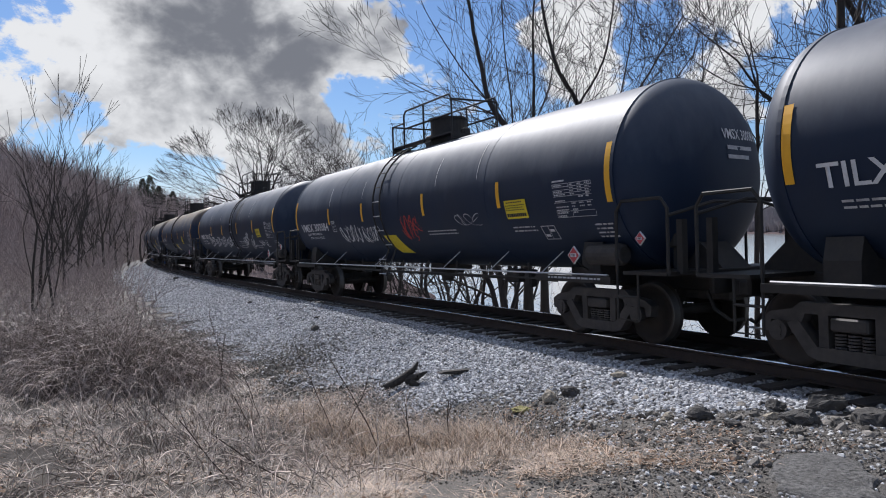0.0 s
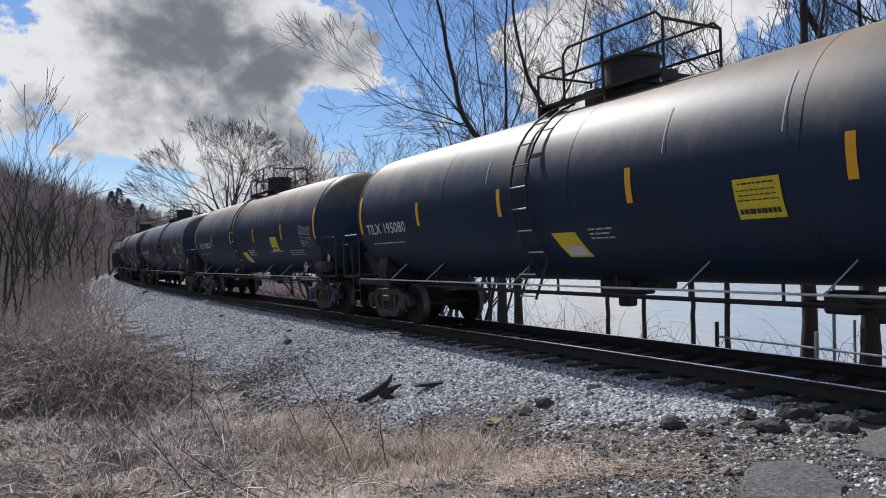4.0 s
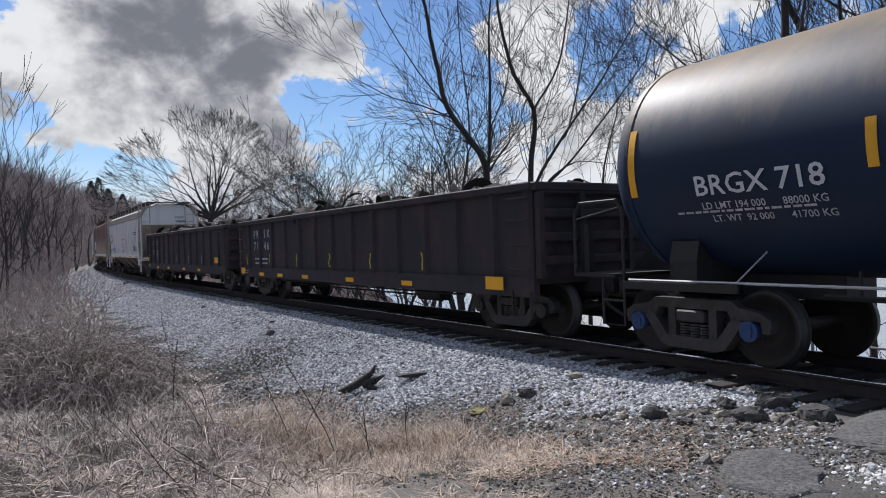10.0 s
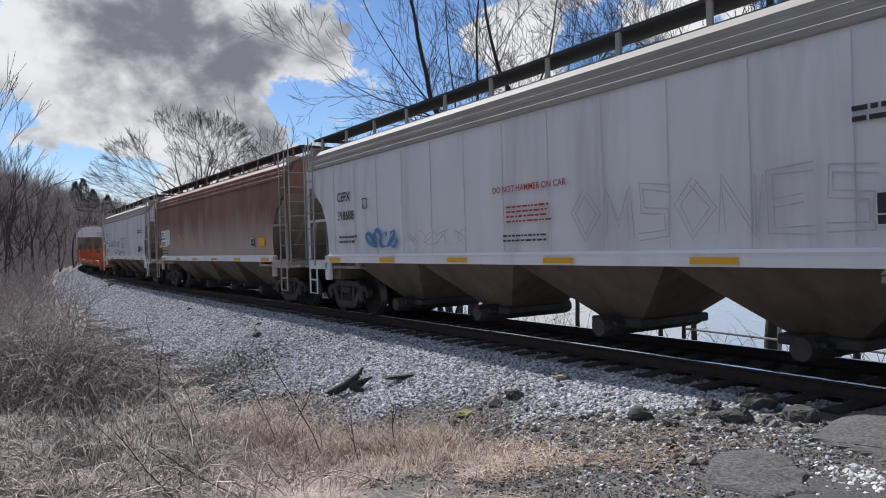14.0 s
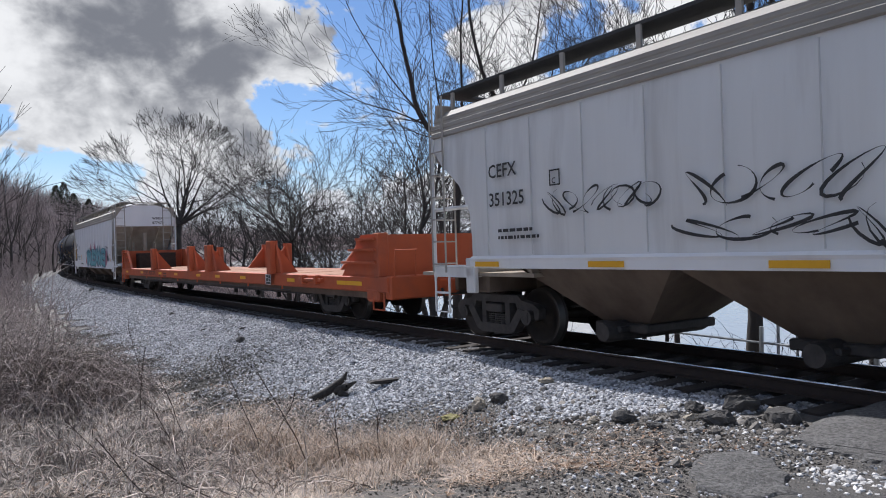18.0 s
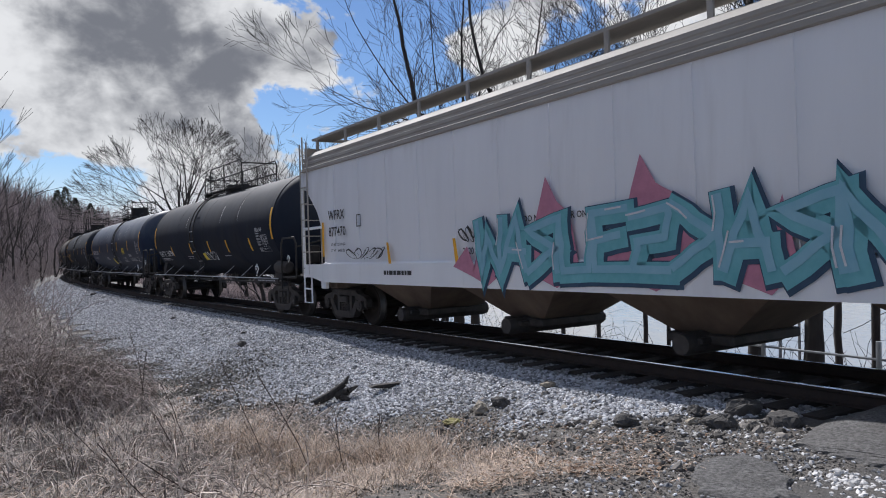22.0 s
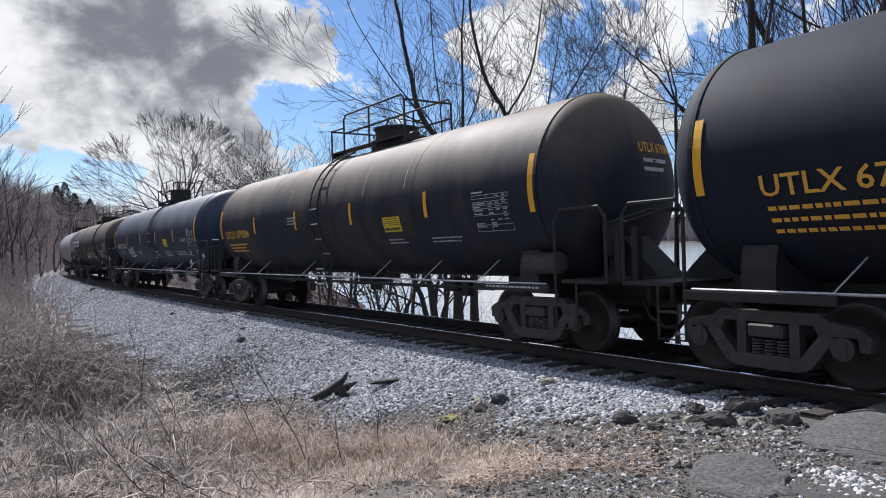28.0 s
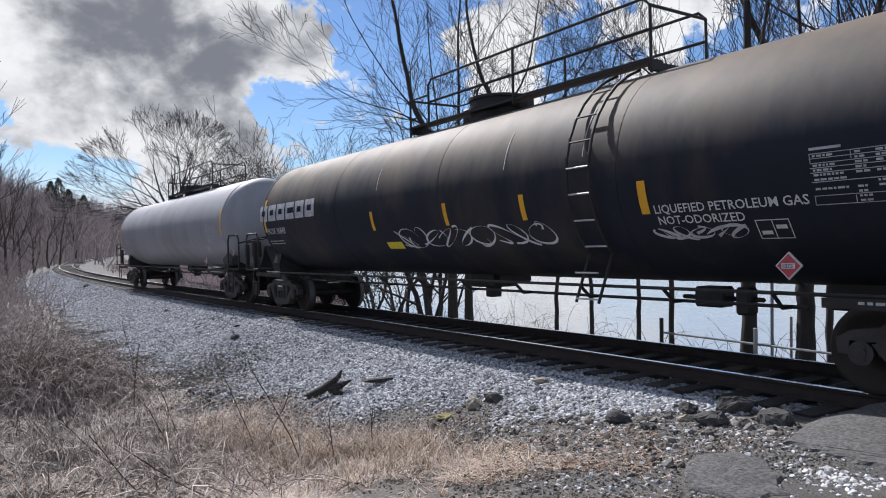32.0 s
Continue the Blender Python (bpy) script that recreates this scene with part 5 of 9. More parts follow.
            part("gusset", prism([(y * (W - 0.11), zd), (y * (W - 0.75), zd), (y * (W - 0.11), zd + 0.8)], x - 0.03, x + 0.03, "x"), "orange", s_)
    # deck boards
    for k in range(34):
        x = -L + 0.1 + k * (2 * L - 0.2) / 34
        part("deck_board", boxes((x, x + (2 * L - 0.2) / 34 - 0.012, -W + 0.2, W - 0.2, zd - 0.05, zd - 0.004 + (k % 3) * 0.003)), "deck", car)
    part("centre_sill", boxes((-half + 1.2, half - 1.2, -0.3, 0.3, 0.42, zd - 0.05), (-half + 3, half - 3, -0.9, 0.9, 0.62, 0.78)), "iron", car)
    part("brake_pipe", pipes([(-half + 2, -W + 0.1, 0.58), (half - 2, -W + 0.1, 0.58)], r=0.018), "iron", car)
    for x in (-3.2, 2.5, 4.6, 6.3):
        part("hanger", boxes((x - 0.06, x + 0.06, -1.0, -0.9, 0.36, 0.64)), "iron", car)
    part("side_latch", boxes((9.3, 10.6, -W - 0.12, -W - 0.02, zd - 0.16, zd - 0.08), (9.5, 9.62, -W - 0.16, -W - 0.02, zd - 0.22, zd), (10.3, 10.42, -W - 0.16, -W - 0.02, zd - 0.22, zd), bevel=0.01), "orange", car)
    for x in (-12.2, -8.9, -5.45, -2.9, 0.2, 2.4, 4.9, 8.6):
        part("reflective_tape", boxes((x - 0.24, x + 0.24, -W - 0.028, -W - 0.022, zd - 0.20, zd - 0.11)), "yellow", car, "yellow reflective tape")
    part("reflective_tape", boxes((11.3, 12.5, -W - 0.028, -W - 0.022, zd - 0.2, zd - 0.11)), "yellow", car, "long yellow reflective tape")
    pa, pb_, pc, pd, py = 7.08, 7.46, 0.78, 1.055, -W - 0.118
    pl = part("data_plate", boxes((pa, pb_, py - 0.008, py, pc, pd)), "black_ink", car, "black stencilled data plate")
    py -= 0.009
    part("plate_line", boxes((pa, pb_, py - 0.005, py, pc, pc + 0.015), (pa, pb_, py - 0.005, py, pd - 0.015, pd), (pa, pa + 0.015, py - 0.005, py, pc, pd), (pb_ - 0.015, pb_, py - 0.005, py, pc, pd), (7.28, 7.295, py - 0.005, py, 0.87, pd), (pa, pb_, py - 0.005, py, 0.86, 0.875), (pa + 0.04, 7.24, py - 0.005, py, 0.96, 0.98), (7.33, pb_ - 0.04, py - 0.005, py, 0.93, 0.95)), "white", pl)
    part("under_beam", boxes((-L + 0.5, L - 0.5, -W + 0.16, -W + 0.3, 0.60, 0.75), (-L + 0.5, L - 0.5, W - 0.3, W - 0.16, 0.60, 0.75)), "hopper_under", car, "dark shaded under-frame beam")
    part("train_line", pipes([(-half + 2.4, -W - 0.02, 0.66), (half - 2.4, -W - 0.02, 0.66)], r=0.016), "truck", car, "rusty air line")
    for x in np.linspace(-half + 3, half - 3, 7):
        part("line_bracket", boxes((x - 0.03, x + 0.03, -W - 0.03, -W + 0.0, 0.65, 0.78)), "orange", car)
    for k, c in enumerate("CSXT 920730"):
        if c != " ":
            lettering(car, c, -8.45 + 0.2 * k, 0.83, 0.27, "black_ink", y=-W - 0.026)
    lettering(car, "MW", -5.6, 0.80, 0.13, "black_ink", y=-W - 0.026)
    small_print(car, -4.9, 0.95, 0.6, 2, "black_ink", y=-W - 0.026, rng=random.Random(3), h=0.05, gap=0.1)
    return car
# ---------------------------------------------------------------- ground, water, track bed


def warp(n, near, far, p=5.0):
    u = np.linspace(-1, 1, n)
    return near * u + (far - near) * np.sign(u) * np.abs(u) ** p


BANK = (157.0, 386.0, 0.976, 0.218)       # far shore: a point, and the way inland


def far_side(x, y):
    return (x - BANK[0]) * BANK[2] + (y - BANK[1]) * BANK[3]


def land_z(x, y):
    x, y = np.atleast_1d(np.asarray(x, float)), np.atleast_1d(np.asarray(y, float))
    z, s, q = ground_z(x, y)
    d = far_side(x, y)
    z = np.where((d > -60) & (q < -40), np.maximum(z, np.interp(d, [-60, 0, 30, 160, 400, 2000], [-9, -4.9, -3.5, 12, 22, 60])), z)
    return z, s, q


def build_ground():
    gx, gy = warp(400, 34, 2600), warp(440, 46, 2600) + 14
    X, Y = np.meshgrid(gx, gy)
    x, y = X.ravel(), Y.ravel()
    z, s, q = land_z(x, y)
    fx = np.array([noise.fractal(Vector((a * 0.5, b * 0.5, 0)), 1.0, 2.0, 4) for a, b in zip(x, y)])
    fz = np.array([noise.fractal(Vector((a * 0.03, b * 0.03, 5)), 1.0, 2.0, 4) for a, b in zip(x, y)])
    rough = np.where(abs(q) < 1.5, 0.0, 0.06 * smooth01(abs(q), 1.6, 6) * (1 - smooth01(s, -9, -4)))
    # the loose stones hide the bed a hand below them
    bed = smooth01(q, 1.8, 2.4) * (1 - smooth01(q, 5.6, 7.0)) * (1 - smooth01(s, -13, -9))
    z = z - 0.05 * bed + fx * rough * (1 - 0.7 * bed) + fz * 2.0 * smooth01(abs(q), 25, 120)
    n, m = len(gx), len(gy)
    faces = [(r * n + c, r * n + c + 1, (r + 1) * n + c + 1, (r + 1) * n + c) for r in range(m - 1) for c in range(n - 1)]
    ob = raw("ground", np.c_[x, y, z].tolist(), faces, "dirt", smooth=True)
    me = ob.data
    me.materials.append(M["gravel_bed"])
    me.materials.append(M["straw_soil"])
    me.materials.append(M["woods_floor"])
    cx = np.array([(q[f[0]] + q[f[2]]) / 2 for f in faces])
    cs = np.array([(s[f[0]] + s[f[2]]) / 2 for f in faces])
    jit = np.array([fx[f[0]] for f in faces]) * 0.8
    idx = np.zeros(len(faces), int)
    idx[(cx > 5.6 + jit) & (cs < -6)] = 2
    idx[(cx > -3.2) & (cx < np.interp(cs, [-40, -30, -17, -13.8, -10.8, -9.2, -7.1, -5, -4], [4.4, 4.7, 4.6, 4.3, 3.7, 3.1, 2.8, 2.4, 1.6]) + jit)] = 1
    idx[(cx > 16) | (cx < -6)] = 3
    me.polygons.foreach_set("material_index", idx.astype(np.int32))
    tagged(ob, "gravel, bare dirt and dead grass beside the railway", "ground", kind="structure")


M["dirt"] = mat("stony dirt", (0.075, 0.068, 0.06), 0.9, color2=(0.21, 0.195, 0.18), scale=30, detail=8.0, amount=0.45, bump=0.03, bump_scale=40, grime=(0.12, 0.10, 0.085), grime_scale=1.2)
M["gravel_bed"] = mat("grey gravel bed", (0.24, 0.235, 0.23), 0.9, color2=(0.07, 0.067, 0.064), scale=22, detail=8.0, amount=0.4, bump=0.05, bump_scale=30)
M["straw_soil"] = mat("straw-littered soil", (0.07, 0.058, 0.049), 0.9, color2=(0.03, 0.025, 0.022), scale=16, bump=0.03, bump_scale=30, grime=(0.10, 0.083, 0.07), grime_scale=0.9)
M["woods_floor"] = mat("leaf-littered woodland floor", (0.15, 0.122, 0.124), 0.95, color2=(0.09, 0.073, 0.075), scale=0.9, bump=0.1, bump_scale=1.5, spec=0.0)
build_ground()


def water_mat():
    m = bpy.data.materials.new("wind-rippled river water")
    m.use_nodes = True
    n, l = m.node_tree.nodes, m.node_tree.links
    b = n["Principled BSDF"]
    b.inputs["Base Color"].default_value = (0.34, 0.34, 0.33, 1)
    b.inputs["Roughness"].default_value = 0.12
    b.inputs["IOR"].default_value = 1.33
    tc, mp, t, bp = n.new("ShaderNodeTexCoord"), n.new("ShaderNodeMapping"), n.new("ShaderNodeTexNoise"), n.new("ShaderNodeBump")
    mp.inputs["Scale"].default_value = (1.0, 0.5, 1)
    t.inputs["Scale"].default_value, t.inputs["Detail"].default_value = 0.9, 6
    bp.inputs["Distance"].default_value, bp.inputs["Strength"].default_value = 0.05, 1
    l.new(tc.outputs["Object"], mp.inputs[0]), l.new(mp.outputs[0], t.inputs["Vector"]), l.new(t.outputs["Fac"], bp.inputs["Height"]), l.new(bp.outputs[0], b.inputs["Normal"])
    return m


M["water"] = water_mat()
_w = [(-300, 8), (2600, -2600), (2600, 2600), (-900, 2600), (-300, 400)]
tagged(raw("water", [(a, b, WATER_Z) for a, b in _w], [list(range(len(_w)))], "water"), "wide pale river with wind-ruffled water", "river", kind="structure")

# rails on tie plates
def rail_strip(profile, off, s0, s1, step, name, material):
    ss = np.arange(s0, s1 + step, step)
    verts, faces, k = [], [], len(profile)
    for s in ss:
        x, y, z, h = track(s)
        for a, b in profile:
            o = off + a
            verts.append((x + o * math.sin(h), y - o * math.cos(h), z + b))
    for i in range(len(ss) - 1):
        for j in range(k):
            faces.append((i * k + j, i * k + (j + 1) % k, (i + 1) * k + (j + 1) % k, (i + 1) * k + j))
    return raw(name, verts, faces, material, smooth=False)


RAIL = [(-0.07, -0.172), (0.07, -0.172), (0.07, -0.16), (0.012, -0.14), (0.009, -0.05), (0.036, -0.035), (0.037, -0.004), (-0.037, -0.004), (-0.036, -0.035), (-0.009, -0.05), (-0.012, -0.14), (-0.07, -0.16)]
HEAD = [(-0.030, -0.008), (0.030, -0.008), (0.027, 0.0), (-0.027, 0.0)]
for k, off in enumerate((0.755, -0.755)):
    r_ = tagged(rail_strip(RAIL, off, -230, 60, 2.0, "rail", "rail"), "rusty steel rail with a polished head", "rail", "rails of the track")
    h_ = rail_strip(HEAD, off, -230, 60, 2.0, "rail_head", "railhead")
    h_.parent = r_

# ties
def tie_mesh():
    bm = boxes((-0.115, 0.115, -1.42, 1.42, -0.36, -0.168), bevel=0.012)
    rng = random.Random(5)
    for v in bm.verts:
        v.co += Vector((rng.uniform(-0.008, 0.008), rng.uniform(-0.02, 0.02), rng.uniform(-0.006, 0.003)))
    me = bpy.data.meshes.new("tie")
    bm.to_mesh(me)
    bm.free()
    me.materials.append(M["tie"])
    return me


TIE = tie_mesh()
track_bed = thing("track_bed", "creosoted timber ties bedded in crushed stone", "railway ties", kind="structure")
rng = random.Random(11)
for k in range(250):
    s = 14 - k * 0.52
    x, y, z, h = track(s)
    piece("tie", TIE, track_bed, Matrix.Translation((x + rng.uniform(-0.03, 0.03), y, z)) @ Matrix.Rotation(h + rng.uniform(-0.03, 0.03), 4, "Z") @ Matrix.Translation((0, rng.uniform(-0.06, 0.06), rng.uniform(-0.012, 0.004))))
# ---------------------------------------------------------------- bare trees


def tubes(segs, name, material, parent, label=""):
    """Tapered branch tubes from (a, b, ra, rb, sides)."""
    verts, faces = [], []
    for a, b, ra, rb, n in segs:
        d = b - a
        if d.length < 1e-6:
            continue
        d.normalize()
        u = d.orthogonal().normalized()
        w = d.cross(u)
        k = len(verts)
        for p, r in ((a, ra), (b, rb)):
            for i in range(n):
                c, s = math.cos(2 * math.pi * i / n), math.sin(2 * math.pi * i / n)
                verts.append((p.x + r * (u.x * c + w.x * s), p.y + r * (u.y * c + w.y * s), p.z + r * (u.z * c + w.z * s)))
        for i in range(n):
            j = (i + 1) % n
            faces.append((k + i, k + j, k + n + j, k + n + i))
    return raw(name, verts, faces, material, parent, label, smooth=True)


def grow(rng, base, way, length, radius, depth, o, out, twigs):
    """One limb and, by recursion, what grows on it. o: spread, up, min_r, wander, kids, ratio."""
    p, d, r = base, way.normalized(), radius
    n = max(3, min(8, int(length / 0.45)))
    step = length / n
    marks = []
    for i in range(n):
        w = o["wander"]
        d = (d + Vector((rng.gauss(0, w), rng.gauss(0, w), rng.gauss(0, w) + o["up"] * 0.1))).normalized()
        q = p + d * step
        r2 = max(o["min_r"], r * (1 - 0.36 / n))
        (out if r > 0.03 else twigs).append((p, q, r, r2, 8 if r > 0.09 else (5 if r > 0.03 else 3)))
        p, r = q, r2
        marks.append((p, d, r))
    if depth <= 0:
        return
    for k in range(rng.choice(o["kids"])):
        ax = d.cross(Vector((rng.gauss(0, 1), rng.gauss(0, 1), rng.gauss(0, 0.4))))
        if ax.length < 1e-3:
            continue
        nd = Matrix.Rotation(rng.uniform(0.3, 0.8) * o["spread"], 3, ax.normalized()) @ d
        grow(rng, p, nd, length * rng.uniform(*o["ratio"]), r * rng.uniform(0.52, 0.74), depth - 1, o, out, twigs)
    for (bp, bd, br) in marks[1:-1]:
        if rng.random() < o["side"]:
            ax = bd.cross(Vector((rng.gauss(0, 1), rng.gauss(0, 1), rng.gauss(0, 0.5))))
            if ax.length < 1e-3:
                continue
            nd = Matrix.Rotation(rng.uniform(0.5, 1.0), 3, ax.normalized()) @ bd
            grow(rng, bp, nd, length * rng.uniform(0.4, 0.7), br * rng.uniform(0.35, 0.55), depth - 2, o, out, twigs)


def bare_tree(at, label, seed, stems, depth=5, group="bare trees along the river bank", **more):
    """stems: (dx, dy, dz, length of the first limb, its radius)."""
    o = dict(spread=0.9, up=0.5, min_r=0.007, wander=0.10, kids=(2, 2, 3), ratio=(0.62, 0.85), side=0.6)
    o.update(more)
    rng = random.Random(seed)
    t = thing("tree", label, "tree", group, at=Matrix.Translation(at))
    out, twigs = [], []
    for sx, sy, sz, ln, r in stems:
        d = Vector((sx, sy, sz)).normalized()
        foot = Vector((0, 0, o.get("fork", 0.0))) if len(stems) > 3 and r < 0.3 else Vector((0, 0, 0))
        if foot.z == 0:
            out.append((Vector((0, 0, -0.6)), d * 0.35, r * 1.45, r * 1.05, 8))
        grow(rng, foot + d * 0.33 * (foot.z == 0), d, ln, r, depth if foot.z or len(stems) < 4 else 0, o, out, twigs)
    tubes(out, "trunk", "bark", t)
    if twigs:
        tubes(twigs, "crown", "twig", t, "bare leafless twigs")
    return t


def at_ground(x, y):
    return Vector((x, y, float(land_z(x, y)[0][0])))


def polar(px, dist):
    """A plan point dist metres off, px along a picture plane 1265 units away that faces +y."""
    a = math.atan((px - 784) / 1265.0)
    return dist * math.sin(a), dist * math.cos(a)


def plant(px, dist, *args, **kw):
    x, y = polar(px, dist)
    return bare_tree(at_ground(x, y), *args, **kw)


BANK_TREE = "leafless grey-barked tree on the river bank"


def smooth_line(P, step=0.35):
    """A soft curve through points."""
    out = []
    for i in range(len(P) - 1):
        a, b, c, d = P[max(i - 1, 0)], P[i], P[i + 1], P[min(i + 2, len(P) - 1)]
        m = max(2, int((c - b).length / step))
        for k in range(m):
            t = k / m
            out.append(0.5 * ((2 * b) + (c - a) * t + (2 * a - 5 * b + 4 * c - d) * t * t + (3 * b - a - 3 * c + d) * t ** 3))
    return out + [P[-1]]


def limb_tube(verts, faces, pts, radii, n):
    """One limb with shared joints, slightly lumpy."""
    first, u = len(verts), None
    for i, (p, r) in enumerate(zip(pts, radii)):
        d = (pts[min(i + 1, len(pts) - 1)] - pts[max(i - 1, 0)]).normalized()
        u = (u - d * u.dot(d)).normalized() if u else d.orthogonal().normalized()
        w = d.cross(u)
        for k in range(n):
            a = 2 * math.pi * k / n
            rr = r * (1 + 0.10 * noise.noise(Vector((p.x * 3 + k, p.y * 3, p.z * 2))))
            verts.append(tuple(p + rr * (u * math.cos(a) + w * math.sin(a))))
    for i in range(len(pts) - 1):
        for k in range(n):
            a, b = first + i * n + k, first + i * n + (k + 1) % n
            faces.append((a, b, b + n, a + n))


def limb_tree(px, dist, label, seed, limbs, depth=3, **more):
    """limbs: (radius at the foot, radius at the tip, [(across, height), ...]); the first is the trunk, the second goes on from it."""
    o = dict(spread=0.8, up=0.7, min_r=0.0062, wander=0.12, kids=(2, 2, 3), ratio=(0.62, 0.86), side=0.62, reach=1.0, often=0.68)
    o.update(more)
    rng = random.Random(seed)
    x, y = polar(px, dist)
    at = at_ground(x, y)
    t = thing("tree", label, "tree", "bare trees along the river bank", at=Matrix.Translation(at))
    c, s = y / dist, -x / dist
    out, twigs, tv, tf, spine = [], [], [], [], []

    def line(pts, off):
        return [Vector((a * c, a * s, z - at.z)) + Vector((0, off * i / len(pts), 0)) for i, (a, z) in enumerate(pts)]

    trunk = line(limbs[0][2], 0.0)
    trunk.insert(0, Vector((trunk[0].x * 0.7, 0, -0.4)))
    top = trunk[-1].z
    for k, (r0, r1, pts) in enumerate(limbs[1:]):
        P = line(pts, rng.uniform(-0.4, 0.4))
        if k == 0:
            P = trunk + [p for p in P if p.z > top + 0.25]
        else:
            under = [p for p in spine if p.z < P[0].z - 0.2] or spine[:1]
            P.insert(0, min(under, key=lambda p: (p - P[0]).length))
            r0, r1 = r0 * 0.76, r1 * 0.75
        fine = [p + Vector((rng.gauss(0, r0 * 0.10), rng.gauss(0, r0 * 0.10), 0)) for p in smooth_line(P)]
        n = len(fine) - 1
        spine += fine
        if k == 0:
            rt = limbs[0][0] * 0.88
            rad = [rt * 1.3 - 0.3 * rt * min(1, p.z / 1.2) if p.z < top * 0.5 else None for p in fine]
            first = sum(v is not None for v in rad)
            rad = [rad[i] if i < first else rt + (r1 - rt) * ((i - first) / max(1, n - first)) ** 0.8 for i in range(n + 1)]
        else:
            first = 1
            rad = [r0 + (r1 - r0) * (i / n) ** 0.8 + 0.25 * r0 * max(0, 1 - i * 0.5) for i in range(n + 1)]
        limb_tube(tv, tf, fine, rad, 9 if r0 > 0.06 else 6)
        for i in range(first, n):
            d = (fine[i + 1] - fine[i]).normalized()
            if (k or i > first + 4) and rng.random() < o["often"]:
                ax = d.cross(Vector((rng.gauss(0, 1), rng.gauss(0, 1), rng.gauss(0, 0.4))))
                nd = Matrix.Rotation(rng.uniform(0.4, 0.95), 3, ax.normalized()) @ d
                grow(rng, fine[i + 1], nd, rng.uniform(0.7, 1.8) * o["reach"], max(0.010, rad[i + 1] * rng.uniform(0.22, 0.38)), depth - 1, o, out, twigs)
        for _ in range(2):
            d2 = (d + Vector((rng.gauss(0, 0.3), rng.gauss(0, 0.3), 0.2))).normalized()
            grow(rng, fine[-1], d2, rng.uniform(1.0, 1.7) * o["reach"], r1 * 0.75, depth, o, out, twigs)
    raw("trunk", tv, tf, "bark", t, smooth=True)
    tubes(out + twigs, "crown", "twig", t, "bare leafless twigs")
    return t


# the near bank, beyond the crossing's track
limb_tree(800, 25, "forked leafless tree leaning over the bank", 31, [(0.19, 0.14, [(0.0, 0.4), (0.0, 2.0), (0.1, 3.8)]), (0.11, 0.03, [(0.1, 3.4), (-0.4, 4.7), (-1.2, 5.9), (-1.6, 7.6), (-2.0, 9.9), (-2.4, 11.5)]), (0.05, 0.015, [(-1.0, 5.5), (-2.1, 6.0), (-3.1, 6.3), (-4.4, 7.0)]), (0.10, 0.03, [(0.2, 3.8), (0.3, 6.3), (0.3, 8.7), (0.5, 11.0)]), (0.05, 0.02, [(-0.4, 4.7), (-0.5, 6.2), (-0.7, 7.9), (-0.8, 10.3)]), (0.045, 0.015, [(-1.2, 5.9), (-2.2, 7.2), (-3.4, 9.2), (-3.9, 10.5)]), (0.04, 0.015, [(0.25, 5.0), (0.9, 6.8), (1.0, 9.5)])], 4)
limb_tree(830, 23, "leafless tree with a strongly leaning forked trunk", 47, [(0.15, 0.13, [(0.0, 0.5), (0.5, 2.0), (0.9, 2.5)]), (0.10, 0.03, [(0.6, 2.1), (1.0, 3.8), (1.1, 5.4), (0.5, 6.5), (0.1, 8.1), (-0.1, 9.9)]), (0.06, 0.02, [(1.1, 5.4), (1.9, 6.8), (2.3, 9.1), (2.5, 10.2)]), (0.09, 0.025, [(0.9, 2.5), (1.3, 3.4), (2.2, 4.8), (3.2, 6.2), (4.3, 8.0)]), (0.07, 0.02, [(1.0, 2.6), (2.1, 3.6), (3.1, 4.8), (4.6, 6.8)]), (0.04, 0.012, [(1.7, 3.3), (2.4, 3.7), (3.5, 3.6)]), (0.05, 0.015, [(2.2, 4.8), (2.6, 6.6), (3.0, 9.0)])], 4)
limb_tree(1326, 16.5, "tall straight dark-barked tree with a long leaning limb", 37, [(0.17, 0.15, [(0.0, 0.5), (0.0, 1.7), (0.0, 2.9)]), (0.13, 0.05, [(0.0, 2.8), (0.0, 4.1), (0.0, 5.8), (0.0, 8.4)]), (0.08, 0.03, [(0.1, 2.9), (0.2, 5.0), (0.4, 6.5), (0.6, 8.2)]), (0.08, 0.02, [(-0.1, 2.8), (-0.6, 3.6), (-1.4, 4.3), (-1.9, 5.1), (-2.6, 5.8)]), (0.03, 0.01, [(-1.5, 4.4), (-2.1, 4.6), (-2.7, 5.0)]), (0.035, 0.012, [(0.0, 4.4), (-0.9, 5.0), (-1.8, 5.2)])], 4, min_r=0.006, reach=0.8)
limb_tree(1425, 17.5, "stout dark tree forking into three stems", 39, [(0.21, 0.18, [(0.0, 0.6), (-0.1, 1.7), (-0.2, 2.5)]), (0.13, 0.05, [(-0.3, 2.4), (-0.4, 3.1), (-0.2, 4.2), (-0.5, 5.0), (-1.0, 6.0), (-1.5, 7.2)]), (0.13, 0.05, [(-0.15, 2.4), (0.1, 3.7), (0.5, 4.6), (1.0, 5.6), (1.4, 6.6), (1.6, 7.8)]), (0.09, 0.03, [(0.2, 3.8), (0.0, 4.9), (-0.1, 6.2), (-0.1, 8.0)]), (0.05, 0.012, [(-0.4, 3.2), (-1.2, 3.8), (-2.1, 4.3), (-3.1, 4.3)]), (0.04, 0.012, [(0.1, 2.8), (0.6, 3.2), (1.7, 3.9)])], 4, min_r=0.006, reach=0.8)
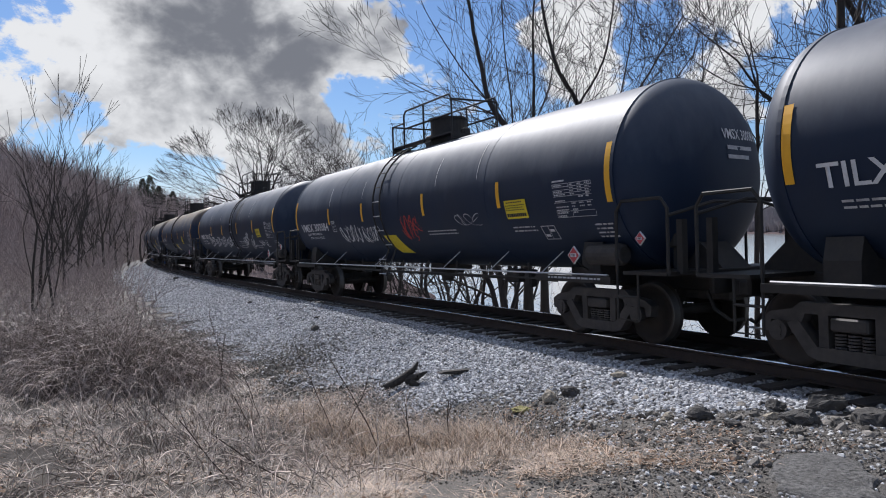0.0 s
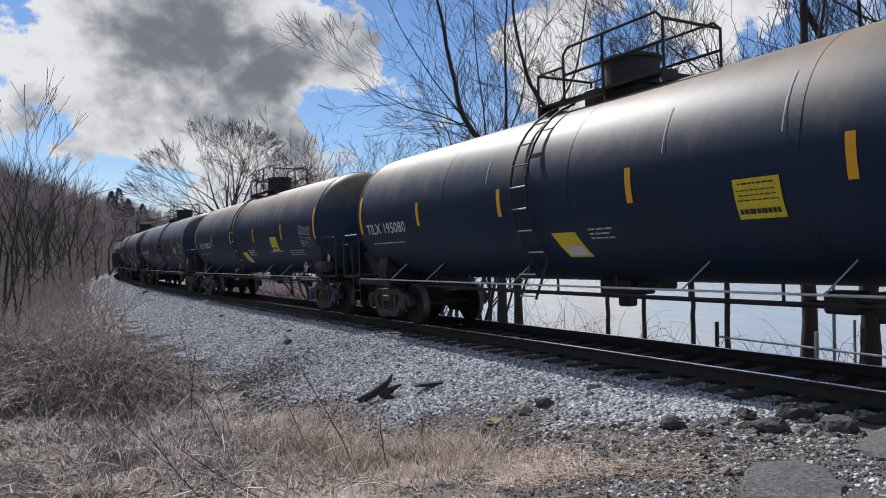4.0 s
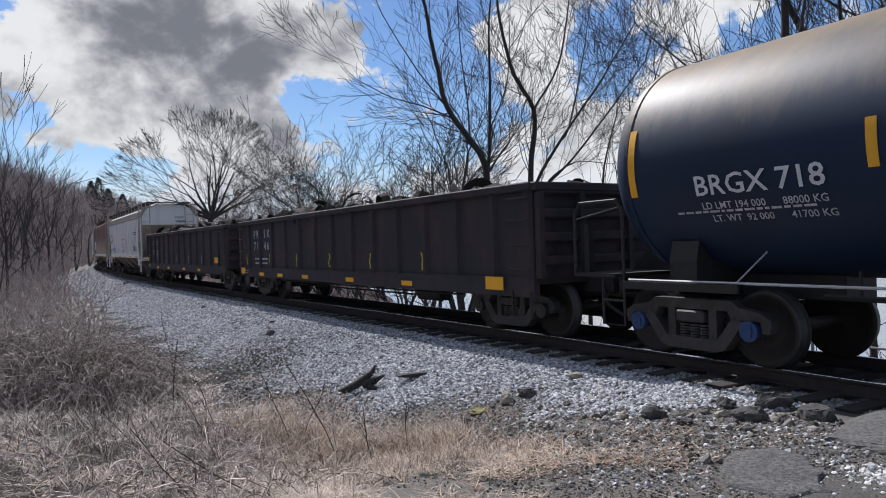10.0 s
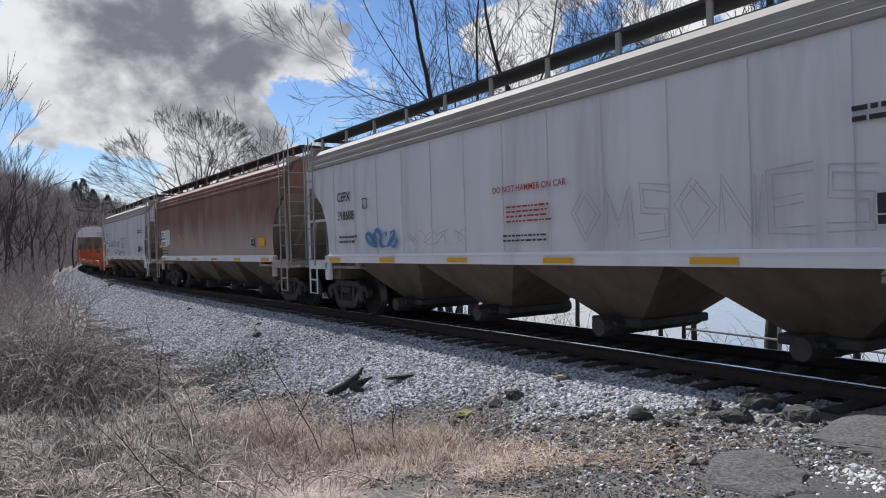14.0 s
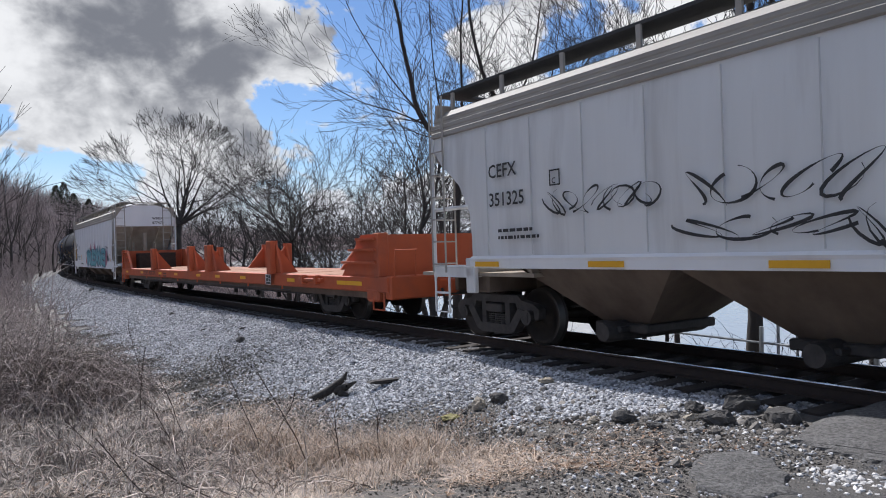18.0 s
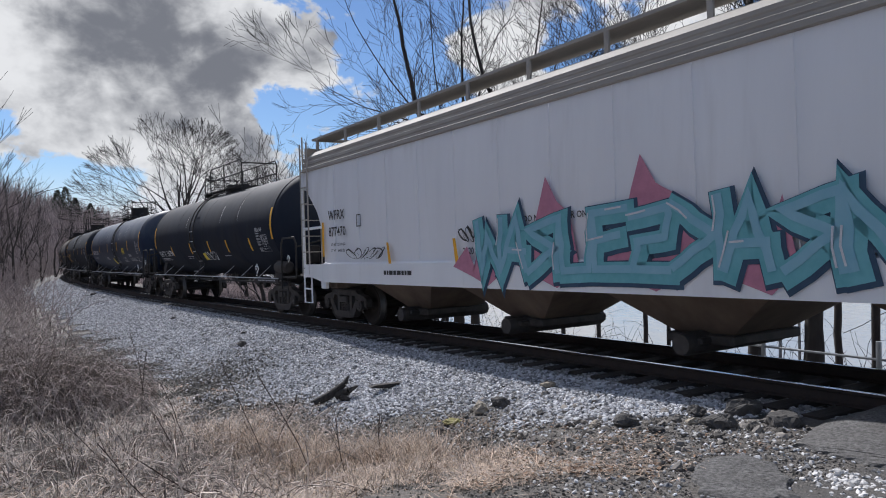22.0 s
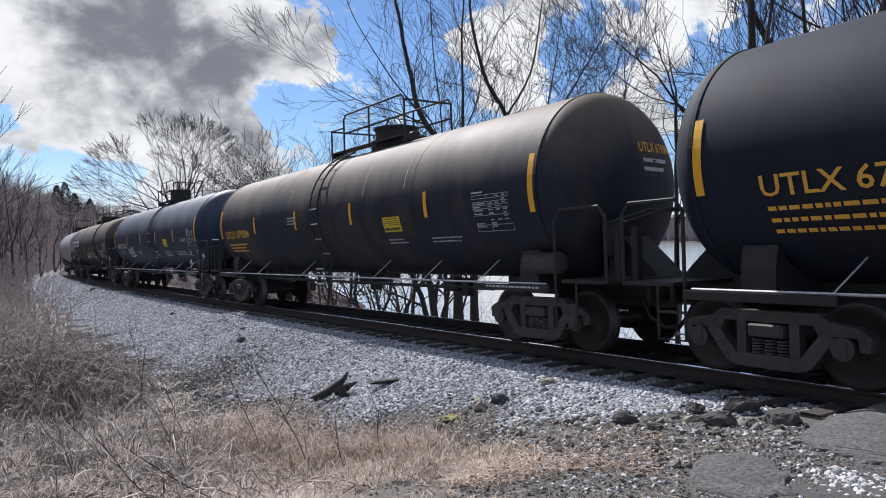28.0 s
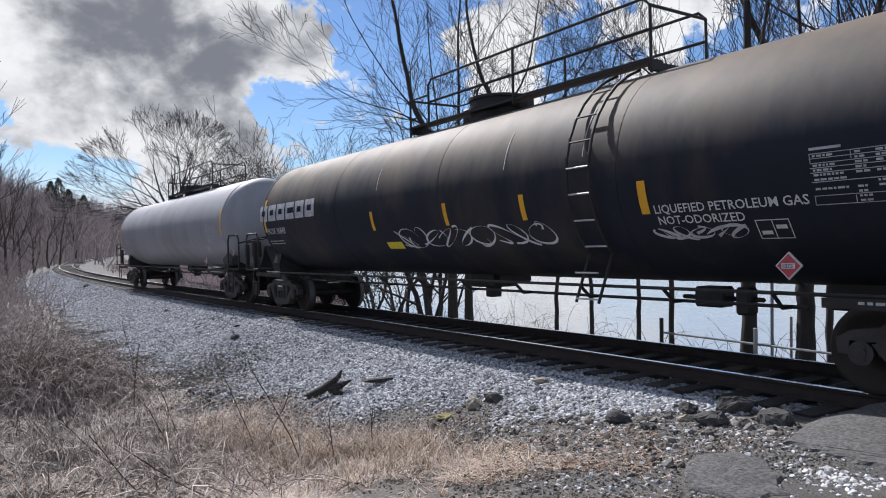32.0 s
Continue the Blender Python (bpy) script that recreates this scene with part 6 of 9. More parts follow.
limb_tree(1475, 22, "pair of slender leafless stems", 40, [(0.11, 0.1, [(-0.1, 0.2), (-0.1, 1.1), (0.0, 1.8)]), (0.10, 0.03, [(0.0, 1.8), (0.2, 2.8), (0.4, 3.8), (0.9, 5.5), (1.4, 7.6)]), (0.06, 0.02, [(0.2, 2.8), (0.1, 4.0), (-0.1, 5.5), (-0.5, 7.4)])])
limb_tree(1535, 20, "leaning forked leafless tree", 41, [(0.11, 0.10, [(0.0, 0.2), (0.0, 1.0), (-0.1, 2.0)]), (0.10, 0.03, [(-0.1, 2.0), (-0.1, 2.4), (-0.6, 3.4), (-1.1, 4.1), (-1.5, 4.8)]), (0.08, 0.02, [(-0.1, 2.2), (0.4, 3.4), (0.9, 4.6), (1.2, 6.4)])])
limb_tree(1188, 22, "slender leafless tree with a broken top", 36, [(0.09, 0.07, [(0.0, 0.2), (0.0, 2.0)]), (0.07, 0.045, [(0.0, 2.0), (0.0, 3.5), (0.0, 5.3)]), (0.045, 0.015, [(0.1, 2.0), (0.6, 3.3), (1.3, 4.0)]), (0.03, 0.01, [(0.0, 1.9), (0.9, 2.4), (1.2, 2.8)])], 2)
limb_tree(1130, 25, "slender leaning leafless tree", 35, [(0.09, 0.08, [(0.0, -0.4), (-0.1, 1.0)]), (0.08, 0.03, [(-0.1, 1.0), (-0.3, 2.0), (-0.6, 3.6), (-0.7, 5.1), (-0.5, 6.6)]), (0.04, 0.012, [(-0.5, 3.2), (-1.1, 4.7), (-1.3, 5.9)])])
limb_tree(985, 24, "slender leafless tree on the bank", 33, [(0.08, 0.07, [(0.0, -0.2), (0.2, 1.0)]), (0.07, 0.02, [(0.2, 1.0), (0.4, 2.2), (0.5, 3.6), (0.9, 5.2)]), (0.04, 0.012, [(0.3, 1.6), (0.9, 2.6), (0.8, 4.0)])])
limb_tree(1046, 24, "slender leafless sapling on the bank", 34, [(0.08, 0.07, [(0.0, -0.2), (-0.1, 1.0)]), (0.06, 0.02, [(-0.1, 1.0), (0.1, 2.6), (0.3, 4.2), (0.2, 5.6)]), (0.04, 0.012, [(-0.1, 1.4), (-0.6, 2.8), (-0.4, 4.4)])])
plant(1600, 17, "leafless tree by the crossing", 42, [(-0.25, 0, 1, 4.6, 0.13), (0.2, 0.2, 1, 4.0, 0.09)], depth=5)
plant(1700, 19, "leafless tree by the crossing", 43, [(-0.2, 0, 1, 5.0, 0.14)], depth=5)
plant(1850, 21, "leafless tree by the crossing", 44, [(-0.1, 0, 1, 5.0, 0.15)], depth=5)
# the wood inside the bend
rng = random.Random(77)
for px, dist, ln, r, seed in ((500, 47, 5.6, 0.17, 50), (520, 52, 5.0, 0.14, 51), (565, 44, 4.2, 0.11, 52), (590, 50, 4.8, 0.13, 53), (630, 42, 4.3, 0.12, 54), (655, 38, 3.6, 0.10, 55), (690, 40, 4.2, 0.12, 56), (722, 34, 3.6, 0.10, 57), (745, 31, 4.6, 0.13, 58), (762, 29, 5.2, 0.16, 59), (785, 33, 4.2, 0.12, 60), (455, 58, 5.2, 0.16, 61), (425, 66, 5.0, 0.15, 62), (540, 66, 5.5, 0.16, 63), (610, 68, 5.4, 0.16, 64), (660, 62, 5.2, 0.15, 65), (700, 58, 5.0, 0.14, 66), (480, 85, 6.0, 0.2, 67), (395, 92, 6.0, 0.2, 68), (350, 100, 6.0, 0.2, 69)):
    a = rng.uniform(-0.25, 0.25)
    plant(px, dist, "leafless tree in the wood inside the bend", seed, [(a, 0, 1, ln * 0.8, r), (a + rng.choice((-0.5, 0.5)), 0.1, 1, ln * 0.6, r * 0.6)], depth=5, group="bare trees of the wood", min_r=0.012, side=0.8, spread=1.0)
plant(312, 75, "broad spreading leafless tree with a dense dome of twigs", 12, [(0.0, 0.0, 1, 5.5, 0.42)] + [(math.sin(a), 0.3 * math.cos(3 * a), 0.12 + math.cos(a), 3.05, 0.16) for a in (-1.45, -1.15, -0.85, -0.55, -0.25, 0.05, 0.35, 0.65, 0.98, 1.3)], depth=6, group="bare trees of the wood", min_r=0.013, spread=0.62, up=0.12, wander=0.05, kids=(2, 2, 2, 3), ratio=(0.72, 0.82), side=0.36, fork=5.6)
# trees on the hillside, the outer side of the bend
for k, (px, dist, ln, r) in enumerate(((-95, 33, 3.9, 0.055), (-140, 30, 3.8, 0.055), (-70, 44, 3.6, 0.09), (-125, 36, 3.2, 0.08), (-40, 56, 3.8, 0.10), (10, 75, 4.6, 0.14), (35, 90, 4.6, 0.14), (60, 105, 4.6, 0.14), (85, 115, 4.5, 0.14), (-15, 64, 4.6, 0.14), (105, 128, 4.6, 0.14), (-90, 66, 4.0, 0.11), (-60, 85, 5, 0.15), (20, 120, 5, 0.15), (-20, 100, 5, 0.15), (135, 150, 4.8, 0.15))):
    plant(px, dist, "leafless tree on the brushy hillside", 100 + k, [(rng.uniform(-0.2, 0.2), 0, 1, ln * 0.8, r), (rng.uniform(-0.5, 0.5), 0, 1, ln * 0.55, r * 0.6)], depth=4, group="bare trees on the hillside", min_r=0.009, wander=0.05, spread=0.65, up=0.5, side=0.45)


def conifer(at, h, seed):
    t = thing("tree", "dark evergreen tree among bare woods", "tree", "evergreens", at=Matrix.Translation(at))
    rng = random.Random(seed)
    tubes([(Vector((0, 0, -0.5)), Vector((0, 0, h * 0.95)), 0.22, 0.03, 6)], "trunk", "bark", t)
    verts, faces = [], []
    for k in range(900):
        z = h * rng.uniform(0.25, 1.0)
        rr = (1.05 - z / h) * h * 0.5 * rng.uniform(0.3, 1.0) + 0.15
        a = rng.uniform(0, 6.28)
        c = Vector((rr * math.cos(a), rr * math.sin(a), z - rr * 0.15 + rng.uniform(-0.2, 0.2)))
        s = rng.uniform(0.25, 0.6)
        m = Euler((rng.uniform(-0.6, 0.6), rng.uniform(-0.6, 0.6), a)).to_matrix()
        i = len(verts)
        for p in ((-s, 0, 0), (0, -s * 0.5, 0.1), (s, 0, -0.1), (0, s * 0.5, 0.08)):
            verts.append(tuple(c + m @ Vector(p)))
        faces.append((i, i + 1, i + 2, i + 3))
    raw("crown", verts, faces, "conifer", t, "dark needle foliage")


for px, d, h in ((92, 295, 12), (106, 300, 14), (123, 305, 11), (150, 320, 10)):
    x, y = polar(px, d)
    conifer(at_ground(x, y), h, px)


# ---------------------------------------------------------------- thickets, brush, dead grass


def stems_stuff(spots, name, material, label, category, seed, r=0.006, arch=0.5, segs=5):
    """Many thin arching stems in one mesh. spots: (x, y, height, lean radius)."""
    rng = random.Random(seed)
    lines = []
    xs, ys = [p[0] for p in spots], [p[1] for p in spots]
    zs = land_z(xs, ys)[0]
    for (x, y, h, lean), z in zip(spots, zs):
        a = rng.uniform(0, 6.28)
        p = Vector((x, y, z - 0.03))
        d = Vector((math.cos(a) * lean, math.sin(a) * lean, 1)).normalized()
        for i in range(segs):
            d = (d + Vector((rng.gauss(0, 0.22), rng.gauss(0, 0.22), rng.gauss(0, 0.15) - arch * i / segs))).normalized()
            q = p + d * (h / segs)
            lines.append((p, q, r * (1.2 - 0.7 * i / segs), r * (1.1 - 0.75 * i / segs), 3))
            p = q
    ob = tubes(lines, name, material, None)
    return tagged(ob, label, category, kind="stuff")


def scatter(n, seed, fn):
    rng = random.Random(seed)
    out = []
    while len(out) < n:
        v = fn(rng)
        if v:
            out.append(v)
    return out


def mound(cx, cy, rx, ry, h):
    def f(g):
        a, t = g.uniform(0, 6.28), g.random() ** 0.6
        return (cx + rx * t * math.cos(a), cy + ry * t * math.sin(a), h * (1.15 - 0.6 * t) * g.uniform(0.5, 1.2), 0.5)
    return f


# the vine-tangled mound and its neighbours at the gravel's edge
# each mound's inner stems are coloured dark to give it a shaded core
stems_stuff(scatter(2300, 61, mound(-7.5, 12.7, 1.7, 1.4, 1.8)), "brush", "shaded_brush", "inner stems coloured as shade in a brush mound", "brush", 62, 0.006, 0.8, 7)
stems_stuff(scatter(1200, 1, mound(-7.4, 12.6, 1.9, 1.6, 1.9)), "brush", "brush", "tangled mound of dead vines and brush", "brush", 2, 0.006, 0.9, 7)
stems_stuff(scatter(1200, 63, mound(-10.3, 15.0, 1.9, 2.0, 1.8)), "brush", "shaded_brush", "inner stems coloured as shade in tangled brush", "brush", 64, 0.006, 0.8, 7)
stems_stuff(scatter(900, 3, mound(-10.5, 15.0, 1.9, 2.0, 1.9)), "brush", "brush", "tangled dead brush at the gravel's edge", "brush", 4, 0.006, 0.8, 7)


def along(s0, s1, q0, q1, h0, h1, lean=0.4, bias=1.0):
    def f(g):
        s, q = g.uniform(s0, s1), q0 + (q1 - q0) * g.random() ** bias
        p = beside(s, q)
        if s1 > -10 and 1.4 * noise.noise(Vector((p.x * 0.9, p.y * 0.9, 7.0))) < g.uniform(-0.6, 0.35):
            return None
        return (p.x, p.y, g.uniform(h0, h1), lean)
    return f


stems_stuff(scatter(5200, 5, along(-75, -17, 6.3, 17, 0.6, 2.0)), "thicket", "brush", "grey-brown thicket along the gravel", "thicket", 6, 0.009, 0.5, 5)
stems_stuff(scatter(9500, 7, along(-130, -30, 5.0, 34, 1.0, 3.4, 0.3)), "thicket", "thicket", "dense leafless thicket on the hillside", "thicket", 8, 0.013, 0.3, 4)
stems_stuff(scatter(9000, 9, along(-230, -80, 4.0, 70, 2.5, 6.0, 0.25)), "thicket", "thicket", "hazy leafless scrub on the far hillside", "thicket", 10, 0.026, 0.25, 3)
stems_stuff(scatter(1000, 11, along(-130, -52, -20, -4.5, 0.8, 2.4, 0.25)), "thicket", "thicket", "leafless undergrowth inside the bend", "thicket", 12, 0.016, 0.3, 4)
stems_stuff(scatter(1500, 13, along(-48, -2, -14, -5, 0.5, 2.2, 0.4)), "thicket", "twig", "thin leafless shoots on the river bank", "thicket", 14, 0.007, 0.4, 5)
stems_stuff(scatter(500, 15, along(-6, 6, -12, -4, 0.3, 1.0, 0.5)), "brush", "brush", "dry weeds by the crossing", "brush", 16, 0.007, 0.5, 4)
stems_stuff(scatter(9000, 71, along(-340, -70, 30, 150, 6.5, 12, 0.2)), "thicket", "thicket", "bare woods covering the hill", "woods", 72, 0.05, 0.2, 3)
def ridge(g):
    x, y = polar(g.uniform(-320, 640), g.uniform(130, 640))
    return (x, y, g.uniform(7, 12), 0.2) if float(land_z(x, y)[0][0]) > -3 else None


stems_stuff(scatter(7000, 73, ridge), "thicket", "thicket", "bare woods on the distant ridge", "woods", 74, 0.10, 0.15, 3)
# long grey vines lying over the dead grass
stems_stuff(scatter(420, 17, along(-17, -5.5, 5.6, 10.5, 0.7, 1.9, 1.2)), "dead_vines", "vine", "pale dead vines looping over the grass", "vines", 18, 0.0055, 0.85, 12)
stems_stuff(scatter(300, 67, mound(-7.5, 12.5, 1.8, 1.6, 2.1)), "dead_vines", "vine", "pale vines arching over a brush mound", "vines", 68, 0.005, 0.75, 11)
# these low stems paint the shade between and below the vines
stems_stuff(scatter(2200, 69, along(-17, -5.5, 5.4, 10.5, 0.2, 0.6, 1.4)), "dead_vines", "shaded_brush", "dead stems coloured as shade under the vines", "vines", 70, 0.005, 0.8, 8)
stems_stuff(scatter(700, 19, along(-12, -7, 4.0, 6.5, 0.3, 0.8, 1.0)), "dead_vines", "vine", "thin dead runners at the gravel's edge", "vines", 20, 0.004, 0.8, 7)
# a few tall dark weed stalks in the foreground
for x, y, h, a, *lean in ((-2.55, 9.6, 1.35, 2.9), (-2.45, 9.65, 0.9, 0.4), (-3.9, 10.4, 1.0, 2.4), (-4.9, 11.2, 1.3, 1.6), (-1.2, 8.0, 0.7, 2.2), (-3.2, 8.6, 0.9, 2.8), (-5.4, 12.6, 1.5, 1.9), (-0.9, 8.6, 0.6, 1.2), (-2.66, 6.6, 1.0, 3.14, 1.1), (-2.0, 6.5, 1.0, 3.14, 2.2), (-1.55, 8.1, 1.45, 3.0, 0.45), (-4.3, 9.0, 0.9, 2.9, 1.3)):
    g = random.Random(int(x * 100))
    segs, p, d = [], Vector((0, 0, -0.05)), Vector((math.cos(a) * (lean[0] if lean else 0.35), 0.1, 1)).normalized()
    for i in range(8):
        d = (d + Vector((g.gauss(0, 0.07), g.gauss(0, 0.07), 0))).normalized()
        q = p + d * h / 8
        segs.append((p, q, 0.011 * (1 - i / 10), 0.011 * (1 - (i + 1) / 10), 5))
        if i > 2 and g.random() < 0.6:
            e = (d + Vector((g.uniform(-0.8, 0.8), g.uniform(-0.5, 0.5), 0.2))).normalized()
            segs.append((q, q + e * g.uniform(0.12, 0.3), 0.005, 0.002, 3))
        p = q
    st = thing("weed_stalk", "tall dark dry weed stalk", "weed", "dry weed stalks", at=Matrix.Translation(at_ground(x, y)))
    bm = bmesh.new()
    main = [q for q in segs if q[4] == 5]
    pipe(bm, [main[0][0]] + [q[1] for q in main], 0.0055, 5)
    part("stem", bm, "stalk", st)
    for q in segs:
        if q[4] == 3:
            tubes([q], "side_twig", "stalk", st)


def blades(n, seed, fn, name, material, label, wide=0.007, lying=0.5):
    """Dead grass: bent blades in one mesh."""
    g = random.Random(seed)
    spots = [fn(g) for _ in range(n)]
    zs = land_z([p[0] for p in spots], [p[1] for p in spots])[0]
    verts, faces = [], []
    for (x, y, h), z in zip(spots, zs):
        a, flat = g.uniform(0, 6.28), g.random() < lying
        up = g.uniform(0.05, 0.35) if flat else g.uniform(0.7, 1.4)
        dx, dy = math.cos(a), math.sin(a)
        w = wide * g.uniform(0.6, 1.4)
        z0 = z + (g.uniform(0.0, 0.06) if flat else -0.02)
        k = len(verts)
        for t in (0, 0.5, 1.0):
            o, zz = h * t * (1.0 if flat else 0.45 + 0.3 * t), h * up * (t - 0.35 * t * t)
            ww = w * (1 - 0.8 * t)
            verts += [(x + dx * o - dy * ww, y + dy * o + dx * ww, z0 + zz), (x + dx * o + dy * ww, y + dy * o - dx * ww, z0 + zz)]
        faces += [(k, k + 1, k + 3, k + 2), (k + 2, k + 3, k + 5, k + 4)]
    return tagged(raw(name, verts, faces, material), label, "grass", kind="stuff")


def field(s0, s1, q0, q1, h0, h1):
    def f(g):
        for _ in range(9):
            p = beside(g.uniform(s0, s1), g.uniform(q0, q1))
            # grass lies in clumps, with bare soil between
            if 1.3 * noise.noise(Vector((p.x * 1.1, p.y * 1.1, 3.0))) + 0.6 * noise.noise(Vector((p.x * 4.5, p.y * 4.5, 1.0))) > g.uniform(-0.15, 0.5):
                break
        return (p.x, p.y, g.uniform(h0, h1))
    return f


def tufts(centres, spread, h0, h1):
    def f(g):
        cx, cy = g.choice(centres)
        return (cx + g.gauss(0, spread), cy + g.gauss(0, spread), g.uniform(h0, h1))
    return f


blades(9000, 291, field(-17, -4.6, 4.9, 10.8, 0.10, 0.32), "dead_grass", "grey_straw", "matted litter of grey dead grass", 0.0028, 0.93)
blades(6000, 292, field(-15, -4.4, 4.3, 9.5, 0.08, 0.26), "dead_grass", "straw", "matted litter of broken straw", 0.0026, 0.93)
blades(3500, 293, field(-6.5, -2.9, 4.6, 8.5, 0.08, 0.28), "dead_grass", "straw", "matted straw at the road's edge", 0.0026, 0.85)
blades(1800, 294, tufts([(-0.9, 6.9), (-0.2, 6.6), (-1.6, 7.3), (-0.5, 7.4), (0.2, 6.9), (-1.1, 6.2)], 0.25, 0.15, 0.4), "dead_grass", "straw", "short tufts of dead grass by the road", 0.003, 0.3)
blades(2200, 29, field(-14, -5.0, 4.8, 10, 0.12, 0.4), "dead_grass", "grey_straw", "flattened grey dead grass", 0.004, 0.8)
blades(2000, 21, field(-13, -5.0, 4.6, 9.5, 0.12, 0.35), "dead_grass", "straw", "flattened dead straw grass", 0.004, 0.75)
blades(2600, 22, field(-24, -12, 5.2, 10, 0.2, 0.5), "dead_grass", "grey_straw", "matted grey dead grass", 0.008, 0.7)
blades(5200, 23, tufts([(-2.3, 9.6), (-1.7, 9.0), (-2.9, 9.9), (-0.9, 8.5), (-0.4, 8.2), (-1.3, 8.8), (-2.0, 8.6), (-0.7, 8.9), (-3.3, 10.6)], 0.28, 0.2, 0.5), "dead_grass", "straw", "standing tufts of dead tan grass", 0.0038, 0.15)
blades(1600, 24, tufts([(-4.6, 10.2), (-5.5, 11.3), (-4.0, 9.4), (-6.3, 10.0), (-5.2, 8.9), (-3.6, 8.3)], 0.5, 0.25, 0.6), "dead_grass", "grey_straw", "drooping grey tufts of dead grass", 0.006, 0.25)
blades(3200, 25, field(-7.5, -3.4, 3.4, 6.6, 0.04, 0.14), "dead_grass", "straw", "straw litter on stony dirt", 0.003, 1.0)
blades(3500, 26, field(-70, -24, 5.2, 9, 0.3, 0.8), "dead_grass", "grey_straw", "dead grass beside the gravel", 0.014, 0.5)
blades(1500, 27, field(-9, 5, -10, -4, 0.15, 0.5), "dead_grass", "straw", "dead grass on the bank by the crossing", 0.008, 0.4)


def leaf_litter(n, seed, fn, material, label):
    """Curled dead leaves and scraps lying loose, in one mesh."""
    g = random.Random(seed)
    spots = [fn(g) for _ in range(n)]
    zs = land_z([p[0] for p in spots], [p[1] for p in spots])[0]
    verts, faces = [], []
    for (x, y, h), z in zip(spots, zs):
        w, a = h * g.uniform(0.35, 0.7), g.uniform(0, 6.28)
        m = Euler((g.uniform(-0.6, 0.6), g.uniform(-0.6, 0.6), a)).to_matrix()
        k, curl = len(verts), g.uniform(0.1, 0.5) * h
        c = Vector((x, y, z + g.uniform(0.005, 0.05)))
        for p in ((-h, 0, curl), (-0.2 * h, -w, 0), (h, 0, curl), (-0.1 * h, w, 0.3 * curl)):
            verts.append(tuple(c + m @ Vector(p)))
        faces += [(k, k + 1, k + 3), (k + 1, k + 2, k + 3)]
    return tagged(raw("leaf_litter", verts, faces, material), label, "leaf litter", kind="stuff")


leaf_litter(3500, 81, field(-16, -4.2, 4.4, 10.5, 0.015, 0.045), "dead_leaf", "curled brown dead leaves in the grass")
leaf_litter(2200, 82, field(-8.5, -3.6, 3.0, 6.2, 0.010, 0.028), "dead_leaf", "brown leaf scraps on stony dirt")
leaf_litter(700, 83, field(-24, -5, 3.4, 9.5, 0.012, 0.03), "vine", "pale bleached leaf scraps")


# wooded far shore and the river's other woods: clumped crowns in one mesh
def far_woods(n, seed):
    g = random.Random(seed)
    verts, faces = [], []
    for k in range(n):
        t = g.uniform(-420, 900)
        d = abs(g.gauss(0, 1)) * 70 + 6
        x, y = BANK[0] + BANK[2] * d - BANK[3] * t, BANK[1] + BANK[3] * d + BANK[2] * t
        h = g.uniform(8, 11) + 3.5 * noise.noise(Vector((t * 0.02, d * 0.02, 0)))
        w = h * g.uniform(0.25, 0.45)
        z = float(np.interp(d, [0, 30, 160, 400], [-4.9, -3.5, 12, 22]))
        for c in range(9):
            a, b = g.uniform(0, 3.14), g.gauss(0, 0.45)
            px, py = x + g.uniform(-w, w) * 0.5, y + g.uniform(-w, w) * 0.5
            ww, hh, f = g.uniform(0.5, 1.1), h * g.uniform(0.6, 1.0), g.uniform(0.0, 0.3) * h
            i = len(verts)
            ca, sa_ = ww * math.cos(a), ww * math.sin(a)
            verts += [(px - ca, py - sa_, z - 1 + f), (px + ca, py + sa_, z - 1 + f), (px + b * hh * 0.5 + ca * 0.2, py + sa_, z + hh)]
            faces.append((i, i + 1, i + 2))
    # the far_wood colour carries the haze over the river
    tagged(raw("far_woods", verts, faces, "far_wood"), "bare woods on the far shore with haze in their colour", "woods", kind="stuff")


far_woods(8000, 5)
# ---------------------------------------------------------------- stones, asphalt, driftwood


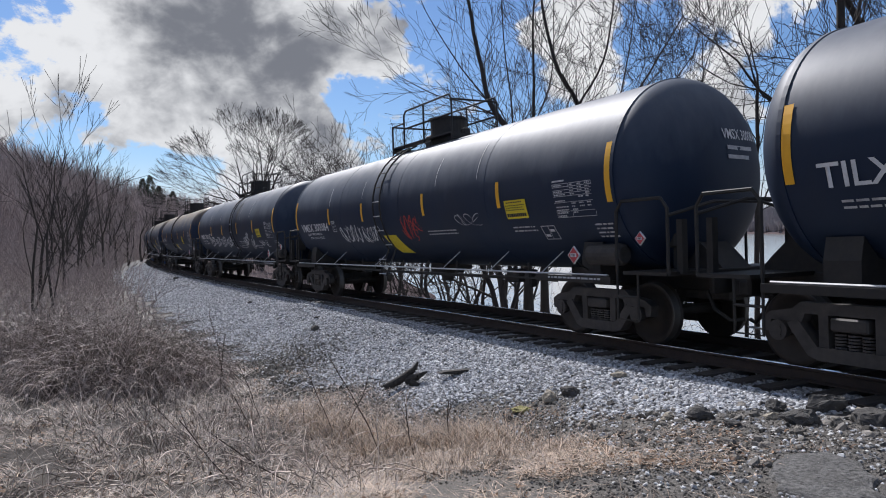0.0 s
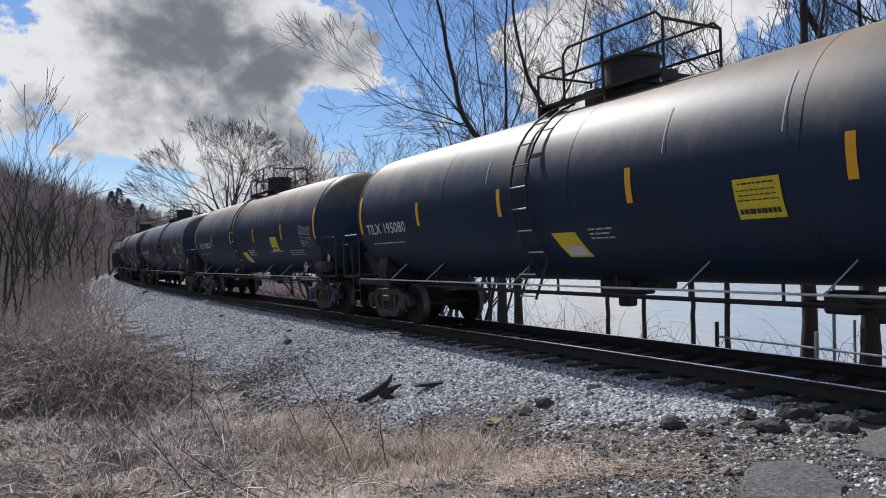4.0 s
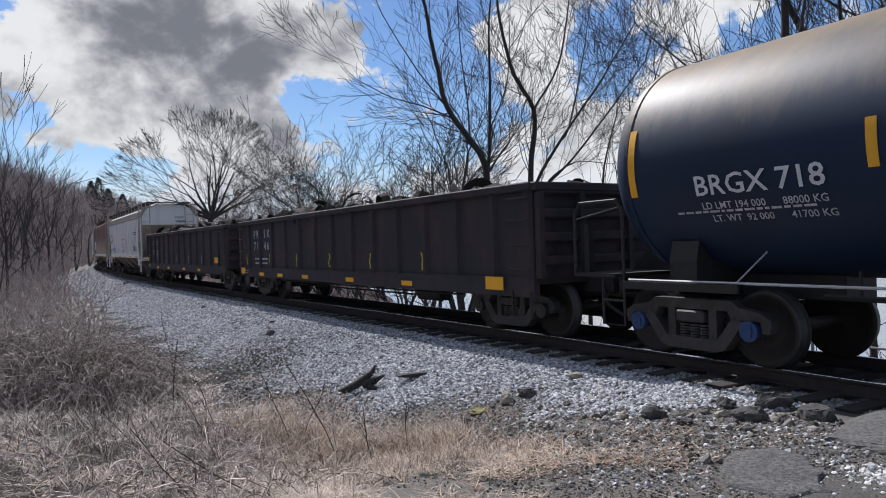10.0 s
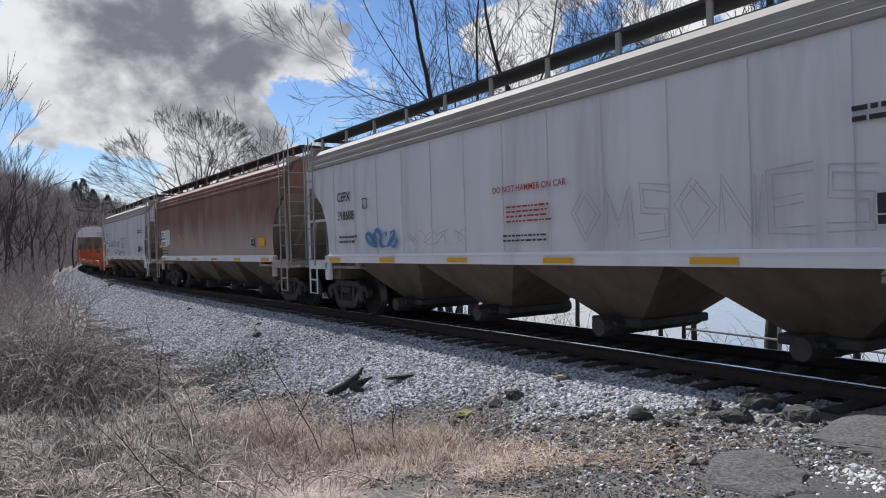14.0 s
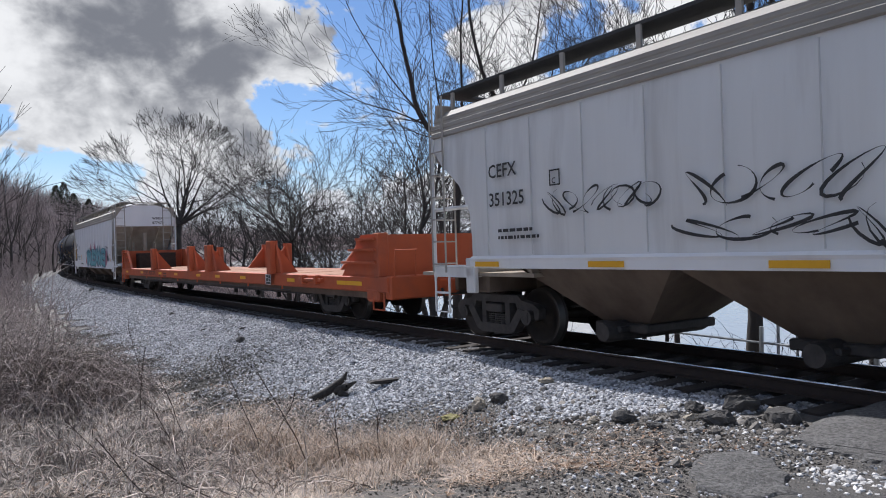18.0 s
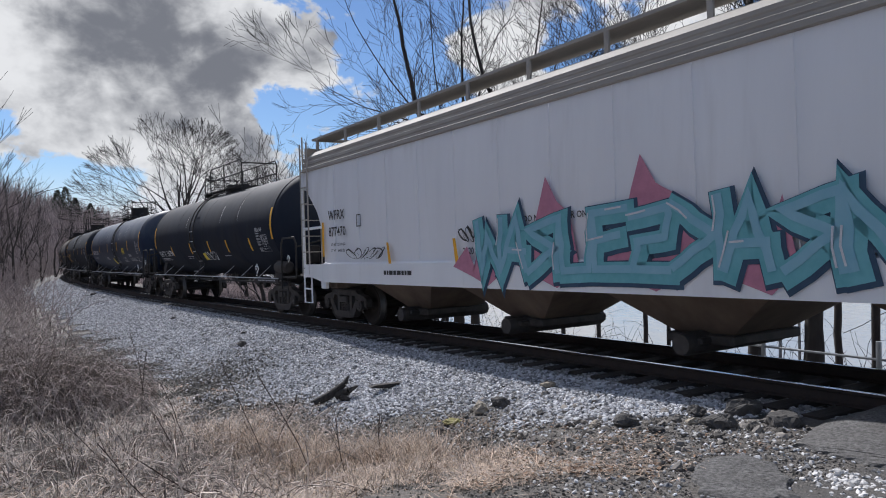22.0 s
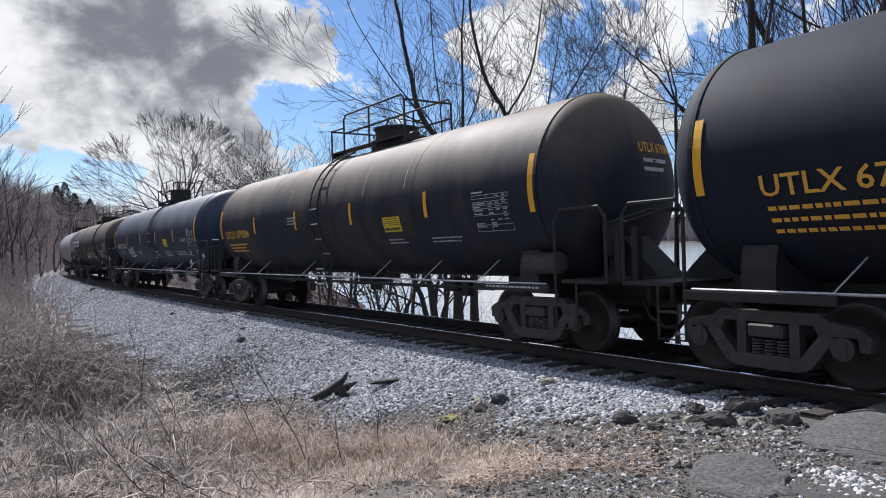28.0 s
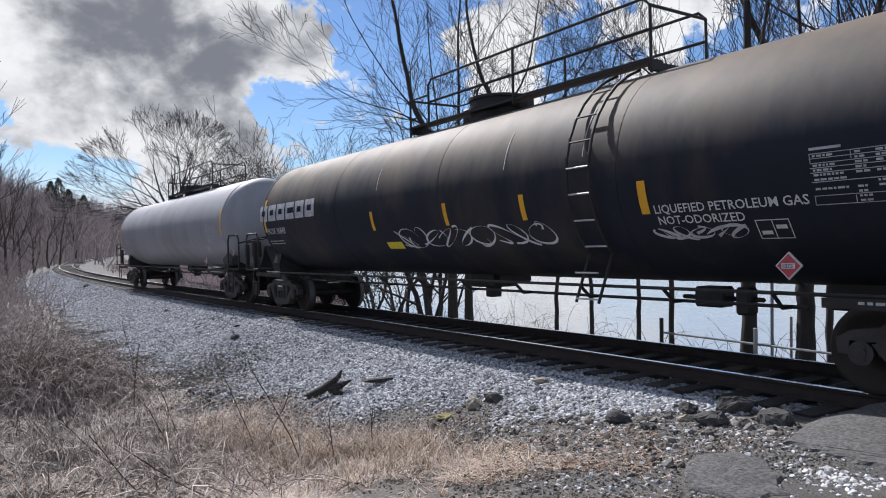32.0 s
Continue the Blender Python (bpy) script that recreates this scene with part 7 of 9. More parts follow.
def stones(n, seed, fn, name, material, label, sides=20, size=(0.025, 0.05)):
    """Angular stones in one mesh, half sunk in the ground."""
    g = np.random.RandomState(seed)
    ph = (1 + 5 ** 0.5) / 2
    ico = np.array([(-1, ph, 0), (1, ph, 0), (-1, -ph, 0), (1, -ph, 0), (0, -1, ph), (0, 1, ph), (0, -1, -ph), (0, 1, -ph), (ph, 0, -1), (ph, 0, 1), (-ph, 0, -1), (-ph, 0, 1)]) / 1.9
    icof = np.array([(0, 11, 5), (0, 5, 1), (0, 1, 7), (0, 7, 10), (0, 10, 11), (1, 5, 9), (5, 11, 4), (11, 10, 2), (10, 7, 6), (7, 1, 8), (3, 9, 4), (3, 4, 2), (3, 2, 6), (3, 6, 8), (3, 8, 9), (4, 9, 5), (2, 4, 11), (6, 2, 10), (8, 6, 7), (9, 8, 1)])
    if sides == 8:
        ico = np.array([(1, 0, 0), (-1, 0, 0), (0, 1, 0), (0, -1, 0), (0, 0, 1), (0, 0, -1)], float)
        icof = np.array([(0, 2, 4), (2, 1, 4), (1, 3, 4), (3, 0, 4), (2, 0, 5), (1, 2, 5), (3, 1, 5), (0, 3, 5)])
    xy = fn(g, n)
    z = land_z(xy[:, 0], xy[:, 1])[0]
    m = len(ico)
    v = ico[None] * (1 + g.uniform(-0.32, 0.32, (n, m, 1)))
    sc = g.uniform(size[0], size[1], (n, 1, 1)) * np.stack([g.uniform(0.8, 1.4, n), g.uniform(0.7, 1.1, n), g.uniform(0.5, 0.85, n)], 1)[:, None, :]
    v = v * sc
    a, b = g.uniform(0, 6.28, n), g.uniform(-0.7, 0.7, n)
    ca, sa_, cb, sb = np.cos(a)[:, None], np.sin(a)[:, None], np.cos(b)[:, None], np.sin(b)[:, None]
    x1, z1 = v[..., 0] * cb + v[..., 2] * sb, -v[..., 0] * sb + v[..., 2] * cb
    x2, y2 = x1 * ca - v[..., 1] * sa_, x1 * sa_ + v[..., 1] * ca
    P = np.stack([x2 + xy[:, :1], y2 + xy[:, 1:2], z1 + z[:, None] + sc[:, 0, 2][:, None] * g.uniform(0.0, 0.6, (n, 1))], -1).reshape(-1, 3)
    F = (icof[None] + (np.arange(n) * m)[:, None, None]).reshape(-1, 3)
    me = bpy.data.meshes.new(name)
    me.vertices.add(len(P)), me.loops.add(F.size), me.polygons.add(len(F))
    me.vertices.foreach_set("co", P.ravel().astype(np.float32))
    me.loops.foreach_set("vertex_index", F.ravel().astype(np.int32))
    me.polygons.foreach_set("loop_start", (np.arange(len(F)) * 3).astype(np.int32))
    me.polygons.foreach_set("use_smooth", np.zeros(len(F), bool))
    me.update(calc_edges=True)
    me.materials.append(M[material])
    return tagged(new(name, me), label, "stones", kind="stuff")


def ballast_edge(g, s, x, y):
    """How far the clean ballast reaches from the track, ragged; less where dark grit has washed over it."""
    e = np.interp(s, [-60, -40, -30, -17, -13.8, -10.8, -9.2, -7.1, -5], [4.6, 4.5, 4.8, 5.0, 4.7, 4.1, 3.4, 3.0, 2.7])
    e = e + 0.35 * np.sin(s * 1.7) + 0.2 * np.sin(s * 4.3 + 1) - np.abs(g.normal(0, 0.45, len(s)))
    grit = ((x + 5.4) / 1.5) ** 2 + ((y - 15.4) / 2.1) ** 2 < g.uniform(0.1, 1.6, len(s))
    return np.where(grit & (g.uniform(0, 1, len(s)) < 0.8), 0.0, e)


def strip(s0, s1, q0, q1, pw=1.0, edged=False):
    def f(g, n):
        if edged:
            out, have = [], 0
            while have < n:
                s, q = s0 + (s1 - s0) * g.uniform(0, 1, n) ** pw, g.uniform(q0, q1, n)
                x, y, h = np.interp(s, _S, _X), np.interp(s, _S, _Y), np.interp(s, _S, _H)
                p = np.stack([x + q * np.sin(h), y - q * np.cos(h)], 1)
                p = p[q < ballast_edge(g, s, p[:, 0], p[:, 1])]
                out.append(p)
                have += len(p)
            return np.concatenate(out)[:n]
        s, q = s0 + (s1 - s0) * g.uniform(0, 1, n) ** pw, g.uniform(q0, q1, n)
        x, y, h = np.interp(s, _S, _X), np.interp(s, _S, _Y), np.interp(s, _S, _H)
        return np.stack([x + q * np.sin(h), y - q * np.cos(h)], 1)
    return f


def between_ties(g, n, s0, s1):
    """Spots in the cribs beside the near rail, clear of the ties."""
    k = g.randint(int((14 - s1) / 0.52), int((14 - s0) / 0.52), n)
    s = 14 - k * 0.52 - 0.26 + g.uniform(-0.15, 0.15, n)
    q = g.uniform(0.86, 1.5, n)
    x, y, h = np.interp(s, _S, _X), np.interp(s, _S, _Y), np.interp(s, _S, _H)
    return np.stack([x + q * np.sin(h), y - q * np.cos(h)], 1)


stones(17000, 1, strip(-13, -4.6, 1.46, 4.9, 1.0, True), "ballast", "ballast", "pale crushed-stone ballast", 20, (0.014, 0.032))
stones(15000, 11, strip(-20, -13, 1.46, 5.4, 1.0, True), "ballast", "ballast", "pale crushed-stone ballast", 8, (0.018, 0.038))
stones(30000, 2, strip(-40, -19, 1.46, 5.8, 1.0, True), "ballast", "ballast", "pale crushed-stone ballast", 8, (0.026, 0.048))
stones(16000, 3, strip(-90, -38, 1.46, 5.4, 1.0, True), "ballast", "ballast", "pale crushed-stone ballast", 8, (0.04, 0.07))
stones(5000, 4, strip(-40, -3.5, -2.6, 0.7), "ballast", "ballast", "crushed stone between the ties", 8, (0.02, 0.035))
stones(5000, 44, lambda g, n: between_ties(g, n, -20, -3.2), "ballast", "oily_ballast", "crushed stone packed between the tie ends", 20, (0.015, 0.03))
stones(7000, 45, lambda g, n: between_ties(g, n, -70, -19), "ballast", "oily_ballast", "crushed stone packed between the tie ends", 8, (0.026, 0.045))
stones(19000, 5, strip(-10, -2.6, 2.2, 5.6), "rubble", "rubble", "loose rubble and grit", 8, (0.006, 0.017))
stones(1500, 54, strip(-10, -3.2, 2.0, 5.0), "rubble", "ballast", "crushed stone strewn over the grit", 20, (0.009, 0.026))
stones(900, 51, strip(-9, -3.4, 2.2, 5.2), "rubble", "white_stone", "pale chips among the grit", 20, (0.007, 0.022))
stones(2500, 52, strip(-9, -3.0, 2.2, 6.0), "rubble", "dark_grit", "dark cinders among the grit", 8, (0.006, 0.02))
stones(260, 53, strip(-9, -3.6, 2.0, 4.6), "rubble", "rubble", "larger broken stones among the grit", 20, (0.025, 0.055))
stones(2600, 6, strip(-13, -6, 3.8, 6.5), "rubble", "rubble", "loose rubble and grit in the dead grass", 20, (0.008, 0.026))
stones(14000, 10, strip(-30, -8, 3.6, 6.4), "rubble", "rubble", "brownish stones at the gravel's ragged edge", 8, (0.014, 0.04))
stones(3000, 13, strip(-30, -9, 3.6, 5.6), "ballast", "ballast", "scattered pale ballast at the slope's foot", 8, (0.014, 0.034))
stones(4200, 12, lambda g, n: np.stack([g.normal(-5.3, 0.85, n), g.normal(14.9, 1.2, n)], 1), "rubble", "dark_grit", "patch of dark grit on the gravel", 8, (0.014, 0.034))
stones(2600, 46, lambda g, n: np.stack([g.normal(-6.6, 1.3, n), g.normal(17.0, 2.2, n)], 1), "rubble", "rubble", "brownish dirty gravel", 8, (0.016, 0.04))
stones(170, 7, lambda g, n: np.stack([g.normal(2.83, 0.13, n), g.normal(5.08, 0.17, n)], 1), "pebbles", "white_stone", "spill of white limestone chips on the asphalt", 20, (0.010, 0.030))
stones(160, 72, lambda g, n: np.stack([g.normal(2.45, 0.5, n), g.normal(6.2, 0.5, n)], 1), "pebbles", "white_stone", "stray white limestone chips", 20, (0.006, 0.018))
stones(500, 71, strip(-3.6, -1.0, 2.8, 4.6), "pebbles", "ballast", "loose stones strewn on old asphalt", 20, (0.006, 0.02))
stones(900, 8, strip(-4.2, 1.5, 2.6, 6.5), "pebbles", "rubble", "grit scattered over old asphalt", 20, (0.006, 0.018))


def boulder(x, y, size, squash, seed, material, label, kind="rock"):
    g = random.Random(seed)
    bm = bmesh.new()
    for _ in range(26):
        v = Vector((g.gauss(0, 1), g.gauss(0, 1), g.gauss(0, 1))).normalized() * g.uniform(0.8, 1.15)
        bm.verts.new((v.x * size, v.y * size * 0.75, max(-0.6, v.z) * size * squash))
    bmesh.ops.convex_hull(bm, input=bm.verts)
    bmesh.ops.delete(bm, geom=[v for v in bm.verts if not v.link_faces], context="VERTS")
    bmesh.ops.bevel(bm, geom=list(bm.edges), offset=size * 0.04, segments=1, affect="EDGES")
    bmesh.ops.subdivide_edges(bm, edges=[e for e in bm.edges if e.calc_length() > size * 0.3], cuts=2, use_grid_fill=True)
    off = Vector((seed * 3.1, seed * 1.7, 0))
    for v in bm.verts:
        v.co += v.co.normalized() * size * 0.16 * noise.fractal(v.co * (3.0 / size) + off, 1.0, 2.0, 4)
    at = at_ground(x, y) + Vector((0, 0, size * squash * 0.45))
    t = part("rock", bm, material, None, at=Matrix.Translation(at) @ Matrix.Rotation(g.uniform(0, 3), 4, "Z"))
    return tagged(t, label, "rock", "rocks beside the track")


for k, (x, y, s_, q_, m, lab) in enumerate(((1.83, 7.53, 0.17, 0.55, "rock", "dark broken rock on gravel"), (3.06, 7.5, 0.22, 0.6, "rock", "flat-topped dark rock beside the rail"), (2.62, 6.96, 0.20, 0.5, "rock", "dark lump of old asphalt"), (3.2, 6.9, 0.23, 0.4, "rock", "low dark slab of old asphalt"), (2.60, 7.61, 0.13, 0.55, "rock", "dark broken rock on gravel"), (2.42, 7.2, 0.075, 0.7, "pale_rock", "small tan stone on gravel"), (0.38, 9.8, 0.15, 0.7, "pale_rock", "pale weathered limestone rock"), (0.68, 9.8, 0.16, 0.6, "rock", "dark broken rock on gravel"), (-0.16, 9.46, 0.10, 0.6, "rock", "small dark rock in dirt"), (0.15, 8.2, 0.08, 0.7, "rock", "small dark rock in dirt"), (-5.33, 18.2, 0.15, 0.7, "rock", "dark chunk lying on the ballast"), (0.0, 9.7, 0.15, 0.35, "moss_rock", "yellow-green mossy stone in dirt"), (1.35, 10.0, 0.12, 0.5, "pale_rock", "pale weathered limestone rock"), (2.0, 7.0, 0.10, 0.5, "rock", "small dark rock in dirt"), (1.55, 7.75, 0.10, 0.5, "pale_rock", "pale stone on gravel"), (2.85, 6.75, 0.09, 0.6, "rock", "small dark rock in dirt"), (1.1, 8.9, 0.07, 0.6, "rock", "small dark rock in dirt"), (-9.9, 25.5, 0.14, 0.5, "rock", "dark chunk lying on the ballast"), (-21.5, 43.0, 0.3, 0.4, "rock", "dark chunk lying on the ballast"), (3.25, 7.2, 0.11, 0.6, "pale_rock", "grey stone on gravel"))):
    boulder(x, y, s_, q_, k + 1, m, lab)


def slab(name, outline, top, base, material, label, category, seed=0, rough=0.03, kind=""):
    """A low worn slab of asphalt: an uneven rim, a sloping worn edge and a crowned top; top(x, y) gives its height."""
    pts = []
    k = len(outline)
    for i in range(k):
        a, b = Vector((*outline[i], 0)), Vector((*outline[(i + 1) % k], 0))
        m = max(2, int((b - a).length / 0.055))
        for j in range(m):
            p = a.lerp(b, j / m)
            off = Vector((noise.noise(p * 6 + Vector((seed, 0, 0))), noise.noise(p * 6 + Vector((0, seed, 3))), 0)) + 0.4 * Vector((noise.noise(p * 19), noise.noise(p * 19 + Vector((5, 0, 0))), 0))
            pts.append(p + off * rough * 1.6)
    c = sum(pts, Vector()) / len(pts)
    bm = bmesh.new()
    rings = []
    for f, dz in ((1.06, -base), (1.0, -0.012), (0.96, 0.0), (0.9, 0.003), (0.83, 0.005), (0.76, 0.006), (0.68, 0.008), (0.6, 0.01), (0.5, 0.01), (0.4, 0.011), (0.3, 0.012), (0.2, 0.012), (0.1, 0.012)):
        rings.append([])
        for p in pts:
            q = c + (p - c) * f
            rings[-1].append(bm.verts.new((q.x, q.y, top(q.x, q.y) + dz + noise.noise(q * 4) * 0.016 + noise.noise(q * 13) * 0.009 + noise.noise(q * 37) * 0.005)))
    for a, b in zip(rings, rings[1:]):
        for i in range(len(pts)):
            j = (i + 1) % len(pts)
            bm.faces.new((a[i], a[j], b[j], b[i]))
    bm.faces.new(rings[-1])
    bmesh.ops.recalc_face_normals(bm, faces=bm.faces)
    t = part(name, bm, material, None)
    return tagged(t, label, category, kind=kind)


def gz1(x, y):
    return float(land_z(x, y)[0][0])


def apron_z(x, y):
    """The apron ramps from the road up to the rail's head."""
    s, q = near_track([x], [y])
    side = float(smooth01(s, -4.0, -3.5)[0])
    return float(rail_z(s)[0]) + float(np.interp(q, [0.9, 1.5, 2.2, 2.9], [0.0, -0.005, -0.04, -0.085])[0]) - 0.09 * (1 - side)


_ap = [beside(s, q) for s, q in ((-3.8, 0.88), (6, 0.88), (6, 3.0), (-0.5, 2.95), (-2.6, 2.9), (-3.6, 2.8), (-3.85, 1.9))]
slab("pavement", [(p.x, p.y) for p in _ap], apron_z, 0.16, "asphalt", "worn grey asphalt apron of the level crossing", "asphalt", 3, 0.035, "structure")
slab("pavement", [(1.72, 5.0), (1.95, 4.72), (2.3, 4.75), (2.42, 5.1), (2.5, 5.5), (2.33, 5.82), (2.05, 5.75), (1.8, 5.4)], lambda x, y: gz1(x, y) + 0.026, 0.06, "asphalt", "broken island of pale old asphalt", "asphalt", 4, 0.05, "structure")
_rd = [beside(s, q) for s, q in ((-3.1, 4.6), (-2.9, 2.9), (6, 2.9), (6, 14), (-3.0, 14), (-2.9, 8))]
slab("road", [(p.x, p.y) for p in _rd], lambda x, y: gz1(x, y) + 0.012, 0.05, "old_asphalt", "dark gritty old asphalt road", "road", 5, 0.08, "structure")
# crossing planks between the rails and a road stub beyond
_in = [beside(s, q) for s, q in ((-3.2, 0.64), (6, 0.64), (6, -0.64), (-3.2, -0.64))]
slab("road_crossing", [(p.x, p.y) for p in _in], lambda x, y: gz1(x, y) + 0.22, 0.12, "asphalt", "asphalt infill between the rails of the crossing", "crossing", 6, 0.01, "structure")

# charred branch on the ballast, a broken plank, scraps
bt = thing("charred_branch", "charred forked branch lying on ballast", "branch", at=Matrix.Translation(at_ground(-1.95, 11.95)))
tubes([(Vector((-0.34, -0.1, 0.03)), Vector((-0.1, 0.02, 0.13)), 0.06, 0.075, 8), (Vector((-0.1, 0.02, 0.13)), Vector((0.14, 0.12, 0.30)), 0.075, 0.05, 8), (Vector((0.14, 0.12, 0.30)), Vector((0.2, 0.16, 0.42)), 0.05, 0.015, 7)], "limb", "charred", bt)
tubes([(Vector((0.0, 0.05, 0.12)), Vector((0.22, 0.02, 0.2)), 0.08, 0.06, 7), (Vector((0.22, 0.02, 0.2)), Vector((0.37, 0.06, 0.27)), 0.06, 0.015, 6), (Vector((0.1, 0.0, 0.1)), Vector((0.28, -0.08, 0.04)), 0.07, 0.04, 6)], "fork", "charred", bt)
pl = thing("plank", "splintered dark plank lying on ballast", "plank", at=Matrix.Translation(at_ground(-0.98, 11.95)) @ Matrix.Rotation(0.35, 4, "Z"))
part("board", prism([(-0.42, 0.03), (-0.3, 0.055), (0.1, 0.065), (0.26, 0.06), (0.27, 0.0), (0.0, -0.01), (-0.3, 0.01)], -0.06, 0.06), "charred", pl)
for x, y, a in ((-5.6, 19.6, 0.5), (-7.2, 21.0, 1.2), (-1.75, 12.35, 0.3)):
    s_ = thing("wood_scrap", "small dark scrap of wood on ballast", "wood scrap", "scraps of wood", at=Matrix.Translation(at_ground(x, y)) @ Matrix.Rotation(a, 4, "Z"))
    part("stick", prism([(-0.2, 0.0), (-0.12, 0.05), (0.15, 0.045), (0.2, 0.0)], -0.025, 0.025), "charred", s_)

# signs on the far side of the crossing: backs of an octagon and a panel
sx, sy = polar(1366, 19.0)
sg = thing("stop_sign", "grey back of an octagonal road sign on a post", "road sign", at=Matrix.Translation(at_ground(sx, sy)) @ Matrix.Rotation(-0.35, 4, "Z"))
zb_ = EYE[2] - sg.location.z
part("post", boxes((-0.035, 0.035, -0.03, 0.03, -0.4, zb_ + 0.9)), "sign_back", sg, "steel sign post")
oc = [(0.40 * math.cos(math.pi / 8 + k * math.pi / 4), zb_ + 0.60 + 0.40 * math.sin(math.pi / 8 + k * math.pi / 4)) for k in range(8)]
part("octagon", prism(oc, -0.05, -0.035), "sign_back", sg, "bare grey sign back")
part("panel", boxes((-0.25, 0.25, -0.055, -0.04, zb_ - 0.86, zb_ + 0.08)), "sign_back", sg, "bare grey panel back")
for z_ in (-0.3, 0.6):
    part("bracket", boxes((-0.06, 0.06, -0.06, -0.03, zb_ + z_ - 0.04, zb_ + z_ + 0.04)), "galv", sg)

# pipe barrier on the bank
pb = thing("pipe_barrier", "pale galvanised pipe rail on posts", "barrier")
p0, p1 = polar(1170, 14.6), polar(1800, 12.5)
za, zc = -0.34, -0.42
part("pipe_rail", pipes([(p0[0], p0[1], za), (p1[0], p1[1], zc)], r=0.02, n=8), "sign_back", pb)
for f in (0.0, 0.34, 0.67, 1.0):
    x, y = p0[0] + (p1[0] - p0[0]) * f, p0[1] + (p1[1] - p0[1]) * f
    part("post", pipes([(x, y, gz1(x, y) - 0.3), (x, y, za + (zc - za) * f + 0.28)], r=0.04, n=8), "iron" if f == 0 else "sign_back", pb)
pg = thing("post", "short grey gauge post on the bank", "post", at=Matrix.Translation(at_ground(*polar(1400, 17.5))))
part("stake", pipes([(0, 0, -0.3), (0, 0, 1.5)], r=0.03, n=8), "galv", pg)
# ---------------------------------------------------------------- the train, first car to last
AXLES = [(10.2, -5.85), (-8.3, -23.8), (-26.2, -41.95), (-44.25, -59.9), (-62.3, -78.3), (-80.65, -96.76), (-99.2, -115.17), (-117.35, -132.5), (-134.94, -149.9), (-152.3, -168.4), (-170.45, -186.5), (-188.87, -205.0), (-209.74, -231.7), (-236.22, -254.04), (-256.14, -270.8), (-273.04, -289.6), (-291.9, -307.82), (-310.07, -326.2), (-328.42, -344.9), (-347.2, -365.4), (-367.9, -384.8)]
TRAIN = []


def half(i):
    return (AXLES[i][0] - AXLES[i][1]) / 2


STD = [(-4.5, 0.11, 2.22, 2.70), (-1.5, 0.11, 2.22, 2.70), (1.6, 0.11, 2.22, 2.70), (4.65, 0.11, 2.22, 2.70)]


def sign_panel(car, x0, x1, z0, z1, T, bars=True):
    """A yellow panel with unreadable dark print."""
    p = patch(car, "warning_panel", rect(x0, x1, z0, z1), "lemon", tank=T, lift=0.012, label="yellow warning panel")
    bm = bmesh.new()
    g = random.Random(int(x0 * 50))
    for f, hh, m in ((0.88, 0.009, 0.12), (0.72, 0.007, 0.06), (0.60, 0.007, 0.1), (0.48, 0.007, 0.06), (0.2, 0.03, 0.06)):
        zz, px, end = z0 + (z1 - z0) * f, x0 + (x1 - x0) * m, x1 - (x1 - x0) * m
        while px < end - 0.02:
            ww = min(g.uniform(0.03, 0.08), end - px)
            bm.faces.new([bm.verts.new((a, 0, b)) for a, b in rect(px, px + ww, zz - hh, zz + hh)])
            px += ww + 0.014
    on_tank(bm.verts, T[0], T[1], 0.022)
    part("panel_print", bm, "black_ink", p)


def outline_box(car, x0, x1, z0, z1, T, ink="white", bar=True):
    bm = bmesh.new()
    w = 0.012
    rs = [rect(x0, x1, z0, z0 + w), rect(x0, x1, z1 - w, z1), rect(x0, x0 + w, z0, z1), rect(x1 - w, x1, z0, z1)]
    if bar:
        rs += [rect((x0 + x1) / 2 - w / 2, (x0 + x1) / 2 + w / 2, z0, z1), rect(x0 + 0.04, (x0 + x1) / 2 - 0.03, z0 + 0.06, z0 + 0.11), rect((x0 + x1) / 2 + 0.03, x1 - 0.04, z1 - 0.12, z1 - 0.07)]
    for q in rs:
        bm.faces.new([bm.verts.new((a, 0, b)) for a, b in q])
    on_tank(bm.verts, T[0], T[1], 0.012)
    part("inspection_box", bm, ink, car, "white outlined inspection stencil")


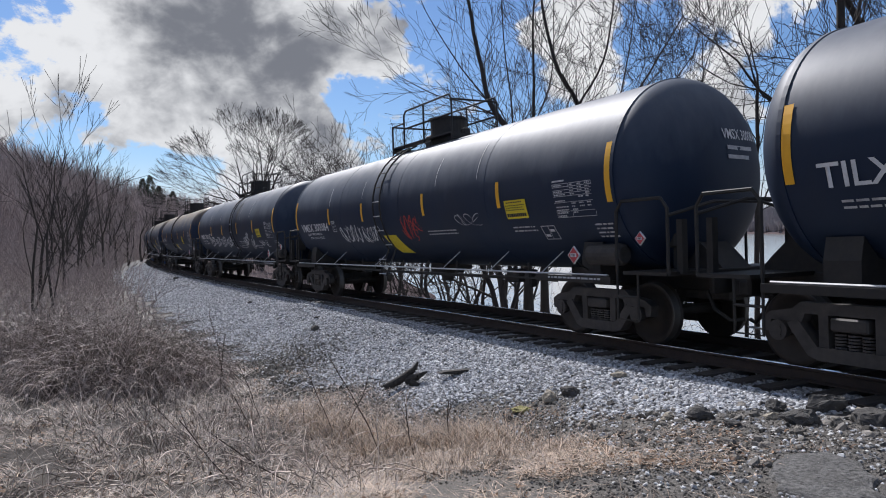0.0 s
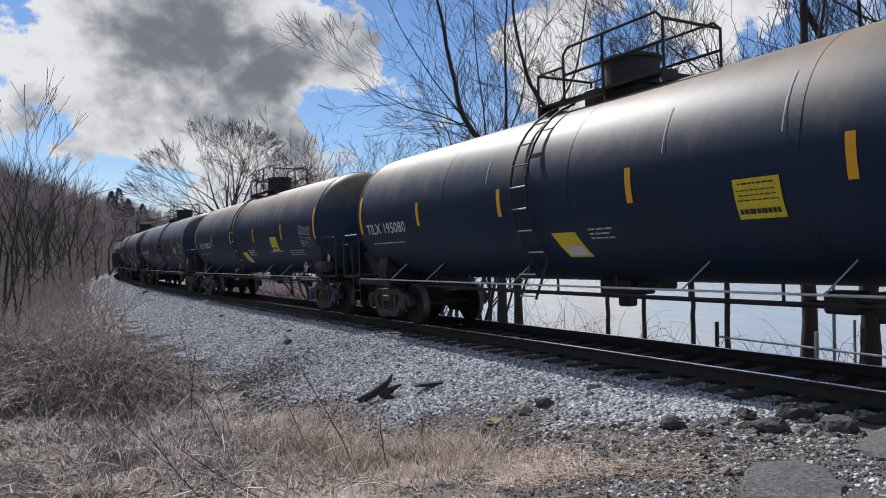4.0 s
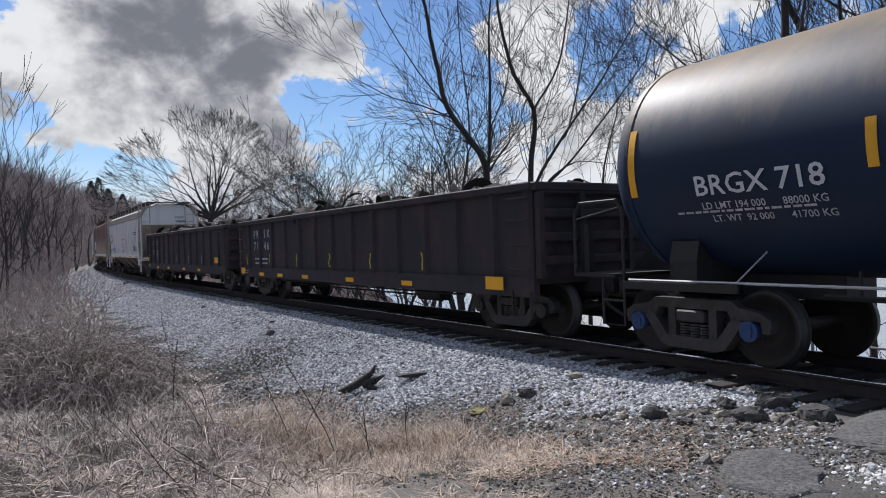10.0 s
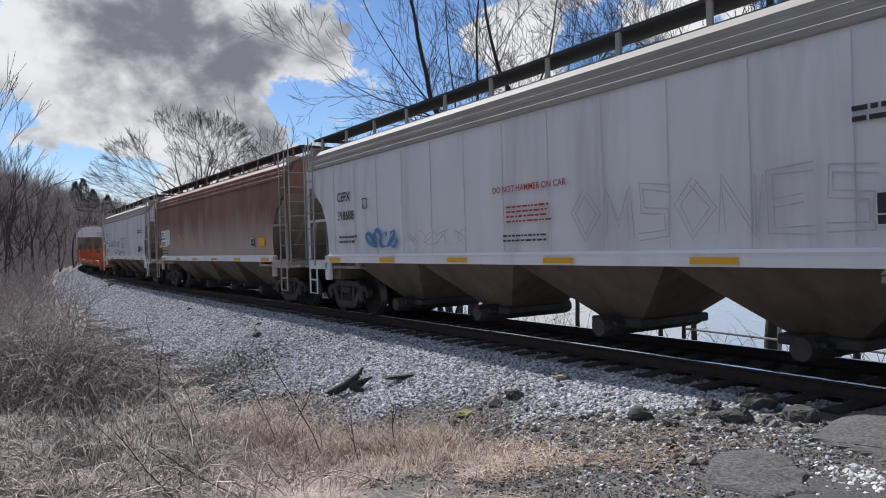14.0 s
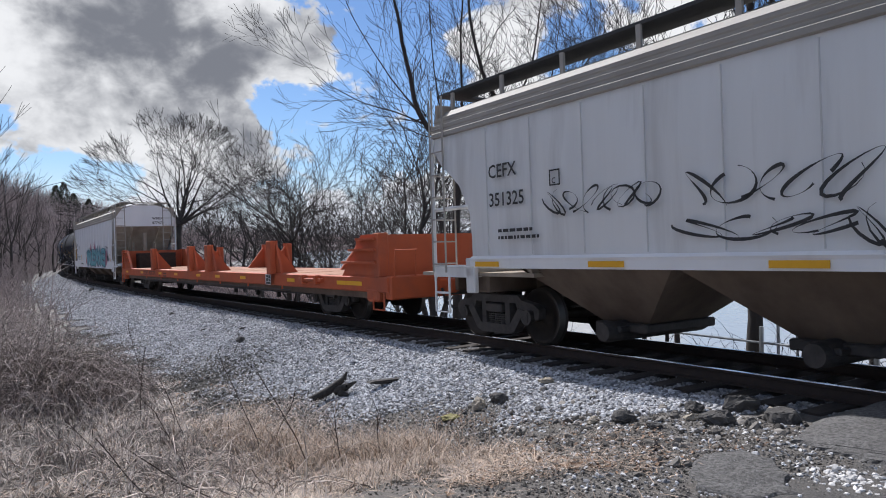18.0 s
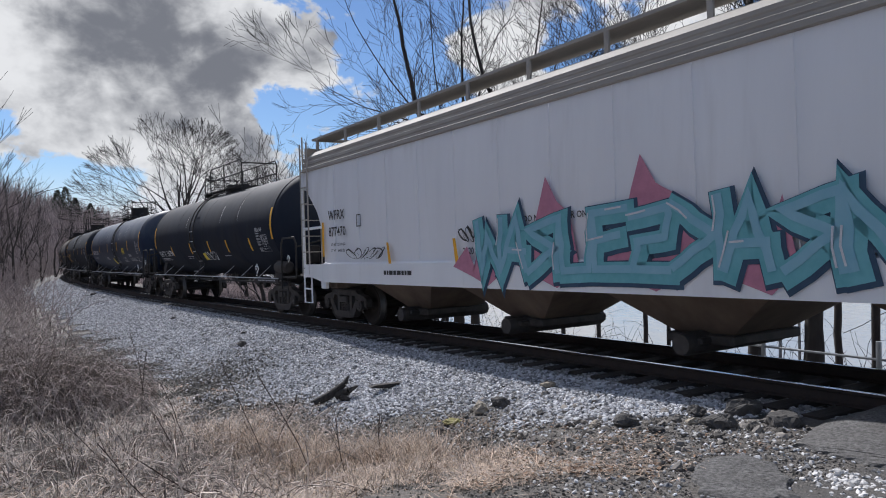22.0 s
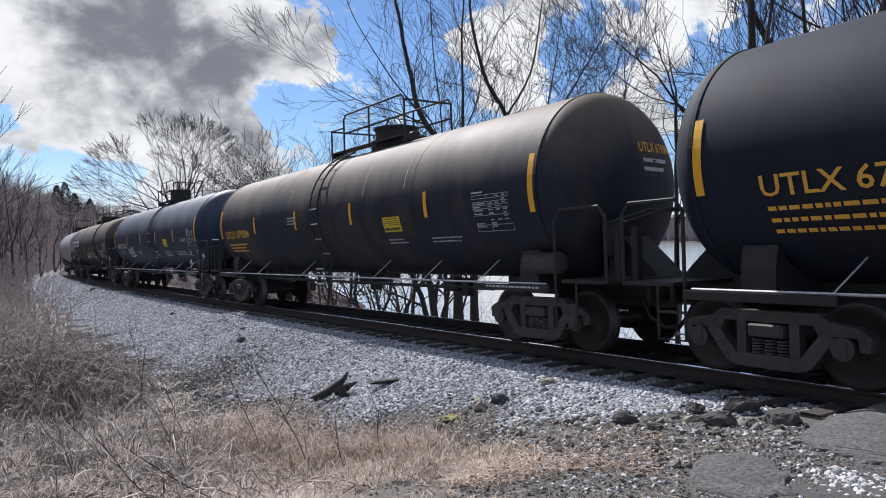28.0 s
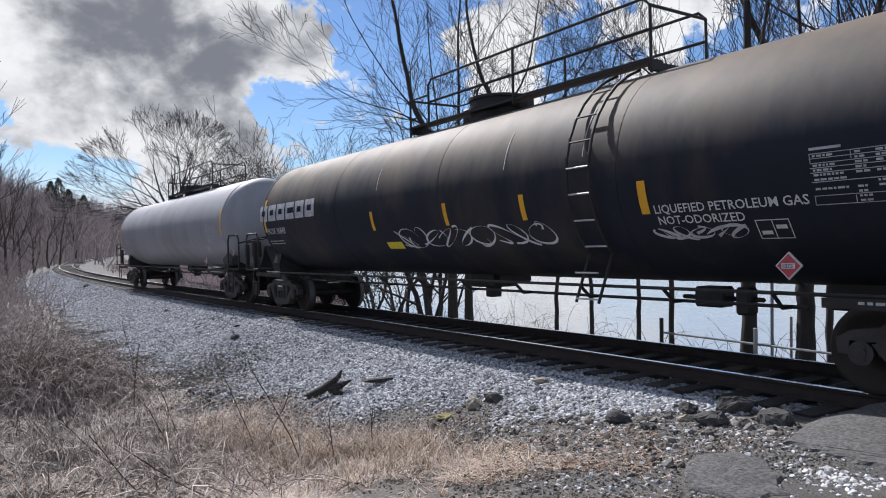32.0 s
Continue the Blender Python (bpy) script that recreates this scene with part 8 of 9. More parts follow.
def tank_dress(car, T, half_, seam, un="1987", sign=(4.84, 5.5, 2.0, 2.34), slant=None, table=(6.3, 0.95, 1.96, 0.55), box_=(5.72, 6.10, 1.55, 1.83), prints=((-7.0, 1.93, 1.6, 2), (1.55, 1.86, 1.3, 2), (4.9, 1.84, 0.7, 2), (7.12, 1.82, 0.42, 4)), color="placard", plac=(6.78, 1.36), ink="ltgrey_ink"):
    rng = random.Random(int(half_ * 1000))
    if sign:
        sign_panel(car, *sign, T)
    if slant:
        x0, x1, z0, z1 = slant
        p = patch(car, "yellow_sticker", [(x0 + (x1 - x0) * 0.2, z0), (x1, z0), (x0 + (x1 - x0) * 0.82, z1), (x0, z1)], "lemon", tank=T, label="slanting yellow sticker")
        patch(p, "sticker_label", [(x0 + (x1 - x0) * 0.32, z0 + 0.05), (x1 - 0.05, z0 + 0.05), (x0 + (x1 - x0) * 0.84, z0 + (z1 - z0) * 0.5), (x0 + (x1 - x0) * 0.24, z0 + (z1 - z0) * 0.5)], "white", tank=T, lift=0.02)
    if table:
        table_panel(car, table[0], table[2], table[1], table[3], tank=T, ink=ink)
    if box_:
        outline_box(car, *box_, T)
    for x, z, w, rows in prints:
        small_print(car, x, z, w, rows, ink, tank=T, rng=rng)
    if plac:
        part("placard_arm", pipes([(plac[0], -1.2, 1.12), (plac[0], -1.44, plac[1] - 0.1)], r=0.015), "iron", car)
        placard(car, plac[0], -1.47, plac[1], 0.145, un, color)
        placard(car, half_ + 0.45, -1.43, 1.6, 0.10, un, color)
    # a pair of thin light streaks where the paint has run at the welds
    for x in (-1.9, 2.2, 3.9):
        patch(car, "paint_streak", rect(x - 0.008, x + 0.008, T[1] + 0.25, T[1] + 0.85 + 0.2 * math.sin(x * 7)), "ltgrey_ink", tank=T, lift=0.008, label="thin pale paint streak")


def graffiti_letters(car, x0, x1, z0, z1, y, word, seed):
    """Wide overlapping spray-painted letters: dark outline, teal body, pale blue light side, over pink stars."""
    rng = random.Random(seed)
    h = z1 - z0

    def layer(strokes, t, lift, ink, name, dx=0.0, dz=0.0):
        bm = bmesh.new()
        for i, pts in enumerate(strokes):
            ribbon(bm, [(a + dx, b + dz) for a, b in pts], t, y - lift - 0.0008 * i)
        part(name, bm, ink, car, "spray-painted graffiti shape")

    for i, (a, b, c) in enumerate(((x0 - 0.75, x0 + 0.8, 0.55), (x0 + 1.0, x0 + 2.3, 1.36), (x0 + 2.5, x0 + 4.3, 1.44), (x0 + 4.4, x0 + 5.4, 0.95), (x1 - 1.3, x1 + 0.75, 0.8))):
        m = (a + b) / 2
        pts = [(a, z0 + h * 0.30), (m - 0.25, z0 + h * 0.16), (m + 0.2, z0 + h * 0.02), (b, z0 + h * 0.3), (b - 0.15, z0 + h * 0.95), (m + 0.25, z0 + h * (c - 0.25)), (m + 0.02, z0 + h * c + 0.1), (m - 0.14, z0 + h * (c - 0.28)), (m - 0.35, z0 + h * 0.6)]
        bm = bmesh.new()
        bm.faces.new([bm.verts.new((p, y - 0.003 - 0.0008 * i, q)) for p, q in pts])
        bmesh.ops.triangulate(bm, faces=bm.faces)
        part("graffiti_cloud", bm, "pink_ink", car, "pink spray-painted star")
    cw = (x1 - x0) / len(word)
    for k, c in enumerate(word):
        strokes, lean, drop = [], rng.uniform(-0.18, 0.18), rng.uniform(-0.06, 0.06)
        flip = rng.random() < 0.6
        for s in LETTERS[c]:
            pts = [(x0 + cw * (k + 0.04 + 0.92 * (1 - a if flip else a) + lean * (b - 0.5)) + rng.uniform(-0.05, 0.05), z0 + 0.2 + max(0, drop) + (h - 0.36) * b + rng.uniform(0, 0.05)) for a, b in s]
            fine = []
            for p, q in zip(pts, pts[1:]):
                fine += [(p[0] + (q[0] - p[0]) * f + 0.02 * math.sin(9 * f + k), p[1] + (q[1] - p[1]) * f) for f in (0, 0.25, 0.5, 0.75)]
            strokes.append(fine + [pts[-1]])
        o = 0.0006 * k
        layer(strokes, 0.17, 0.008 + o, "navy_ink", "graffiti_outline", 0.025, -0.02)
        layer(strokes, 0.135, 0.014 + o, "teal_ink", "graffiti_letter")
        layer(strokes, 0.05, 0.020 + o, "sky_ink", "graffiti_highlight", -0.035, 0.04)
        layer([s[:3] for s in strokes], 0.012, 0.026 + o, "white", "graffiti_shine", -0.10, 0.06)


def spill(car, T, x):
    """A chalky overflow stain that ran down from the manway."""
    g = random.Random(int(x * 10))
    for k in range(9):
        a = x + g.gauss(0, 0.16)
        z1, z0 = T[1] + 1.1, T[1] + g.uniform(0.05, 0.7)
        patch(car, "spill_streak", [(a - 0.02, z0), (a + 0.02, z0), (a + g.uniform(0.03, 0.09), z1), (a - g.uniform(0.03, 0.09), z1)], "chalk", tank=T, lift=0.006 + 0.0007 * k, label="chalky spill streak")


def consist():
    def vm(car, T, h, seam, gs):
        tank_dress(car, T, h, seam, prints=((1.55, 1.86, 1.3, 2), (4.9, 1.84, 0.7, 2), (7.12, 1.82, 0.42, 4)))
        lettering(car, "LD LMT 194300 LB  88400 KG", -6.75, 1.93, 0.105, "white", tank=(*T, 0.014))
        lettering(car, "LT  WT   91100 LB  41350 KG", -6.65, 1.80, 0.105, "white", tank=(*T, 0.014))
        outline_box(car, -4.33, -4.05, 2.0, 2.32, T, bar=False)
        lettering(car, "PLATE", -4.31, 2.23, 0.085, "white", tank=(*T, 0.014))
        lettering(car, "C", -4.24, 2.05, 0.17, "white", tank=(*T, 0.014))
        for g in gs:
            scrawl(car, *g[:5], n=g[5], tank=T, seed=g[6], thick=g[7])
        patch(car, "light_square", rect(-4.4, -4.38, 2.75, 3.3), "ltgrey_ink", tank=T, label="thin pale streak")

    def add(car):
        TRAIN.append(car)

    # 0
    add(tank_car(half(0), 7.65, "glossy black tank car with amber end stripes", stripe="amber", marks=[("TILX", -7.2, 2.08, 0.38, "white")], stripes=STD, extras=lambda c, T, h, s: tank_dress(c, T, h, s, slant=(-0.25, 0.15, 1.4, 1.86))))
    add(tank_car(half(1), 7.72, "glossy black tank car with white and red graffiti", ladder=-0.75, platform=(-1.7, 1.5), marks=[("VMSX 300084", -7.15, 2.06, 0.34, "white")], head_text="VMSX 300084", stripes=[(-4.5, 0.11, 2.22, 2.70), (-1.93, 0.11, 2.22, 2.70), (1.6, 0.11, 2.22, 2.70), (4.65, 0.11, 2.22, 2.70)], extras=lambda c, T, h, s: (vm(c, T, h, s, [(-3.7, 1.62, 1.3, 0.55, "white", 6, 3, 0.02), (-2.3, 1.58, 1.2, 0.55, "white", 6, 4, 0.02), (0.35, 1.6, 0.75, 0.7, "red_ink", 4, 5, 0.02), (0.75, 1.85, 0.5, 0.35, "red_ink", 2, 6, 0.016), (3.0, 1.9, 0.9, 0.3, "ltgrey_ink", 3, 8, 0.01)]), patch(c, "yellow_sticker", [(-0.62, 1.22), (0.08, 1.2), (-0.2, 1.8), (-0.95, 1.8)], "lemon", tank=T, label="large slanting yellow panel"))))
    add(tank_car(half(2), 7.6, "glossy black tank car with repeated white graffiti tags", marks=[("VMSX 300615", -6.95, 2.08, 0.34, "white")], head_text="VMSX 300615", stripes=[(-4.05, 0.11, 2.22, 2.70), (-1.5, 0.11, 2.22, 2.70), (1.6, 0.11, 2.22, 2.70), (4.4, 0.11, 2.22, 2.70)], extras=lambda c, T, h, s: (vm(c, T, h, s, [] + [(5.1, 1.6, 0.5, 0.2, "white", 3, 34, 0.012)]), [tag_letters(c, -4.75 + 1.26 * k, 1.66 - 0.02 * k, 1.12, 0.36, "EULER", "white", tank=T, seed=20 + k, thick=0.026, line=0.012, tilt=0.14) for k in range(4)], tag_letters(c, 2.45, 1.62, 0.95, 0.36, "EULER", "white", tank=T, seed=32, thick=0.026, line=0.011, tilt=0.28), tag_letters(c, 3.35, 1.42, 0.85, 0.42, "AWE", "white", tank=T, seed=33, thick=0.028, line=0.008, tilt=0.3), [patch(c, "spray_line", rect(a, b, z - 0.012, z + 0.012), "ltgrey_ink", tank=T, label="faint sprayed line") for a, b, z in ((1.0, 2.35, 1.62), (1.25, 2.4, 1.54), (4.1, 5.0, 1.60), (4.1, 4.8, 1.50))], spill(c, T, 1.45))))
    til = dict(slant=(-0.27, 0.42, 1.38, 1.86), sign=(3.45, 4.12, 1.86, 2.33), box_=None, prints=((-7.0, 1.90, 1.9, 1), (0.6, 1.90, 0.5, 3), (5.0, 1.84, 1.4, 3)))
    add(tank_car(half(3), 7.55, "black tank car with brown dust on its top", "tank_dusty", ladder=-0.8, stripe="amber", marks=[("TILX 195080", -7.15, 2.12, 0.34, "white")], head_text="TILX 195080", stripes=STD, extras=lambda c, T, h, s: tank_dress(c, T, h, s, **{**til, "sign": (3.25, 3.85, 1.88, 2.36)})))
    add(tank_car(half(4), 7.65, "dusty-topped black tank car with yellow warning panels", "tank_dusty", ladder=-0.8, stripe="amber", cap="blue_cap", marks=[("TILX 190876", -6.8, 2.14, 0.34, "white"), ("VENT TANK WHEN UNLOADING", 3.1, 1.80, 0.085, "white"), ("REMOVE ALL RESIDUAL", 0.55, 1.90, 0.08, "white"), ("COMMODITY BEFORE", 0.55, 1.81, 0.08, "white"), ("CLOSING TANK CAR", 0.55, 1.72, 0.08, "white")], stripes=STD, extras=lambda c, T, h, s: tank_dress(c, T, h, s, **til)))
    add(tank_car(half(5), 7.7, "glossy black tank car with thin pale streaks", marks=[("VMSX 300074", -7.0, 2.08, 0.34, "white"), ("VENT TANK WHEN UNLOADING", 1.55, 1.78, 0.085, "ltgrey_ink")], head_text="VMSX 300074", stripes=STD, extras=lambda c, T, h, s: (vm(c, T, h, s, []), tag_letters(c, -2.3, 1.56, 2.6, 0.40, "MANOSE", "ltgrey_ink", tank=T, seed=41, thick=0.035, line=0.006, tilt=0.02))))
    add(tank_car(half(6), 7.75, "black tank car with orange dust on its shoulder", "tank_dusty", ladder=-0.8, stripe="amber", cap="blue_cap", marks=[("BRGX 718", -6.66, 2.10, 0.34, "white"), ("LD LMT 194 000      88000 KG", -6.6, 1.92, 0.125, "ltgrey_ink"), ("LT. WT  92 000      41700 KG", -6.5, 1.75, 0.125, "ltgrey_ink"), ("VENT TANK WHEN UNLOADING", 3.2, 1.76, 0.085, "white")], head_text="BRGX 718", stripes=STD, extras=lambda c, T, h, s: tank_dress(c, T, h, s, **til)))

    def gon(car, y, h, L, z0, z1, num):
        for x, w, hh, k in ((-L + 0.62, 0.42, 0.2, "amber"), (L - 0.95, 0.5, 0.22, "amber")):
            part("reflective_tape", boxes((x - w / 2, x + w / 2, y - 0.075, y - 0.068, z0 + 0.42 if num == 2 else z0 + 0.1, (z0 + 0.42 if num == 2 else z0 + 0.1) + hh)), k, car, "orange reflective square")
        for x in ((-4.9, -2.3, 1.0, 3.8) if num == 2 else (-5.6, -3.9, -1.9, 1.0, 3.8)):
            part("reflective_tape", boxes((x - 0.22, x + 0.22, y - 0.002, y + 0.004, z0 + 0.06, z0 + 0.16)), "amber", car, "amber reflective tape")
        rng_ = random.Random(num)
        for x in (-6.85, -4.58, -2.3, 0.0, 2.3, 4.6):
            bm = bmesh.new()
            pts = [(x + rng_.uniform(-0.05, 0.05), z0 + 0.40 + 0.07 * i) for i in range(6)]
            for (a, b), (c2, d2) in zip(pts, pts[1:]):
                bm.faces.new([bm.verts.new(v) for v in ((a - 0.022, y - 0.07, b), (a + 0.022, y - 0.07, b), (c2 + 0.016, y - 0.07, d2 - 0.012), (c2 - 0.022, y - 0.07, d2 - 0.012))])
            part("paint_mark", bm, "ltgrey_ink" if num == 2 else "lemon", car, "worn paint mark on a rib")
        num == 1 and small_print(car, -6.3, z0 + 0.62, 1.3, 2, "ltgrey_ink", y=y + 0.035, rng=rng_, h=0.05, gap=0.14)
        small_print(car, -7.4, z0 + 0.22, 0.5, 2, "ltgrey_ink", y=y - 0.0, rng=rng_)

    add(gondola_car(half(7), "rusty black gondola heaped with scrap", [("P", -6.42, 1.98, 0.36, "ltgrey_ink"), ("R", -6.14, 1.98, 0.36, "ltgrey_ink"), ("S", -5.4, 1.98, 0.36, "ltgrey_ink"), ("X", -5.12, 1.98, 0.36, "ltgrey_ink"), ("7", -6.42, 1.6, 0.36, "ltgrey_ink"), ("1", -6.12, 1.6, 0.36, "ltgrey_ink"), ("4", -5.4, 1.6, 0.36, "ltgrey_ink"), ("6", -5.12, 1.6, 0.36, "ltgrey_ink")], lambda c, y, h, L, z0, z1: gon(c, y, h, L, z0, z1, 1), 14, 3))
    add(gondola_car(half(8), "dark rusty gondola full of scrap coils", [("P", -6.27, 1.95, 0.36, "ltgrey_ink"), ("R", -5.98, 1.95, 0.36, "ltgrey_ink"), ("S", -5.28, 1.95, 0.36, "ltgrey_ink"), ("X", -5.0, 1.95, 0.36, "ltgrey_ink"), ("7", -6.27, 1.45, 0.36, "ltgrey_ink"), ("1", -5.97, 1.45, 0.36, "ltgrey_ink"), ("0", -5.28, 1.45, 0.36, "ltgrey_ink"), ("0", -4.98, 1.45, 0.36, "ltgrey_ink")], lambda c, y, h, L, z0, z1: gon(c, y, h, L, z0, z1, 2), 12, 4))

    def plate(car, x, y, z0=1.68, z1=2.0, w=0.5):
        p = part("data_plate", boxes((x, x + w, y - 0.012, y - 0.004, z0, z1)), "black_ink", car, "black data plate ruled in white")
        part("plate_line", boxes((x, x + w, y - 0.018, y - 0.013, z0, z0 + 0.015), (x, x + w, y - 0.018, y - 0.013, z1 - 0.015, z1), (x, x + 0.015, y - 0.018, y - 0.013, z0, z1), (x + w - 0.015, x + w, y - 0.018, y - 0.013, z0, z1), (x + w * 0.5, x + w * 0.5 + 0.015, y - 0.018, y - 0.013, z0 + 0.1, z1), (x, x + w, y - 0.018, y - 0.013, z0 + 0.1, z0 + 0.115)), "white", p)

    def hop(car, y, h, dat=5.7):
        rng_ = random.Random(int(h * 999))
        plate(car, dat, y)
        small_print(car, dat + 0.75, 1.9, 0.55, 3, "black_ink", y=y - 0.006, rng=rng_)
        small_print(car, 5.5, 2.82, 1.6, 2, "black_ink", y=y - 0.006, rng=rng_, h=0.05, gap=0.1)
        lettering(car, "DO NOT HAMMER ON CAR", -0.25, 2.43, 0.14, "red_ink", y=y - 0.006)
        small_print(car, 0.1, 2.2, 1.1, 4, "red_ink", y=y - 0.006, rng=rng_)
        small_print(car, 0.0, 1.75, 1.3, 2, "black_ink", y=y - 0.006, rng=rng_)
        small_print(car, -6.3, 1.9, 1.0, 2, "black_ink", y=y - 0.006, rng=rng_, h=0.05, gap=0.11)
        for x in np.linspace(-6.6, 6.6, 13):
            part("weld_line", boxes((x - 0.006, x + 0.006, y + 0.012, y + 0.03, 1.5, 3.55)), "panel_seam", car, "thin dirty panel seam")
        b = part("plate_box", boxes((-5.05, -4.83, y - 0.008, y - 0.003, 2.47, 2.49), (-5.05, -4.83, y - 0.008, y - 0.003, 2.68, 2.70), (-5.05, -5.03, y - 0.008, y - 0.003, 2.47, 2.7), (-4.85, -4.83, y - 0.008, y - 0.003, 2.47, 2.7)), "black_ink", car)
        lettering(b, "C", -5.0, 2.5, 0.12, "black_ink", y=y - 0.008)

    add(hopper_car(half(9), "pale grey covered hopper with faint graffiti", "hopper_grey", marks=[("CEFX", -6.4, 2.70, 0.30, "black_ink"), ("398688", -6.4, 2.27, 0.30, "black_ink")], extras=lambda c, y, h: (hop(c, y, h), scrawl(c, -4.8, 1.58, 1.2, 0.42, "blue_ink", 4, y=y - 0.01, seed=51, thick=0.05), scrawl(c, -3.1, 1.58, 2.1, 0.36, "ltgrey_ink", 6, y=y - 0.01, seed=52, thick=0.008), tag_letters(c, 1.6, 1.66, 4.2, 0.62, "OMSONES", "grey_ink", y=y - 0.01, seed=53, thick=0.045, line=0.008, tilt=0.0))))
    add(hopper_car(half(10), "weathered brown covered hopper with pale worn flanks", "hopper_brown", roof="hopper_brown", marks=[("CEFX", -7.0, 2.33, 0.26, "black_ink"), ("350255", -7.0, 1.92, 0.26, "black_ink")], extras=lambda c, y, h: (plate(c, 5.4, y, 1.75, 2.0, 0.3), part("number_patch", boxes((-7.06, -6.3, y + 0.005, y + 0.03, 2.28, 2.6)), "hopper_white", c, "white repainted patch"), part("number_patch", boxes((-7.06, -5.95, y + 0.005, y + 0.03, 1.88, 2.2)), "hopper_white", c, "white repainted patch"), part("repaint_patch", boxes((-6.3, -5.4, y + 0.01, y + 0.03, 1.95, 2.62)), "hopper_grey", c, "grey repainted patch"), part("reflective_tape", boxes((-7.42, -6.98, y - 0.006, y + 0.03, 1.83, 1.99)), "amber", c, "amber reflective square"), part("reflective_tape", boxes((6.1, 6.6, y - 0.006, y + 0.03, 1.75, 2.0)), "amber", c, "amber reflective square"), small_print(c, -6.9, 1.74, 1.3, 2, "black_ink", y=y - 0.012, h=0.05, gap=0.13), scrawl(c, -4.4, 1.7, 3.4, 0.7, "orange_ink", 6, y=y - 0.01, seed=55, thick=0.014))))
    add(hopper_car(half(11), "pale grey covered hopper with black graffiti tags", "hopper_grey", marks=[("CEFX", -6.53, 2.72, 0.30, "black_ink"), ("351325", -6.53, 2.27, 0.30, "black_ink")], extras=lambda c, y, h: (hop(c, y, h), scrawl(c, -5.1, 2.02, 2.0, 0.4, "black_ink", 6, y=y - 0.01, seed=61, thick=0.016), scrawl(c, -2.7, 1.95, 2.1, 0.5, "black_ink", 5, y=y - 0.01, seed=62, thick=0.02), scrawl(c, -2.7, 1.6, 1.9, 0.3, "black_ink", 4, y=y - 0.01, seed=63, thick=0.018), scrawl(c, -0.75, 1.45, 1.0, 0.5, "black_ink", 4, y=y - 0.02, seed=64, thick=0.016))))
    add(flat_car(half(12), "long faded-orange flatcar with flared load stakes"))

    def white_hop(car, y, h):
        part("deep_sill", prism([(-8.0, 1.02), (8.0, 1.02), (9.0, 1.18), (9.1, 1.44), (-9.1, 1.44), (-9.0, 1.18)], y + 0.0, y + 0.05), "hopper_white", car, "deep white side sill")
        lettering(car, "DO NOT HAMMER ON CAR", -0.6, 2.04, 0.13, "black_ink", y=y - 0.004)
        small_print(car, -5.0, 1.30, 1.2, 1, "black_ink", y=y - 0.004, h=0.085, gap=0.1)
        for x in np.linspace(-7.3, 7.3, 13):
            part("weld_line", boxes((x - 0.007, x + 0.007, y + 0.018, y + 0.03, 1.5, 3.7)), "hopper_white", car)
        for x in (-4.8, -2.45, 7.8):
            part("reflective_stripe", prism([(x - 0.05, 1.86), (x + 0.02, 1.86), (x + 0.12, 1.44), (x + 0.02, 1.44)], y - 0.006, y - 0.001), "amber", car, "slanting amber stripe")
        part("reflective_stripe", boxes((-7.96, -7.86, y - 0.006, y - 0.001, 1.62, 2.42)), "amber", car, "upright amber reflective stripe")
        graffiti_letters(car, -1.75, 6.1, 1.04, 2.16, y - 0.004, "WARUESKARNSE", 71)
        scrawl(car, -6.6, 1.5, 1.6, 0.32, "black_ink", 5, y=y - 0.006, seed=72, thick=0.014)
        scrawl(car, -2.25, 1.75, 0.55, 0.32, "black_ink", 3, y=y - 0.006, seed=73, thick=0.018)
        lettering(car, "2020", -2.2, 1.58, 0.16, "black_ink", y=y - 0.006)
        small_print(car, 6.2, 2.3, 0.9, 3, "black_ink", y=y - 0.004)
        small_print(car, 6.3, 1.8, 1.0, 3, "black_ink", y=y - 0.004)
        outline = part("plate_box", boxes((-6.15, -5.95, y - 0.006, y - 0.002, 2.24, 2.26), (-6.15, -5.95, y - 0.006, y - 0.002, 2.48, 2.5), (-6.15, -6.13, y - 0.006, y - 0.002, 2.24, 2.5), (-5.97, -5.95, y - 0.006, y - 0.002, 2.24, 2.5)), "black_ink", car)

    add(hopper_car(half(13), "white covered hopper with large teal and pink graffiti", "hopper_white", length=9.2, sheet=8.05, tall=0.12, walk_mat="hopper_roof", lip=0.1, marks=[("WFRX", -7.6, 2.46, 0.30, "black_ink"), ("877470", -7.6, 2.08, 0.30, "black_ink"), ("LD LMT  221100 LBS", -7.48, 1.86, 0.085, "black_ink"), ("LT WT    64900 LBS", -7.48, 1.72, 0.085, "black_ink")], extras=white_hop))
    dull = dict(sign=None, un="3257", color="white", plac=(5.5, 1.33), table=(5.5, 0.85, 1.8, 0.5), box_=None, prints=((-6.4, 1.70, 1.6, 2), (-2.5, 1.75, 0.9, 2), (2.0, 1.72, 0.8, 1)))
